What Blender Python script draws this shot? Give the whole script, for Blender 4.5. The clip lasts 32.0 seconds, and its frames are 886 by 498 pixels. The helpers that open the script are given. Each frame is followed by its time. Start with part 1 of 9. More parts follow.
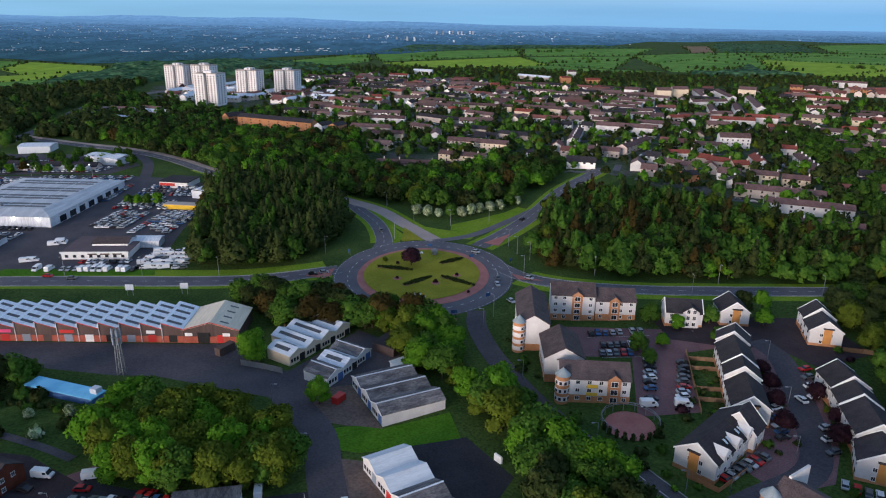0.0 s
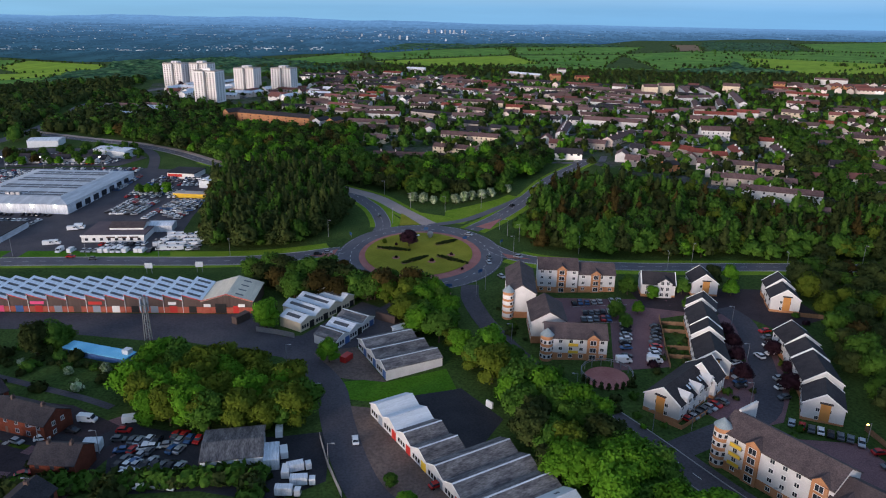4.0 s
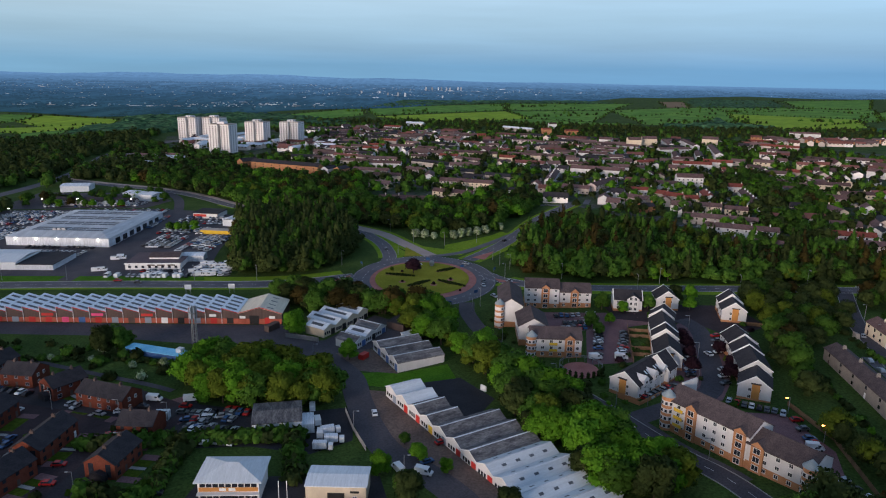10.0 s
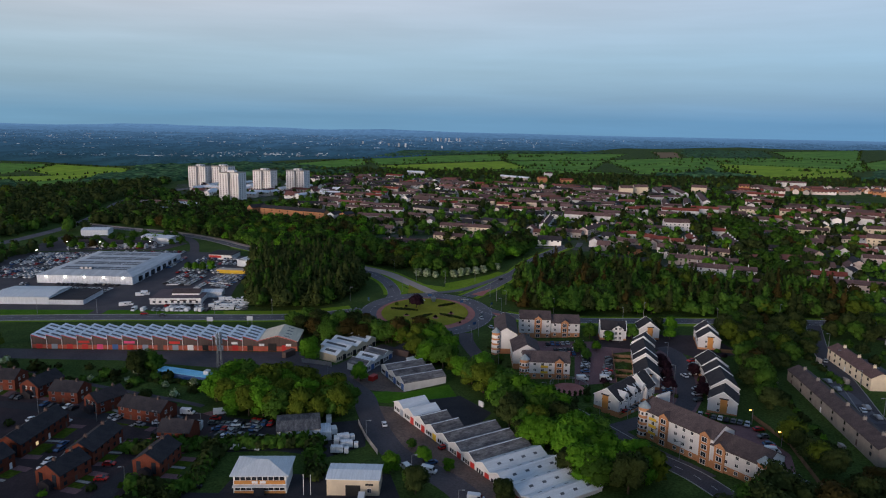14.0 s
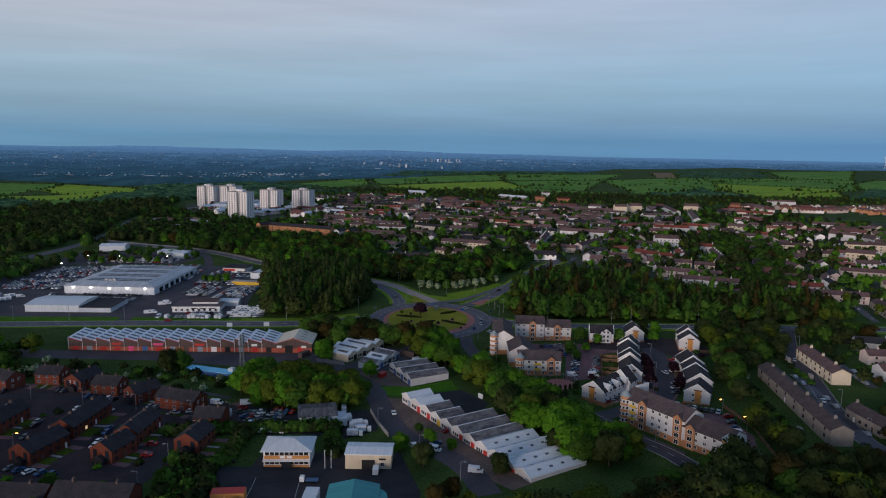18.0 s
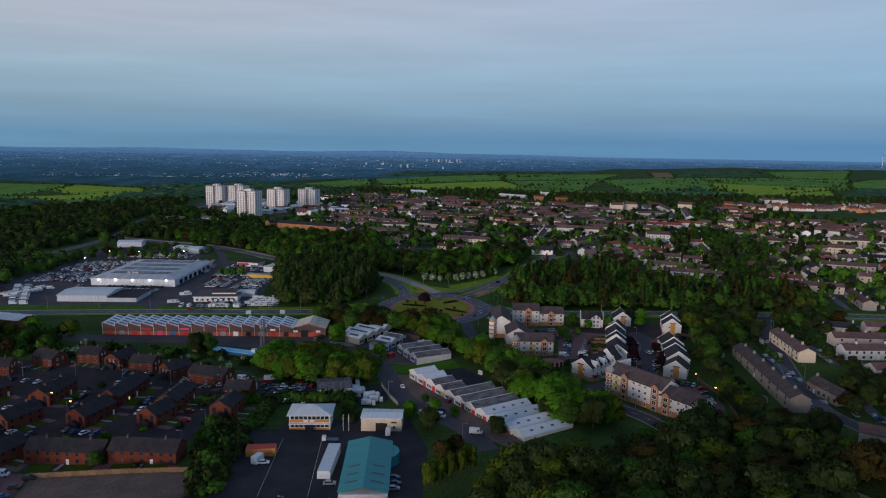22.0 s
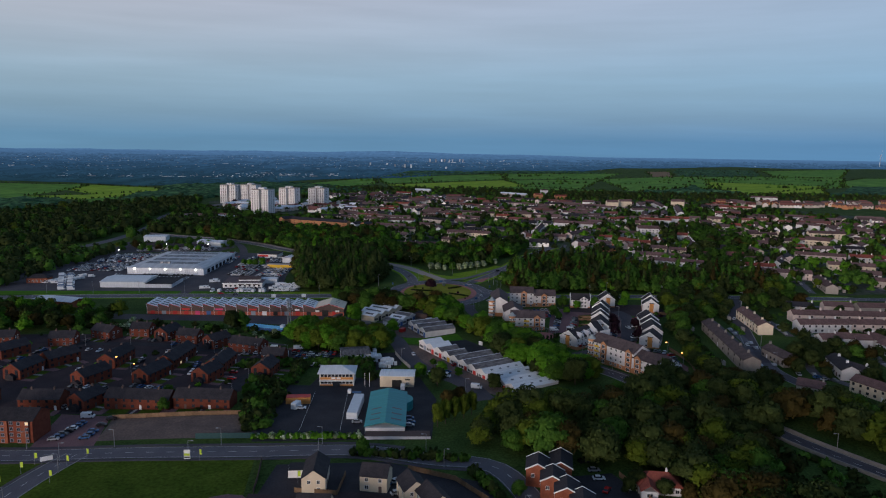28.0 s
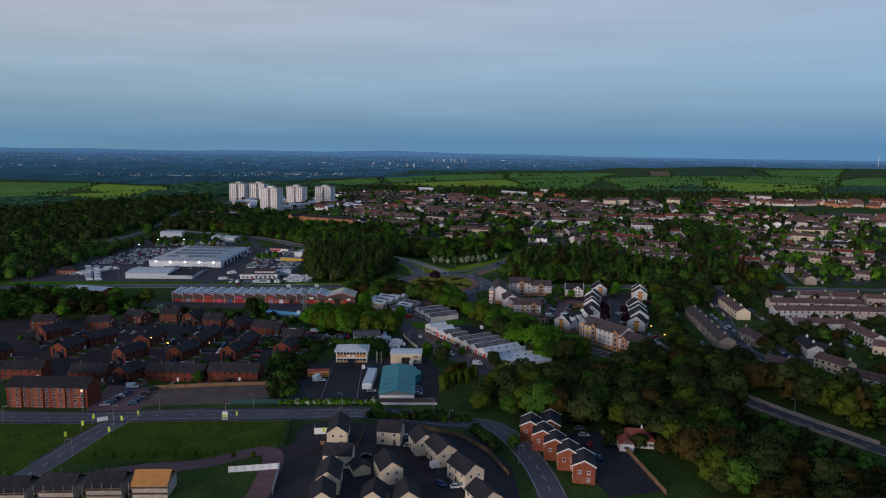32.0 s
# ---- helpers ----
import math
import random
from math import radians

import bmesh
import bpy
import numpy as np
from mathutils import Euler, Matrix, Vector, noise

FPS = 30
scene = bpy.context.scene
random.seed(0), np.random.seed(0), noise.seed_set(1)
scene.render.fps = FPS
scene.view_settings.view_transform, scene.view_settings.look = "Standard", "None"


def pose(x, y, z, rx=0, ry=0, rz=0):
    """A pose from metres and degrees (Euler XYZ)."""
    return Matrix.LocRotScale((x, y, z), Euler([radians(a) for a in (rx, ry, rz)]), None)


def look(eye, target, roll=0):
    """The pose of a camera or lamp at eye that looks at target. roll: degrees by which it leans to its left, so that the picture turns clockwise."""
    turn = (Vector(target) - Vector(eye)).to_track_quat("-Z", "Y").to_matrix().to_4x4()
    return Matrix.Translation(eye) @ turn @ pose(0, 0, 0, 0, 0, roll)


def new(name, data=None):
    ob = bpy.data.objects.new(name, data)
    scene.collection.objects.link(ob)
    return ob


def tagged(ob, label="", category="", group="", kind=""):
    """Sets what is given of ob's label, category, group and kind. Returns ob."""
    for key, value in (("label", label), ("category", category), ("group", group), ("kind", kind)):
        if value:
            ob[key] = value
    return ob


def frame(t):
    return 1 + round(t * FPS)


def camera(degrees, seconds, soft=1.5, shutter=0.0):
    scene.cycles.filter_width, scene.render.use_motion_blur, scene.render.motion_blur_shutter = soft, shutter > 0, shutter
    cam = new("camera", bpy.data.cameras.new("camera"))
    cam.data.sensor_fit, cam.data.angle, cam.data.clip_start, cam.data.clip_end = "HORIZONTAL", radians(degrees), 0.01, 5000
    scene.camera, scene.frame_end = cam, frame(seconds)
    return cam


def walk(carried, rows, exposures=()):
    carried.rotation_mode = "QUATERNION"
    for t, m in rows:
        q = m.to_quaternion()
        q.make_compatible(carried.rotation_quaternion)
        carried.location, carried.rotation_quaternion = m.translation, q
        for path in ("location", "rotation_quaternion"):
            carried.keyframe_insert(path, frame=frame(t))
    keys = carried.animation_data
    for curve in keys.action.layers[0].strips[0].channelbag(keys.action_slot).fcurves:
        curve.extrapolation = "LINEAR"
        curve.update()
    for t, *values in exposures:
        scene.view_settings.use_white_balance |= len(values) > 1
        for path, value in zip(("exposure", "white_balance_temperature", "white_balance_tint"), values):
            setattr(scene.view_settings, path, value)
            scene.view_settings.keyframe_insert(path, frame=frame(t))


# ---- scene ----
cam = camera(64.4, 32.0, soft=1.12)
PATH = [
    (0, (7.52, -292.67, 111.63), (7.87, -198.05, 79.27), 1.00),
    (1, (7.24, -297.66, 111.60), (7.94, -203.06, 79.19), 0.98),
    (2, (6.93, -303.87, 111.47), (7.93, -209.25, 79.11), 0.97),
    (3, (6.59, -310.89, 111.39), (7.79, -216.29, 78.99), 0.97),
    (3.5, (6.41, -314.58, 111.44), (7.71, -220.00, 78.98), 0.98),
    (5.5, (5.60, -330.71, 111.83), (7.20, -235.92, 80.03), 1.00),
    (6, (5.38, -334.92, 111.89), (7.03, -239.96, 80.59), 1.01),
    (6.5, (5.18, -339.09, 111.99), (6.82, -243.97, 81.20), 1.02),
    (7, (4.96, -343.39, 112.09), (6.66, -248.01, 82.08), 1.03),
    (7.5, (4.72, -347.75, 112.32), (6.42, -252.15, 83.02), 1.04),
    (8, (4.36, -351.96, 112.30), (6.16, -256.11, 83.85), 1.05),
    (9, (3.96, -360.48, 112.52), (5.71, -264.15, 85.72), 1.07),
    (10, (3.47, -368.96, 112.76), (5.32, -272.19, 87.61), 1.08),
    (11, (2.96, -377.39, 112.94), (4.76, -280.21, 89.44), 1.10),
    (12, (2.53, -385.92, 113.24), (4.38, -288.35, 91.40), 1.11),
    (13, (2.01, -394.45, 113.55), (3.91, -296.52, 93.40), 1.12),
    (14, (1.66, -402.96, 113.74), (3.56, -304.67, 95.38), 1.13),
    (14.5, (1.42, -407.15, 113.95), (3.27, -308.72, 96.39), 1.13),
    (16.5, (0.46, -423.98, 113.96), (2.36, -325.20, 98.51), 1.12),
    (17, (0.18, -428.20, 113.95), (2.03, -329.41, 98.55), 1.11),
    (18, (-0.36, -436.47, 114.08), (1.54, -337.70, 98.59), 1.10),
    (19, (-0.91, -444.90, 114.17), (0.94, -346.13, 98.67), 1.08),
    (20, (-1.29, -453.29, 114.25), (0.56, -354.52, 98.75), 1.06),
    (21, (-1.77, -462.00, 114.56), (0.08, -363.23, 99.06), 1.04),
    (22, (-2.20, -470.68, 114.66), (-0.40, -371.89, 99.22), 1.01),
    (23, (-2.59, -479.56, 114.83), (-0.84, -380.77, 99.37), 0.99),
    (24, (-3.00, -488.31, 114.98), (-1.25, -389.53, 99.53), 0.96),
    (25, (-3.28, -497.09, 115.06), (-1.68, -398.29, 99.66), 0.93),
    (25.5, (-3.41, -501.50, 115.11), (-1.86, -402.71, 99.71), 0.91),
    (27.5, (-4.06, -519.57, 115.31), (-2.71, -420.77, 99.96), 0.87),
    (28, (-4.33, -524.15, 115.44), (-2.93, -425.36, 100.03), 0.86),
    (29, (-4.74, -533.10, 115.60), (-3.44, -434.31, 100.15), 0.84),
    (30, (-5.14, -542.24, 115.70), (-3.89, -443.45, 100.25), 0.84),
    (31, (-5.63, -551.37, 115.84), (-4.43, -452.58, 100.39), 0.84),
    (32, (-6.22, -560.67, 116.12), (-5.07, -461.88, 100.66), 0.86),
]
walk(cam, [(t, look(eye, target, roll)) for t, eye, target, roll in PATH],
     exposures=[(0, 0.78, 6650, 13), (6, 0.68, 6650, 13), (9, 0.50, 6750, 13), (12, 0.30, 6950, 13), (14, 0.15, 6900, 13), (16, 0.02, 6700, 13), (23, -0.12, 6550, 13), (32, -0.16, 6550, 13)])

# ---------------------------------------------------------------- light
SUN_AZ, SUN_EL = 215.0, 6.5          # degrees: compass from +y, clockwise; height
world = bpy.data.worlds.new("dusk_sky")
scene.world = world
world.use_nodes = True
wn, wl = world.node_tree.nodes, world.node_tree.links
wn.clear()
w_out = wn.new("ShaderNodeOutputWorld")
w_bg = wn.new("ShaderNodeBackground")
w_sky = wn.new("ShaderNodeTexSky")
w_sky.sky_type = "NISHITA"
w_sky.sun_disc = False
w_sky.sun_elevation = radians(SUN_EL)
w_sky.sun_rotation = radians(SUN_AZ)
w_sky.air_density, w_sky.dust_density, w_sky.ozone_density = 1.0, 1.5, 2.0
w_geo = wn.new("ShaderNodeTexCoord")
w_sep = wn.new("ShaderNodeSeparateXYZ")
wl.new(w_geo.outputs["Generated"], w_sep.inputs[0])
w_ramp = wn.new("ShaderNodeValToRGB")       # thin evening cloud veil: blue at the rim, pink grey, pale blue above
els = w_ramp.color_ramp.elements
els[0].position, els[0].color = 0.0, (0.118, 0.282, 0.465, 1)
els[1].position, els[1].color = 1.0, (0.115, 0.172, 0.275, 1)
for p_, c_ in ((0.035, (0.172, 0.325, 0.492)), (0.08, (0.262, 0.395, 0.548)), (0.14, (0.385, 0.440, 0.550)), (0.2, (0.460, 0.465, 0.555)), (0.32, (0.26, 0.32, 0.45)), (0.55, (0.150, 0.215, 0.330))):
    e_ = els.new(p_)
    e_.color = (*c_, 1)
wl.new(w_sep.outputs["Z"], w_ramp.inputs[0])
w_map = wn.new("ShaderNodeMapping")
w_map.inputs["Scale"].default_value = (2.0, 2.0, 26.0)
wl.new(w_geo.outputs["Generated"], w_map.inputs[0])
w_noise = wn.new("ShaderNodeTexNoise")
w_noise.inputs["Scale"].default_value = 1.6
w_noise.inputs["Detail"].default_value = 7
w_noise.inputs["Roughness"].default_value = 0.55
wl.new(w_map.outputs[0], w_noise.inputs[0])
w_cr = wn.new("ShaderNodeMapRange")
w_cr.inputs[1].default_value, w_cr.inputs[2].default_value = 0.35, 0.75
w_cr.inputs[3].default_value, w_cr.inputs[4].default_value = 0.92, 1.06
wl.new(w_noise.outputs[0], w_cr.inputs[0])
w_mul = wn.new("ShaderNodeVectorMath")
w_mul.operation = "SCALE"
w_side = wn.new("ShaderNodeMapRange")       # warmer towards the set sun, bluer away from it
w_side.inputs[1].default_value, w_side.inputs[2].default_value = -0.55, 0.55
wl.new(w_sep.outputs["X"], w_side.inputs[0])
w_tint = wn.new("ShaderNodeMix")
w_tint.data_type = "RGBA"
w_tint.inputs[6].default_value, w_tint.inputs[7].default_value = (1.07, 1.05, 1.0, 1), (0.73, 0.91, 1.04, 1)
wl.new(w_side.outputs[0], w_tint.inputs[0])
w_tm = wn.new("ShaderNodeVectorMath")
w_tm.operation = "MULTIPLY"
wl.new(w_ramp.outputs[0], w_tm.inputs[0])
wl.new(w_tint.outputs[2], w_tm.inputs[1])
wl.new(w_tm.outputs[0], w_mul.inputs[0])
wl.new(w_cr.outputs[0], w_mul.inputs["Scale"])
w_sk2 = wn.new("ShaderNodeVectorMath")
w_sk2.operation = "SCALE"
w_sk2.inputs["Scale"].default_value = 0.035
wl.new(w_sky.outputs[0], w_sk2.inputs[0])
w_add = wn.new("ShaderNodeVectorMath")
w_add.operation = "ADD"
wl.new(w_mul.outputs[0], w_add.inputs[0])
wl.new(w_sk2.outputs[0], w_add.inputs[1])
wl.new(w_add.outputs[0], w_bg.inputs["Color"])
w_bg.inputs["Strength"].default_value = 1.0
wl.new(w_bg.outputs[0], w_out.inputs["Surface"])

sun_data = bpy.data.lights.new("sun", "SUN")
sun_data.energy, sun_data.angle, sun_data.color = 2.4, radians(20), (1.0, 0.86, 0.79)
sun_lamp = new("sun", sun_data)
sd = Vector((math.sin(radians(SUN_AZ)) * math.cos(radians(6.5)), math.cos(radians(SUN_AZ)) * math.cos(radians(6.5)), math.sin(radians(6.5))))
sun_lamp.matrix_world = look(sd * 100, (0, 0, 0))

# ---------------------------------------------------------------- materials


PLANTS = ("leaves", "grass", "mown", "verge", "dusky_grass", "far_tree", "pasture", "yellow_p", "dry_lawn", "town_g", "white_blossom", "grey_rooflight")


# backdrop materials whose emission holds the distance haze
BACKDROPS = ("distant_valley", "distant_hills", "distant_woods")


def mat(name, c1, c2=None, scale=0.3, rough=0.85, metal=0.0, fine=0.0, fine_scale=6.0, bump=0.0, vary=0.0, island=0.0, emit=None, mid=0.5, detail=4, stretch=None):
    m = bpy.data.materials.new(name)
    m.use_nodes = True
    n, l = m.node_tree.nodes, m.node_tree.links
    b = n["Principled BSDF"]
    b.inputs["Roughness"].default_value = rough
    b.inputs["Metallic"].default_value = metal
    b.inputs["Specular IOR Level"].default_value = 0.04 if name.startswith(PLANTS) else 0.0 if name in BACKDROPS else 0.12 if rough >= 0.75 else 0.3
    if c2 is None:
        c2 = tuple(v * 0.8 for v in c1)
    tc = n.new("ShaderNodeTexCoord")
    src = tc.outputs["Object"]
    if stretch:
        mp = n.new("ShaderNodeMapping")
        mp.inputs["Scale"].default_value = stretch
        l.new(src, mp.inputs[0])
        src = mp.outputs[0]
    nz = n.new("ShaderNodeTexNoise")
    nz.inputs["Scale"].default_value = scale
    nz.inputs["Detail"].default_value = detail
    l.new(src, nz.inputs[0])
    rp = n.new("ShaderNodeMapRange")
    rp.inputs[1].default_value, rp.inputs[2].default_value = mid - 0.15, mid + 0.15
    l.new(nz.outputs[0], rp.inputs[0])
    mx = n.new("ShaderNodeMix")
    mx.data_type = "RGBA"
    mx.inputs[6].default_value, mx.inputs[7].default_value = (*c1, 1), (*c2, 1)
    l.new(rp.outputs[0], mx.inputs[0])
    col = mx.outputs[2]
    hs = n.new("ShaderNodeHueSaturation")
    l.new(col, hs.inputs["Color"])
    val = None
    if fine:
        fz = n.new("ShaderNodeTexNoise")
        fz.inputs["Scale"].default_value = fine_scale
        fz.inputs["Detail"].default_value = 3
        l.new(src, fz.inputs[0])
        fr = n.new("ShaderNodeMapRange")
        fr.inputs[1].default_value, fr.inputs[2].default_value = 0.3, 0.7
        fr.inputs[3].default_value, fr.inputs[4].default_value = 1 - fine, 1 + fine
        l.new(fz.outputs[0], fr.inputs[0])
        val = fr.outputs[0]
    for amount, node, socket in ((vary, "ShaderNodeObjectInfo", "Random"), (island, "ShaderNodeNewGeometry", "Random Per Island")):
        if amount:
            oi = n.new(node)
            vr = n.new("ShaderNodeMapRange")
            vr.inputs[3].default_value, vr.inputs[4].default_value = 1 - amount, 1 + amount
            l.new(oi.outputs[socket], vr.inputs[0])
            if val is None:
                val = vr.outputs[0]
            else:
                mu = n.new("ShaderNodeMath")
                mu.operation = "MULTIPLY"
                l.new(val, mu.inputs[0])
                l.new(vr.outputs[0], mu.inputs[1])
                val = mu.outputs[0]
    if val is not None:
        l.new(val, hs.inputs["Value"])
    l.new(hs.outputs[0], b.inputs["Base Color"])
    if bump:
        bz = n.new("ShaderNodeBump")
        bz.inputs["Strength"].default_value = bump
        bz.inputs["Distance"].default_value = 0.1
        l.new(nz.outputs[0], bz.inputs["Height"])
        l.new(bz.outputs[0], b.inputs["Normal"])
    if name.startswith("leaves"):
        tr, ms = n.new("ShaderNodeBsdfTranslucent"), n.new("ShaderNodeMixShader")
        l.new(hs.outputs[0], tr.inputs["Color"])
        ms.inputs[0].default_value = 0.28
        l.new(b.outputs[0], ms.inputs[1])
        l.new(tr.outputs[0], ms.inputs[2])
        l.new(ms.outputs[0], n["Material Output"].inputs["Surface"])
    if emit:
        b.inputs["Emission Color"].default_value = (*emit[0], 1)
        b.inputs["Emission Strength"].default_value = emit[1]
    return m


M = dict(
    grass=mat("grass", (0.034, 0.066, 0.017), (0.058, 0.095, 0.024), 0.06, 0.95, fine=0.4, fine_scale=1.2, bump=0.3),
    lawn=mat("mown_grass", (0.048, 0.135, 0.010), (0.070, 0.17, 0.015), 0.12, 0.95, fine=0.3, fine_scale=1.5),
    island_grass=mat("dry_lawn", (0.20, 0.195, 0.022), (0.26, 0.245, 0.032), 0.08, 0.95, fine=0.2, fine_scale=2.0),
    asphalt=mat("asphalt", (0.100, 0.096, 0.112), (0.132, 0.124, 0.142), 0.09, 0.8, fine=0.15, fine_scale=3.0, bump=0.1),
    asphalt_new=mat("dark_asphalt", (0.028, 0.028, 0.034), (0.042, 0.040, 0.046), 0.12, 0.85, fine=0.25, fine_scale=2.0),
    asphalt_old=mat("worn_asphalt", (0.062, 0.057, 0.068), (0.090, 0.080, 0.088), 0.07, 0.85, fine=0.2, fine_scale=1.5),
    road_pink=mat("pinkish_worn_surfacing", (0.32, 0.255, 0.24), (0.38, 0.305, 0.285), 0.08, 0.9, fine=0.12, fine_scale=1.5),
    gravel=mat("reddish_gravel", (0.12, 0.088, 0.078), (0.17, 0.12, 0.10), 0.1, 0.95, fine=0.25, fine_scale=1.3),
    mono=mat("red_block_paving", (0.15, 0.083, 0.09), (0.19, 0.105, 0.11), 0.15, 0.85, fine=0.25, fine_scale=2.5),
    red_apron=mat("red_brick_apron", (0.33, 0.125, 0.11), (0.40, 0.165, 0.145), 0.2, 0.85, fine=0.2, fine_scale=3.0),
    concrete=mat("concrete", (0.28, 0.27, 0.26), (0.35, 0.34, 0.33), 0.3, 0.9, fine=0.15, fine_scale=3.0),
    kerb=mat("kerb_stone", (0.24, 0.24, 0.24), (0.32, 0.31, 0.30), 0.4, 0.9, fine=0.1),
    paint=mat("road_paint", (0.62, 0.62, 0.6), (0.5, 0.5, 0.48), 0.8, 0.8, fine=0.2),
    brick=mat("red_brick", (0.20, 0.062, 0.036), (0.26, 0.088, 0.05), 0.5, 0.9, fine=0.18, fine_scale=5.0, vary=0.12),
    brick_orange=mat("orange_brick", (0.40, 0.18, 0.085), (0.46, 0.23, 0.12), 0.5, 0.9, fine=0.15, fine_scale=5.0, vary=0.06),
    brick_dark=mat("brown_cladding", (0.085, 0.06, 0.055), (0.11, 0.078, 0.07), 0.3, 0.8, fine=0.1, stretch=(4, 4, 0.2)),
    render_white=mat("white_render", (0.63, 0.62, 0.62), (0.55, 0.54, 0.54), 0.35, 0.9, fine=0.08, vary=0.06),
    render_grey=mat("grey_roughcast", (0.42, 0.37, 0.33), (0.36, 0.32, 0.29), 0.35, 0.95, fine=0.08, vary=0.15),
    harl_dull=mat("dull_harling", (0.22, 0.195, 0.175), (0.28, 0.245, 0.22), 0.3, 0.95, fine=0.12),
    render_cream=mat("cream_render", (0.66, 0.56, 0.42), (0.58, 0.49, 0.37), 0.35, 0.9, fine=0.06, vary=0.1),
    render_pink=mat("pinkish_harling", (0.62, 0.51, 0.46), (0.54, 0.44, 0.40), 0.35, 0.95, fine=0.08, vary=0.15),
    tower=mat("tower_cladding", (0.72, 0.70, 0.70), (0.64, 0.62, 0.62), 0.12, 0.8, fine=0.05),
    tile_dark=mat("slate_tiles", (0.027, 0.025, 0.030), (0.042, 0.038, 0.042), 0.4, 0.75, fine=0.3, fine_scale=3.0, bump=0.2, vary=0.15),
    tile_brown=mat("brown_roof_tiles", (0.100, 0.062, 0.060), (0.140, 0.085, 0.080), 0.4, 0.85, fine=0.3, fine_scale=3.0, bump=0.2, vary=0.22),
    tile_red=mat("red_roof_tiles", (0.19, 0.050, 0.038), (0.24, 0.070, 0.050), 0.4, 0.85, fine=0.2, fine_scale=3.0, vary=0.15),
    sheet=mat("grey_roof_sheeting", (0.66, 0.70, 0.76), (0.46, 0.50, 0.55), 0.3, 0.5, fine=0.2, fine_scale=2.0, stretch=(6, 0.5, 1), vary=0.08, bump=0.1),
    sheet_white=mat("pale_roof_sheeting", (0.62, 0.66, 0.70), (0.53, 0.57, 0.61), 0.3, 0.55, fine=0.10, fine_scale=2.0, stretch=(5, 0.4, 1), vary=0.08, bump=0.1),
    sheet_cream=mat("cream_roof_sheeting", (0.68, 0.60, 0.47), (0.58, 0.51, 0.40), 0.25, 0.6, fine=0.15, stretch=(5, 0.5, 1)),
    asbestos=mat("mossy_corrugated_roof", (0.070, 0.068, 0.076), (0.18, 0.175, 0.178), 0.35, 0.95, fine=0.4, fine_scale=1.8, stretch=(2, 0.5, 1), vary=0.12),
    teal=mat("teal_roof_sheeting", (0.02, 0.22, 0.24), (0.03, 0.27, 0.29), 0.2, 0.5, fine=0.08, stretch=(0.4, 5, 1)),
    blue=mat("blue_roof_felt", (0.13, 0.46, 0.70), (0.18, 0.54, 0.78), 0.3, 0.7, fine=0.2),
    skylight=mat("dark_rooflight", (0.045, 0.05, 0.06), (0.07, 0.075, 0.085), 0.6, 0.35),
    glass=mat("window_glass", (0.018, 0.022, 0.03), (0.03, 0.035, 0.045), 0.5, 0.12, vary=0.3),
    lit=mat("lit_window", (0.8, 0.6, 0.35), (0.7, 0.5, 0.3), 0.5, 0.4, emit=((1.0, 0.72, 0.38), 0.55)),
    white=mat("white_paint", (0.78, 0.78, 0.77), (0.7, 0.7, 0.69), 0.5, 0.6),
    red=mat("red_paint", (0.5, 0.03, 0.025), (0.42, 0.03, 0.025), 0.5, 0.5, vary=0.1),
    pink=mat("pink_sign", (0.75, 0.08, 0.22), None, 0.5, 0.5),
    yellow=mat("yellow_paint", (0.7, 0.45, 0.05), (0.62, 0.4, 0.05), 0.5, 0.55),
    green_sign=mat("lime_sign", (0.45, 0.6, 0.05), (0.4, 0.52, 0.05), 0.5, 0.5),
    orange=mat("orange_panel", (0.55, 0.25, 0.07), (0.48, 0.21, 0.06), 0.5, 0.7),
    blue_door=mat("blue_paint", (0.04, 0.10, 0.26), (0.05, 0.12, 0.3), 0.5, 0.6, vary=0.15),
    grey_door=mat("grey_shutter", (0.22, 0.26, 0.32), (0.26, 0.3, 0.36), 0.5, 0.6, vary=0.15),
    dark=mat("dark_opening", (0.012, 0.012, 0.014), (0.02, 0.02, 0.02), 0.5, 0.7),
    steel=mat("galvanised_steel", (0.22, 0.23, 0.25), (0.28, 0.29, 0.31), 1.0, 0.5, metal=0.5),
    timber=mat("weathered_timber", (0.16, 0.10, 0.06), (0.22, 0.14, 0.085), 1.0, 0.9, vary=0.2),
    bark=mat("bark", (0.06, 0.045, 0.032), (0.09, 0.068, 0.05), 1.5, 0.95),
    tyre=mat("tyre_rubber", (0.015, 0.015, 0.016), None, 1.0, 0.9),
    lamp_on=mat("lit_lamp", (0.9, 0.7, 0.4), None, 1.0, 0.5, emit=((1.0, 0.34, 0.07), 8.0)),
    lamp_white=mat("lit_floodlight", (0.9, 0.9, 0.85), None, 1.0, 0.5, emit=((1.0, 0.90, 0.72), 30.0)),
    leaf_mid=mat("leaves_mid_green", (0.052, 0.126, 0.018), (0.081, 0.168, 0.025), 0.25, 0.75, fine=0.25, fine_scale=1.0, vary=0.22, island=0.14),
    leaf_bright=mat("leaves_bright_green", (0.074, 0.206, 0.015), (0.114, 0.258, 0.021), 0.25, 0.75, fine=0.2, fine_scale=1.0, vary=0.14, island=0.13),
    leaf_dark=mat("leaves_dark_green", (0.033, 0.050, 0.015), (0.052, 0.070, 0.020), 0.25, 0.8, fine=0.25, fine_scale=1.0, vary=0.25, island=0.15),
    leaf_olive=mat("leaves_yellow_green", (0.078, 0.112, 0.013), (0.108, 0.148, 0.018), 0.25, 0.8, fine=0.2, fine_scale=1.0, vary=0.15, island=0.12),
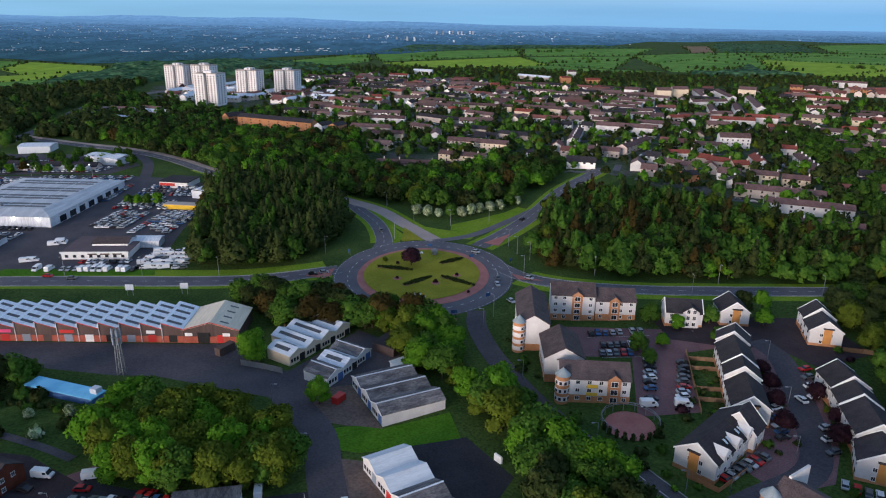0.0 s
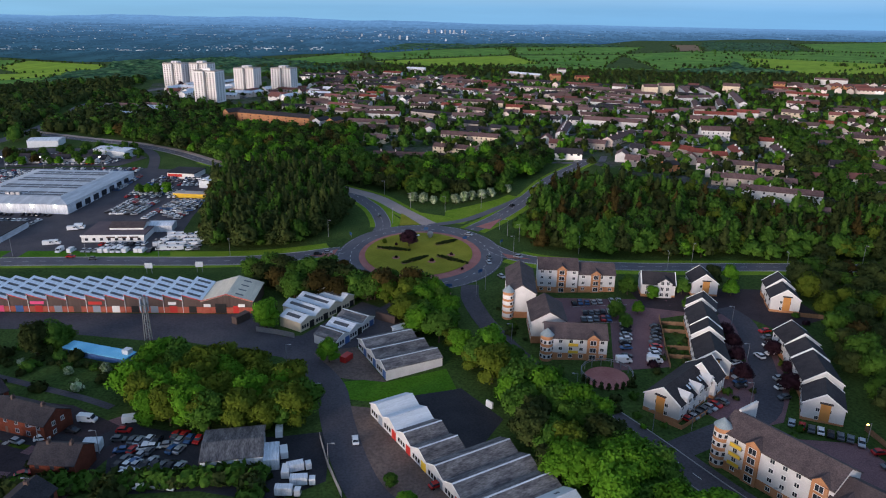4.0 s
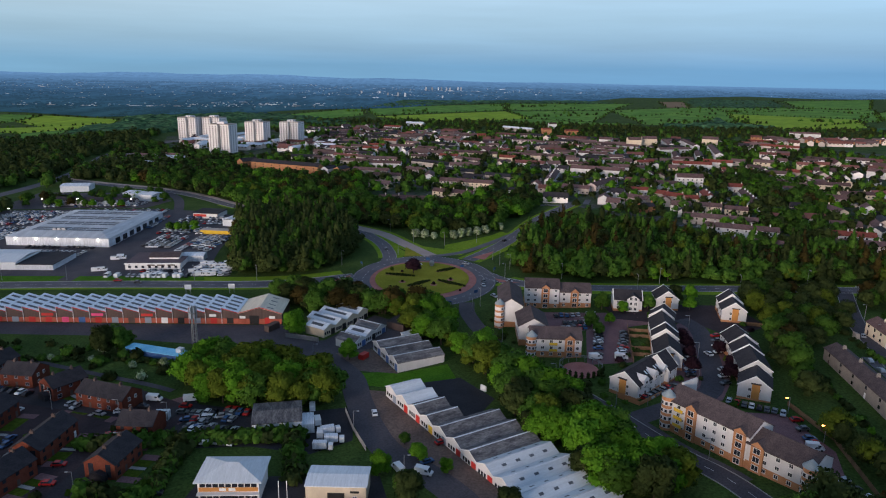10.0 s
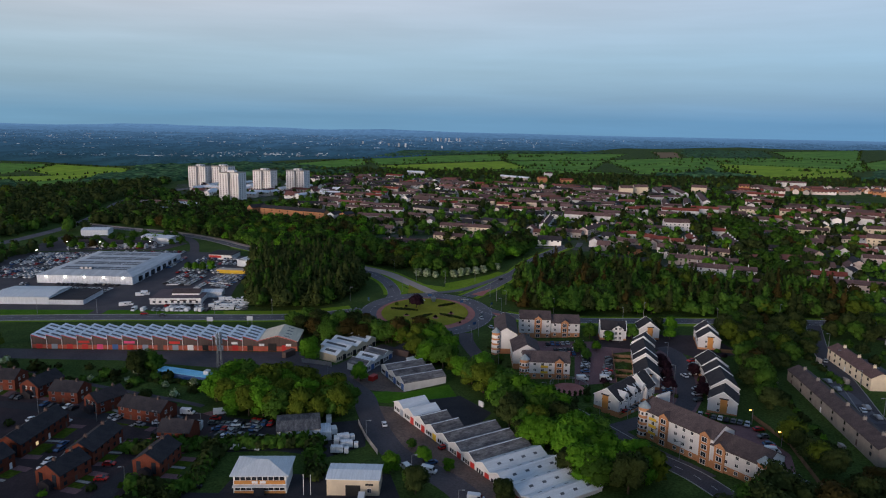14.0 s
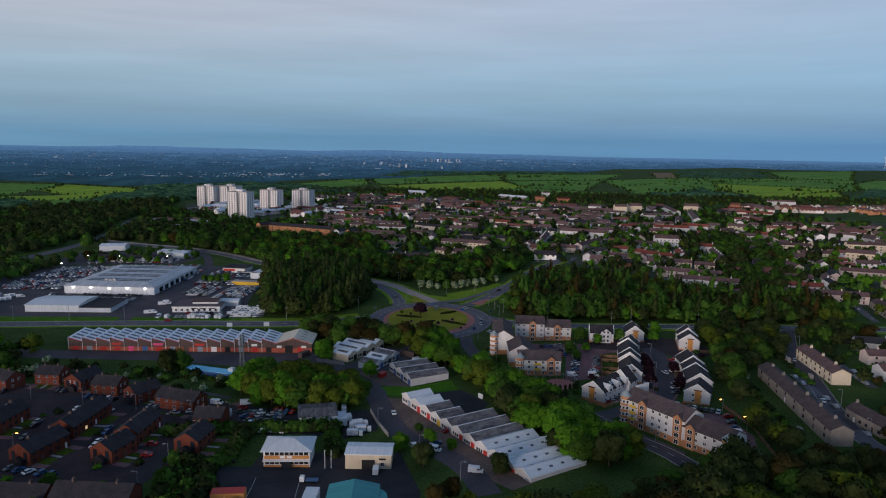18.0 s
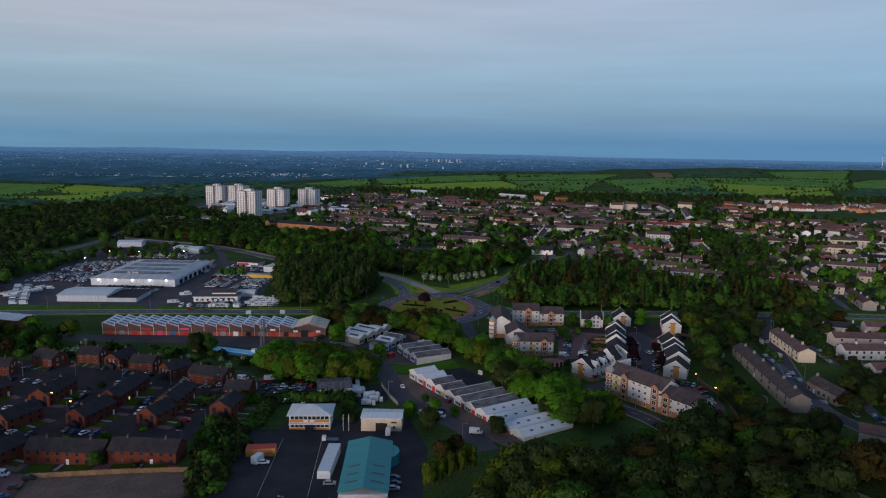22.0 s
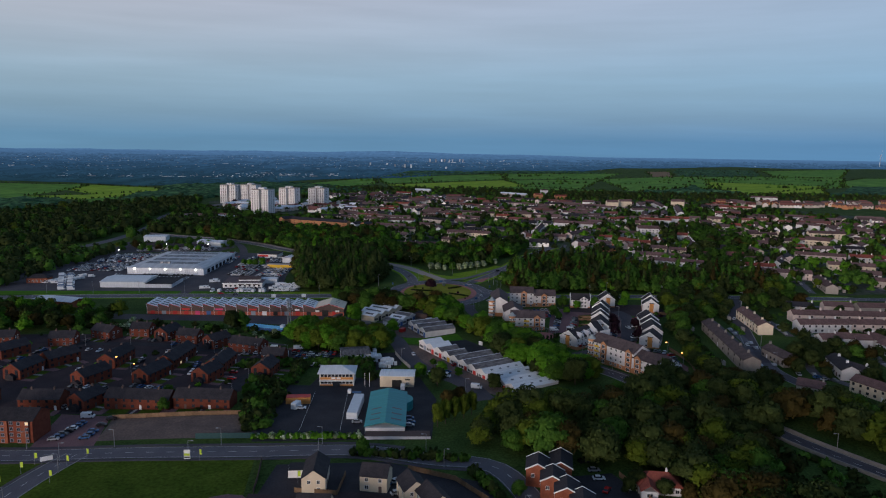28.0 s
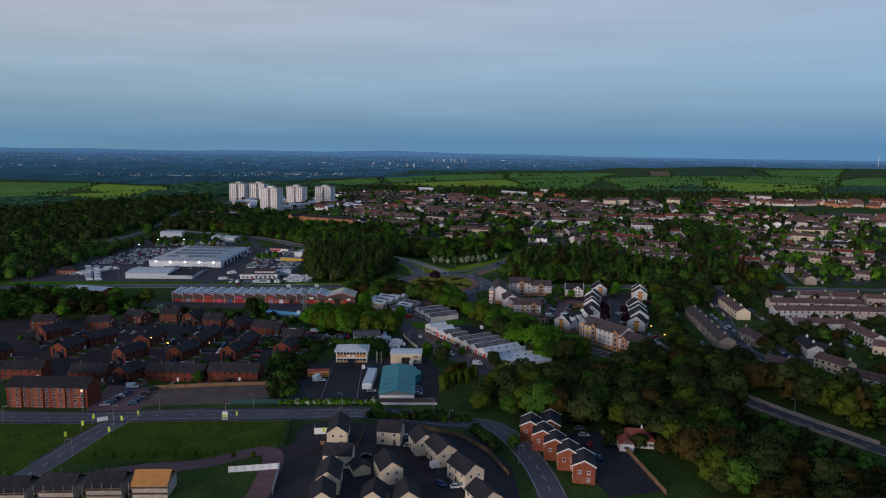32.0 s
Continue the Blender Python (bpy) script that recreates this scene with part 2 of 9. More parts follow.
    leaf_brown=mat("leaves_coppery", (0.054, 0.041, 0.012), (0.076, 0.056, 0.016), 0.25, 0.8, fine=0.2, fine_scale=1.0, vary=0.2, island=0.14),
    leaf_purple=mat("leaves_dark_purple", (0.035, 0.015, 0.022), (0.05, 0.022, 0.03), 0.25, 0.8, fine=0.2, fine_scale=1.0, vary=0.18, island=0.22),
    blossom=mat("white_blossom", (0.38, 0.42, 0.28), (0.10, 0.17, 0.05), 0.5, 0.9, fine=0.2, fine_scale=1.5, vary=0.2, island=0.5),
    field=mat("pasture", (0.085, 0.205, 0.036), (0.135, 0.265, 0.046), 0.012, 0.95, fine=0.3, fine_scale=0.05),
    field_yellow=mat("yellow_pasture", (0.20, 0.32, 0.03), (0.26, 0.37, 0.035), 0.01, 0.95, fine=0.2, fine_scale=0.06),
    # nearly black base; the blue of distance haze is emitted
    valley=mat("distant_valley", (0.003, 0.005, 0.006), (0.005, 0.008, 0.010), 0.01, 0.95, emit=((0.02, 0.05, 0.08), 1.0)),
    verge=mat("verge_grass", (0.12, 0.21, 0.016), (0.17, 0.25, 0.026), 0.1, 0.95, fine=0.3, fine_scale=1.5),
    # greens leant towards blue: distance haze mixed into the base colour
    canopy=mat("far_tree_canopy_hazed", (0.014, 0.055, 0.03), (0.06, 0.125, 0.055), 0.05, 0.9, fine=0.6, fine_scale=0.1),
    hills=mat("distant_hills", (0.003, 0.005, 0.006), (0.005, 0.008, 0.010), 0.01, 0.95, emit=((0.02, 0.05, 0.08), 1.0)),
    far_wall=mat("distant_pale_walls", (0.64, 0.55, 0.49), (0.50, 0.43, 0.39), 0.02, 0.9, island=0.35),
    far_white=mat("distant_white_walls", (0.80, 0.76, 0.73), (0.70, 0.66, 0.63), 0.02, 0.9, island=0.2),
    far_roof=mat("distant_brown_roofs", (0.105, 0.070, 0.068), (0.148, 0.094, 0.086), 0.02, 0.9, island=0.35),
    far_roof_red=mat("distant_red_roofs", (0.19, 0.075, 0.062), (0.15, 0.07, 0.062), 0.02, 0.9, island=0.3),
    # bluish grey, the tint of distance haze held in the base colour
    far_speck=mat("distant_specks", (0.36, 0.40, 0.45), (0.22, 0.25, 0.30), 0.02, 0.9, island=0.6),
    town=mat("town_gardens", (0.032, 0.07, 0.016), (0.09, 0.086, 0.085), 0.055, 0.95, fine=0.35, fine_scale=0.35, mid=0.5, detail=6),
    rooflight_grey=mat("grey_rooflight", (0.085, 0.10, 0.12), (0.12, 0.135, 0.155), 0.3, 0.5, fine=0.15),
    roof_grey=mat("grey_warehouse_roof", (0.50, 0.53, 0.57), (0.36, 0.39, 0.43), 0.12, 0.55, fine=0.15, fine_scale=1.0, stretch=(3, 0.3, 1)),
    roof_brown=mat("purple_brown_felt_roof", (0.105, 0.078, 0.088), (0.135, 0.10, 0.108), 0.15, 0.85, fine=0.15),
    lead=mat("lead_grey_cone", (0.20, 0.25, 0.27), (0.26, 0.31, 0.33), 0.6, 0.6, fine=0.15),
    brick_works=mat("works_brick", (0.34, 0.085, 0.055), (0.42, 0.12, 0.08), 0.5, 0.9, fine=0.2, fine_scale=5.0),
    grass_dark=mat("dusky_grass", (0.042, 0.072, 0.008), (0.064, 0.098, 0.012), 0.1, 0.95, fine=0.35, fine_scale=0.9),
    # brick and paving in darker copies: dimness of the near estate put into colour
    brick_estate=mat("dimmed_brick", (0.118, 0.033, 0.020), (0.155, 0.045, 0.028), 0.5, 0.9, fine=0.2, fine_scale=5.0, vary=0.2),
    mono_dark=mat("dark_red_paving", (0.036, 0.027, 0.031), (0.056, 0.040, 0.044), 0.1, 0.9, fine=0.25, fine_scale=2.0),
    tile_flats=mat("dark_brown_roof_tiles", (0.068, 0.052, 0.054), (0.095, 0.072, 0.072), 0.4, 0.8, fine=0.3, fine_scale=3.0, bump=0.2, vary=0.1),
    mast_grey=mat("weathered_mast_steel", (0.10, 0.12, 0.13), (0.15, 0.17, 0.18), 1.0, 0.6, fine=0.2),
    teal_dark=mat("dark_teal_mesh", (0.02, 0.06, 0.065), (0.03, 0.08, 0.085), 0.6, 0.7, fine=0.2),
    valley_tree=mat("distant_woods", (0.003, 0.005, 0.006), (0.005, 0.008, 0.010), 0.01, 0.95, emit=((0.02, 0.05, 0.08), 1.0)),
    sheet_saw=mat("saw_tooth_roof_sheeting", (0.84, 0.87, 0.91), (0.66, 0.69, 0.74), 0.3, 0.5, fine=0.15, fine_scale=2.0, stretch=(6, 0.5, 1), bump=0.1),
    soil=mat("bare_brown_soil", (0.20, 0.12, 0.07), (0.24, 0.15, 0.09), 0.02, 0.95),
    car_white=mat("car_paint_white", (0.72, 0.73, 0.74), (0.7, 0.7, 0.72), 0.5, 0.25),
    car_silver=mat("car_paint_silver", (0.38, 0.40, 0.43), (0.36, 0.38, 0.41), 0.5, 0.3, metal=0.4),
    car_black=mat("car_paint_black", (0.02, 0.02, 0.024), (0.025, 0.025, 0.03), 0.5, 0.2),
    car_blue=mat("car_paint_blue", (0.035, 0.09, 0.20), (0.04, 0.10, 0.22), 0.5, 0.25),
    car_red=mat("car_paint_red", (0.38, 0.02, 0.02), (0.36, 0.02, 0.02), 0.5, 0.25),
    car_grey=mat("car_paint_grey", (0.12, 0.13, 0.14), (0.11, 0.12, 0.13), 0.5, 0.3, metal=0.3),
)



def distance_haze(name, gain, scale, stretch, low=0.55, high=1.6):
    """Haze painted as a glow on the far backdrop: bluer and paler with distance, mottled as if by woods and roofs."""
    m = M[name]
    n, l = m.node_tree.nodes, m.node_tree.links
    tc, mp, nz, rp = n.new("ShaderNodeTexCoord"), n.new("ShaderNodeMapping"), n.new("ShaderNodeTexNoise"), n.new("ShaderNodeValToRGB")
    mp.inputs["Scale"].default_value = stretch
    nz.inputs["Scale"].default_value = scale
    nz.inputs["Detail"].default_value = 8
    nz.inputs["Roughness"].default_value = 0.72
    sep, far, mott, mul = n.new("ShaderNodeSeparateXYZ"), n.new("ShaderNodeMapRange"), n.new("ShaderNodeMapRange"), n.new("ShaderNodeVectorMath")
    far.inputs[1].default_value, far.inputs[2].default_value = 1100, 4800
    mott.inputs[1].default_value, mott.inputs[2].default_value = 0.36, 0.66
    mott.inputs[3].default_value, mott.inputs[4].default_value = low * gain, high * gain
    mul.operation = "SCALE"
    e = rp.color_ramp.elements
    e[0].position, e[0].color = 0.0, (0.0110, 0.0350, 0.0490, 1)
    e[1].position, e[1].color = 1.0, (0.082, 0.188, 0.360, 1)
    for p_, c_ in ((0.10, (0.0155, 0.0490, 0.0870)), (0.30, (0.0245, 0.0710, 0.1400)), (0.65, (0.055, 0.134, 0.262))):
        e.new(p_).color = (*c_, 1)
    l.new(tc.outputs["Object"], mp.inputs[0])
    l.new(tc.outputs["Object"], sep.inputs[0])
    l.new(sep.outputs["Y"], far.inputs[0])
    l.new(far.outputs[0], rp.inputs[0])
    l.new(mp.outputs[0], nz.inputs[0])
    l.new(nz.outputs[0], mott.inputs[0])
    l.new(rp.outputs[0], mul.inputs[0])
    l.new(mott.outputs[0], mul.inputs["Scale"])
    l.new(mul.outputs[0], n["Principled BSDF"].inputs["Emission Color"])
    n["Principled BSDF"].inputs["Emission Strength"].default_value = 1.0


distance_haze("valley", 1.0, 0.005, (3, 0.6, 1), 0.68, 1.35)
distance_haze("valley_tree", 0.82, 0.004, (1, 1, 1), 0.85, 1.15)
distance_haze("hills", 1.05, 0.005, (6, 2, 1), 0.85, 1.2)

# ---------------------------------------------------------------- ground shape and mesh helpers
HEIGHTS = np.array([
    (0, 0, 0), (-75, -46, -2.5), (-200, 66, -1), (-10, -118, -2), (-30, -190, -2.5), (-130, -138, -2.5), (-165, -250, -2),
    (-90, -290, 1.5), (-40, -303, 3), (30, -306, 3.5), (70, -312, 2.5), (131, -290, 4), (174, -232, 4), (190, -120, 7)], float)
HEIGHTS_2 = np.array([
    (145, -60, 5), (115, -63, 5), (80, -150, 1), (40, -82, 1.5), (140, 300, 10), (220, 228, 12), (200, 90, 8), (-240, 443, 0),
    (-200, 600, 1), (-400, 200, -4), (500, 400, 14), (0, 250, 3), (0, 700, 6), (500, 0, 12), (-500, -100, -3)], float)
HEIGHTS_3 = np.array([(-300, -300, -2), (0, -450, 2), (300, -400, 4), (-900, 900, -6), (900, 900, 14), (0, 1500, 4)], float)
KNOTS = np.vstack([HEIGHTS, HEIGHTS_2, HEIGHTS_3])


def g(x, y):
    """Height of the ground."""
    w = ((KNOTS[:, 0] - x) ** 2 + (KNOTS[:, 1] - y) ** 2 + 45.0 ** 2) ** -1.6
    return float((w * KNOTS[:, 2]).sum() / w.sum())


def ga(x, y):
    w = ((KNOTS[:, 0] - x[:, None]) ** 2 + (KNOTS[:, 1] - y[:, None]) ** 2 + 45.0 ** 2) ** -1.6
    return (w * KNOTS[:, 2]).sum(1) / w.sum(1)


def raw(name, verts, faces, material, smooth=False):
    me = bpy.data.meshes.new(name)
    me.from_pydata([tuple(v) for v in verts], [], [tuple(f) for f in faces])
    me.materials.append(material)
    if smooth:
        me.polygons.foreach_set("use_smooth", [True] * len(me.polygons))
    me.update()
    return me


def big(name, verts, faces4, material):
    """A large quad mesh from arrays; with six columns the last three are the normals that round off a crown."""
    me = bpy.data.meshes.new(name)
    verts, faces4 = np.asarray(verts, np.float32), np.asarray(faces4, np.int32)
    normals = verts[:, 3:] if verts.shape[1] == 6 else None
    verts = np.ascontiguousarray(verts[:, :3])
    n, k = len(verts), len(faces4)
    me.vertices.add(n)
    me.vertices.foreach_set("co", np.asarray(verts, np.float32).ravel())
    me.loops.add(4 * k)
    me.loops.foreach_set("vertex_index", np.asarray(faces4, np.int32).ravel())
    me.polygons.add(k)
    me.polygons.foreach_set("loop_start", np.arange(k, dtype=np.int32) * 4)
    me.materials.append(material)
    me.update(calc_edges=True)
    if normals is not None:
        at_ = me.attributes.new("custom_normal", "FLOAT_VECTOR", "CORNER")
        at_.data.foreach_set("vector", np.ascontiguousarray(normals[faces4.ravel()]).ravel())
    return me


def child(name, me, parent, loc=(0, 0, 0), rz=0.0, label=""):
    ob = new(name, me)
    ob.parent = parent
    ob.location = loc
    ob.rotation_euler = (0, 0, radians(rz))
    return tagged(ob, label) if label else ob


def thing(name, x, y, rz=0.0, label="", category="", group="", kind="", z=None):
    ob = new(name)
    ob.empty_display_size = 0.5
    ob.matrix_basis = pose(x, y, g(x, y) if z is None else z, 0, 0, rz)
    return tagged(ob, label, category, group, kind)


def boxm(name, sx, sy, sz, material, x=0.0, y=0.0, z=0.0, bevel=0.0):
    """A box standing on z, centred on x, y."""
    bm = bmesh.new()
    bmesh.ops.create_cube(bm, size=1.0, matrix=Matrix.LocRotScale((x, y, z + sz / 2), None, (sx, sy, sz)))
    if bevel:
        bmesh.ops.bevel(bm, geom=list(bm.edges), offset=bevel, segments=1, affect="EDGES")
    me = bpy.data.meshes.new(name)
    bm.to_mesh(me)
    bm.free()
    me.materials.append(material)
    return me


def prism(name, profile, x0, x1, material):
    """A closed section in y, z drawn out along x."""
    k = len(profile)
    verts = [(x0, y, z) for y, z in profile] + [(x1, y, z) for y, z in profile]
    faces = [tuple(range(k))[::-1], tuple(range(k, 2 * k))] + [(i, (i + 1) % k, k + (i + 1) % k, k + i) for i in range(k)]
    return raw(name, verts, faces, material)


def gable_roof(name, x0, x1, w, he, hr, material, over=0.35, thick=0.22, cy=0.0):
    s = (hr - he) / (w / 2)
    a = w / 2 + over
    ze = he - over * s
    prof = [(cy - a, ze), (cy, hr), (cy + a, ze), (cy + a, ze + thick), (cy, hr + thick), (cy - a, ze + thick)]
    return prism(name, prof, x0, x1, material)


def smooth_line(pts, step=4.0):
    """A rounded line through the points."""
    p = [Vector((x, y, 0)) for x, y in pts]
    p = [2 * p[0] - p[1]] + p + [2 * p[-1] - p[-2]]
    out = []
    for i in range(1, len(p) - 2):
        n = max(2, int((p[i + 1] - p[i]).length / step))
        for k in range(n):
            t = k / n
            a, b, c, d = p[i - 1], p[i], p[i + 1], p[i + 2]
            q = 0.5 * ((2 * b) + (c - a) * t + (2 * a - 5 * b + 4 * c - d) * t * t + (3 * b - a - 3 * c + d) * t ** 3)
            out.append((q.x, q.y))
    out.append(pts[-1])
    return out


def offset_line(line, d):
    out = []
    for i, (x, y) in enumerate(line):
        a, b = line[max(0, i - 1)], line[min(len(line) - 1, i + 1)]
        dx, dy = b[0] - a[0], b[1] - a[1]
        n = math.hypot(dx, dy) or 1
        out.append((x - dy / n * d, y + dx / n * d))
    return out


def strip(name, line, left, right, dz, material, high=0.0, kind="structure", label="", category=""):
    """A strip along a line, from left to right offset, lying on the ground; high: a step with sides."""
    nc = max(2, int(abs(right - left) / 4) + 2)
    rows_ = [offset_line(line, left + (right - left) * k / (nc - 1)) for k in range(nc)]
    verts, faces = [], []
    if high:
        rows_ = [rows_[0]] + rows_ + [rows_[-1]]
    m = len(rows_)
    for i in range(len(line)):
        for k in range(m):
            x, y = rows_[k][i]
            verts.append((x, y, g(x, y) + (dz if not high or 0 < k < m - 1 else 0.0)))
    for i in range(len(line) - 1):
        for k in range(m - 1):
            a = i * m + k
            faces.append((a, a + 1, a + m + 1, a + m))
    ob = new(name, raw(name, verts, faces, material))
    return tagged(ob, label, category, kind=kind)


def area(name, poly, material, dz, label="", category="", kind="structure", cell=8.0):
    """A flat piece of ground with that outline, laid on the slope."""
    bm = bmesh.new()
    bm.faces.new([bm.verts.new((x, y, 0)) for x, y in poly])
    xs, ys = [p[0] for p in poly], [p[1] for p in poly]
    for lo, hi, no in ((min(xs), max(xs), (1, 0, 0)), (min(ys), max(ys), (0, 1, 0))):
        c = lo + cell
        while c < hi:
            co = (c, 0, 0) if no[0] else (0, c, 0)
            bmesh.ops.bisect_plane(bm, geom=bm.verts[:] + bm.edges[:] + bm.faces[:], plane_co=co, plane_no=no, dist=0.0001)
            c += cell
    for v in bm.verts:
        v.co.z = g(v.co.x, v.co.y) + dz
    bmesh.ops.recalc_face_normals(bm, faces=bm.faces)
    if sum(f.normal.z for f in bm.faces) < 0:
        bmesh.ops.reverse_faces(bm, faces=bm.faces)
    me = bpy.data.meshes.new(name)
    bm.to_mesh(me)
    bm.free()
    me.materials.append(material)
    return tagged(new(name, me), label, category, kind=kind)


def inside(x, y, poly):
    c = False
    j = len(poly) - 1
    for i in range(len(poly)):
        (xi, yi), (xj, yj) = poly[i], poly[j]
        if (yi > y) != (yj > y) and x < (xj - xi) * (y - yi) / (yj - yi) + xi:
            c = not c
        j = i
    return c

# ---------------------------------------------------------------- ground
xs = np.concatenate([np.arange(-4900, -1000, 325), np.arange(-1000, -360, 40), np.arange(-360, 360, 8), np.arange(360, 1000, 40), np.arange(1000, 4901, 325)])
ys = np.concatenate([np.arange(-1500, -440, 60), np.arange(-440, 360, 8), np.arange(360, 1200, 40), np.arange(1200, 4800, 300), [4850]])
gx, gy = np.meshgrid(xs, ys)
gz = ga(gx.ravel(), gy.ravel())
nx = len(xs)
idx = (np.arange(len(ys) - 1)[:, None] * nx + np.arange(nx - 1)[None, :]).ravel()
gm = big("ground", np.stack([gx.ravel(), gy.ravel(), gz], 1), np.stack([idx, idx + 1, idx + nx + 1, idx + nx], 1), M["grass"])
tagged(new("ground", gm), "rough green grassland and verges under the whole town", "ground", kind="structure")

# roads: name, line, width, material
ROADS = []
ROADS.append(("west_road", [(-420, -38), (-300, -27), (-220, -19), (-155, -13.5), (-88, -9.5), (-60, -4), (-38, 4)], 10.5, "asphalt"))
ROADS.append(("north_west_road", [(-22, 34), (-21, 46), (-27, 72), (-37, 93), (-52, 119), (-85, 148), (-146, 183), (-197, 231), (-245, 266), (-300, 292), (-366, 325)], 8.0, "asphalt"))
ROADS.append(("north_slip_road", [(5, 45), (1, 51), (-12, 72), (-28, 98), (-47, 116), (-70, 134)], 8.5, "road_pink"))
ROADS.append(("north_east_road", [(26, 36), (38, 52), (52, 74), (65, 99), (85, 140), (120, 190)], 9.0, "asphalt"))
ROADS.append(("north_slip_east", [(4, 44), (24, 54), (44, 76), (60, 96)], 5.0, "asphalt"))
ROADS.append(("east_road", [(34, 8), (44, -6), (62, -17), (92, -25), (125, -27), (172, -27), (260, -30), (420, -40)], 9.5, "asphalt"))
ROADS.append(("south_path", [(22, -42), (21.4, -56), (24.6, -74), (29.0, -88.5), (35, -104.5), (42.4, -120.5), (48.2, -131.5), (54.4, -143), (62, -154), (66, -160)], 7.4, "asphalt_old"))
ROADS.append(("south_road", [(58, -143), (66, -157), (78, -180), (88, -195), (100, -222), (128, -258), (138, -277), (156, -306), (185, -350)], 7.5, "asphalt_old"))
ROADS.append(("estate_road", [(69, -161), (85, -152), (102, -142.5), (110, -127.5), (118, -97), (120, -82), (117, -72)], 8.0, "asphalt_old"))
ROADS.append(("works_road", [(-46, -95), (-35, -109), (-25.5, -124), (-21, -142), (-15, -162), (-8, -177), (4, -190), (14, -205), (20, -225)], 9.5, "asphalt_old"))
ROADS.append(("south_main_road", [(-460, -262), (-300, -272), (-187, -279.5), (-122, -281), (-67, -281), (-30, -280.5), (-4, -288), (14, -291.5), (22, -300), (28, -318), (32, -340), (34, -380)], 9.5, "asphalt"))
ROADS.append(("side_road", [(-133, -281), (-138, -300), (-142, -324), (-150, -360), (-160, -400)], 9.0, "asphalt"))
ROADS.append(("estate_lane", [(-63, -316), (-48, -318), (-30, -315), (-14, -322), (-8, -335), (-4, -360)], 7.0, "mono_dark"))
ROADS.append(("field_lane", [(-142, -345), (-110, -331), (-88, -327), (-66, -317), (-62, -345), (-66, -380)], 7.5, "mono"))
ROADS.append(("cul_de_sac", [(215, -30), (192, -81), (181, -120), (170, -160), (166, -190), (172, -215)], 7.0, "asphalt_old"))
ROADS.append(("north_bypass", [(-560, -20), (-470, 70), (-412, 140), (-382, 214), (-367, 290), (-364, 340), (-374, 420), (-390, 490), (-385, 600), (-350, 700)], 13.0, "asphalt"))
ROADS.append(("cutting_track", [(-179, -98.5), (-167, -104.5), (-142, -114.4), (-117, -124), (-99, -131), (-88, -136.4)], 2.6, "asphalt_old"))
ROADS.append(("dealer_road", [(-190, -10), (-188, 60), (-184, 120), (-190, 160), (-210, 220), (-240, 262)], 7.5, "asphalt_old"))
ROADS.append(("brick_estate_road", [(-76, -146), (-85, -157), (-92, -178), (-96, -205), (-98, -236)], 6.5, "asphalt_new"))
ROADS.append(("brick_estate_loop", [(-85, -156), (-110, -150), (-140, -142), (-170, -136), (-215, -140)], 6.5, "asphalt_new"))
ROAD_LINES = {}
for i, (nm, pts, wd, mt) in enumerate(ROADS):
    ln = smooth_line(pts)
    ROAD_LINES[nm] = (ln, wd)
    strip(nm, ln, -wd / 2, wd / 2, 0.05 + 0.004 * i, M[mt], label="grey asphalt carriageway with worn lines", category="road")


def ring(name, cx, cy, a0, b0, a1, b1, dz, material, label="", category="", n=72, high=False):
    """A ring of ground between two ovals; with a0 = 0 it is a disc."""
    verts, faces = [], []
    steps = 6
    for i in range(n):
        t = 2 * math.pi * i / n
        for k in range(steps):
            s = k / (steps - 1)
            x, y = cx + (a0 + (a1 - a0) * s) * math.cos(t), cy + (b0 + (b1 - b0) * s) * math.sin(t)
            verts.append((x, y, g(x, y) + (dz if not (high and k == steps - 1) else dz - 0.14)))
    for i in range(n):
        for k in range(steps - 1):
            a, b = i * steps + k, ((i + 1) % n) * steps + k
            faces.append((a, a + 1, b + 1, b))
    return tagged(new(name, raw(name, verts, faces, material)), label, category, kind="structure")


ring("roundabout_road", 0, -2, 0.5, 0.5, 39.5, 46.5, 0.14, M["asphalt"], "wide asphalt ring of the roundabout", "road")
ring("roundabout_apron", 0, -2, 0.5, 0.5, 29.0, 35.0, 0.26, M["red_apron"], "red paved apron round the island", "pavement")
ring("roundabout_island", -0.6, -0.5, 0.01, 0.01, 25.6, 31.0, 0.42, M["island_grass"], "yellowish mown grass island", "lawn")

AREAS = []
AREAS.append(("north_verge", [(12.6, 60.7), (40.1, 67.6), (62.7, 101), (48.5, 96), (23.6, 78), (13, 71)], "verge", "mown grass verge below the hawthorns"))
AREAS.append(("north_gore", [(-12.2, 73.9), (5.5, 64.4), (26.4, 55.1), (22.7, 47), (7.9, 48.1), (1, 55.1)], "verge", "mown grass between the slip roads"))
AREAS.append(("north_west_gore", [(-36, 94), (-19.7, 70), (-8, 47.5), (-20, 42), (-19.5, 62)], "verge", "mown grass between the two roads"))
AREAS.append(("works_yard", [(-235, -84), (-235, -71), (-62, -68.5), (-48, -88), (-40, -106), (-84, -92), (-97, -92), (-144, -84)], "asphalt_old", "wide worn asphalt yard"))
AREAS.append(("units_forecourt", [(-23, -134), (-12, -136), (36, -217), (28, -222), (5, -196)], "gravel", "reddish brown forecourt of the units"))
AREAS.append(("dark_yard", [(-4, -133.5), (3, -127.6), (15.4, -125.5), (27, -143.5), (18, -160), (9, -148)], "asphalt_new", "dark asphalt yard behind the units"))
AREAS.append(("grey_unit_court", [(-36, -101), (-20, -97), (-8, -121), (-16, -120), (-24, -118)], "gravel", "brown court between the sheds"))
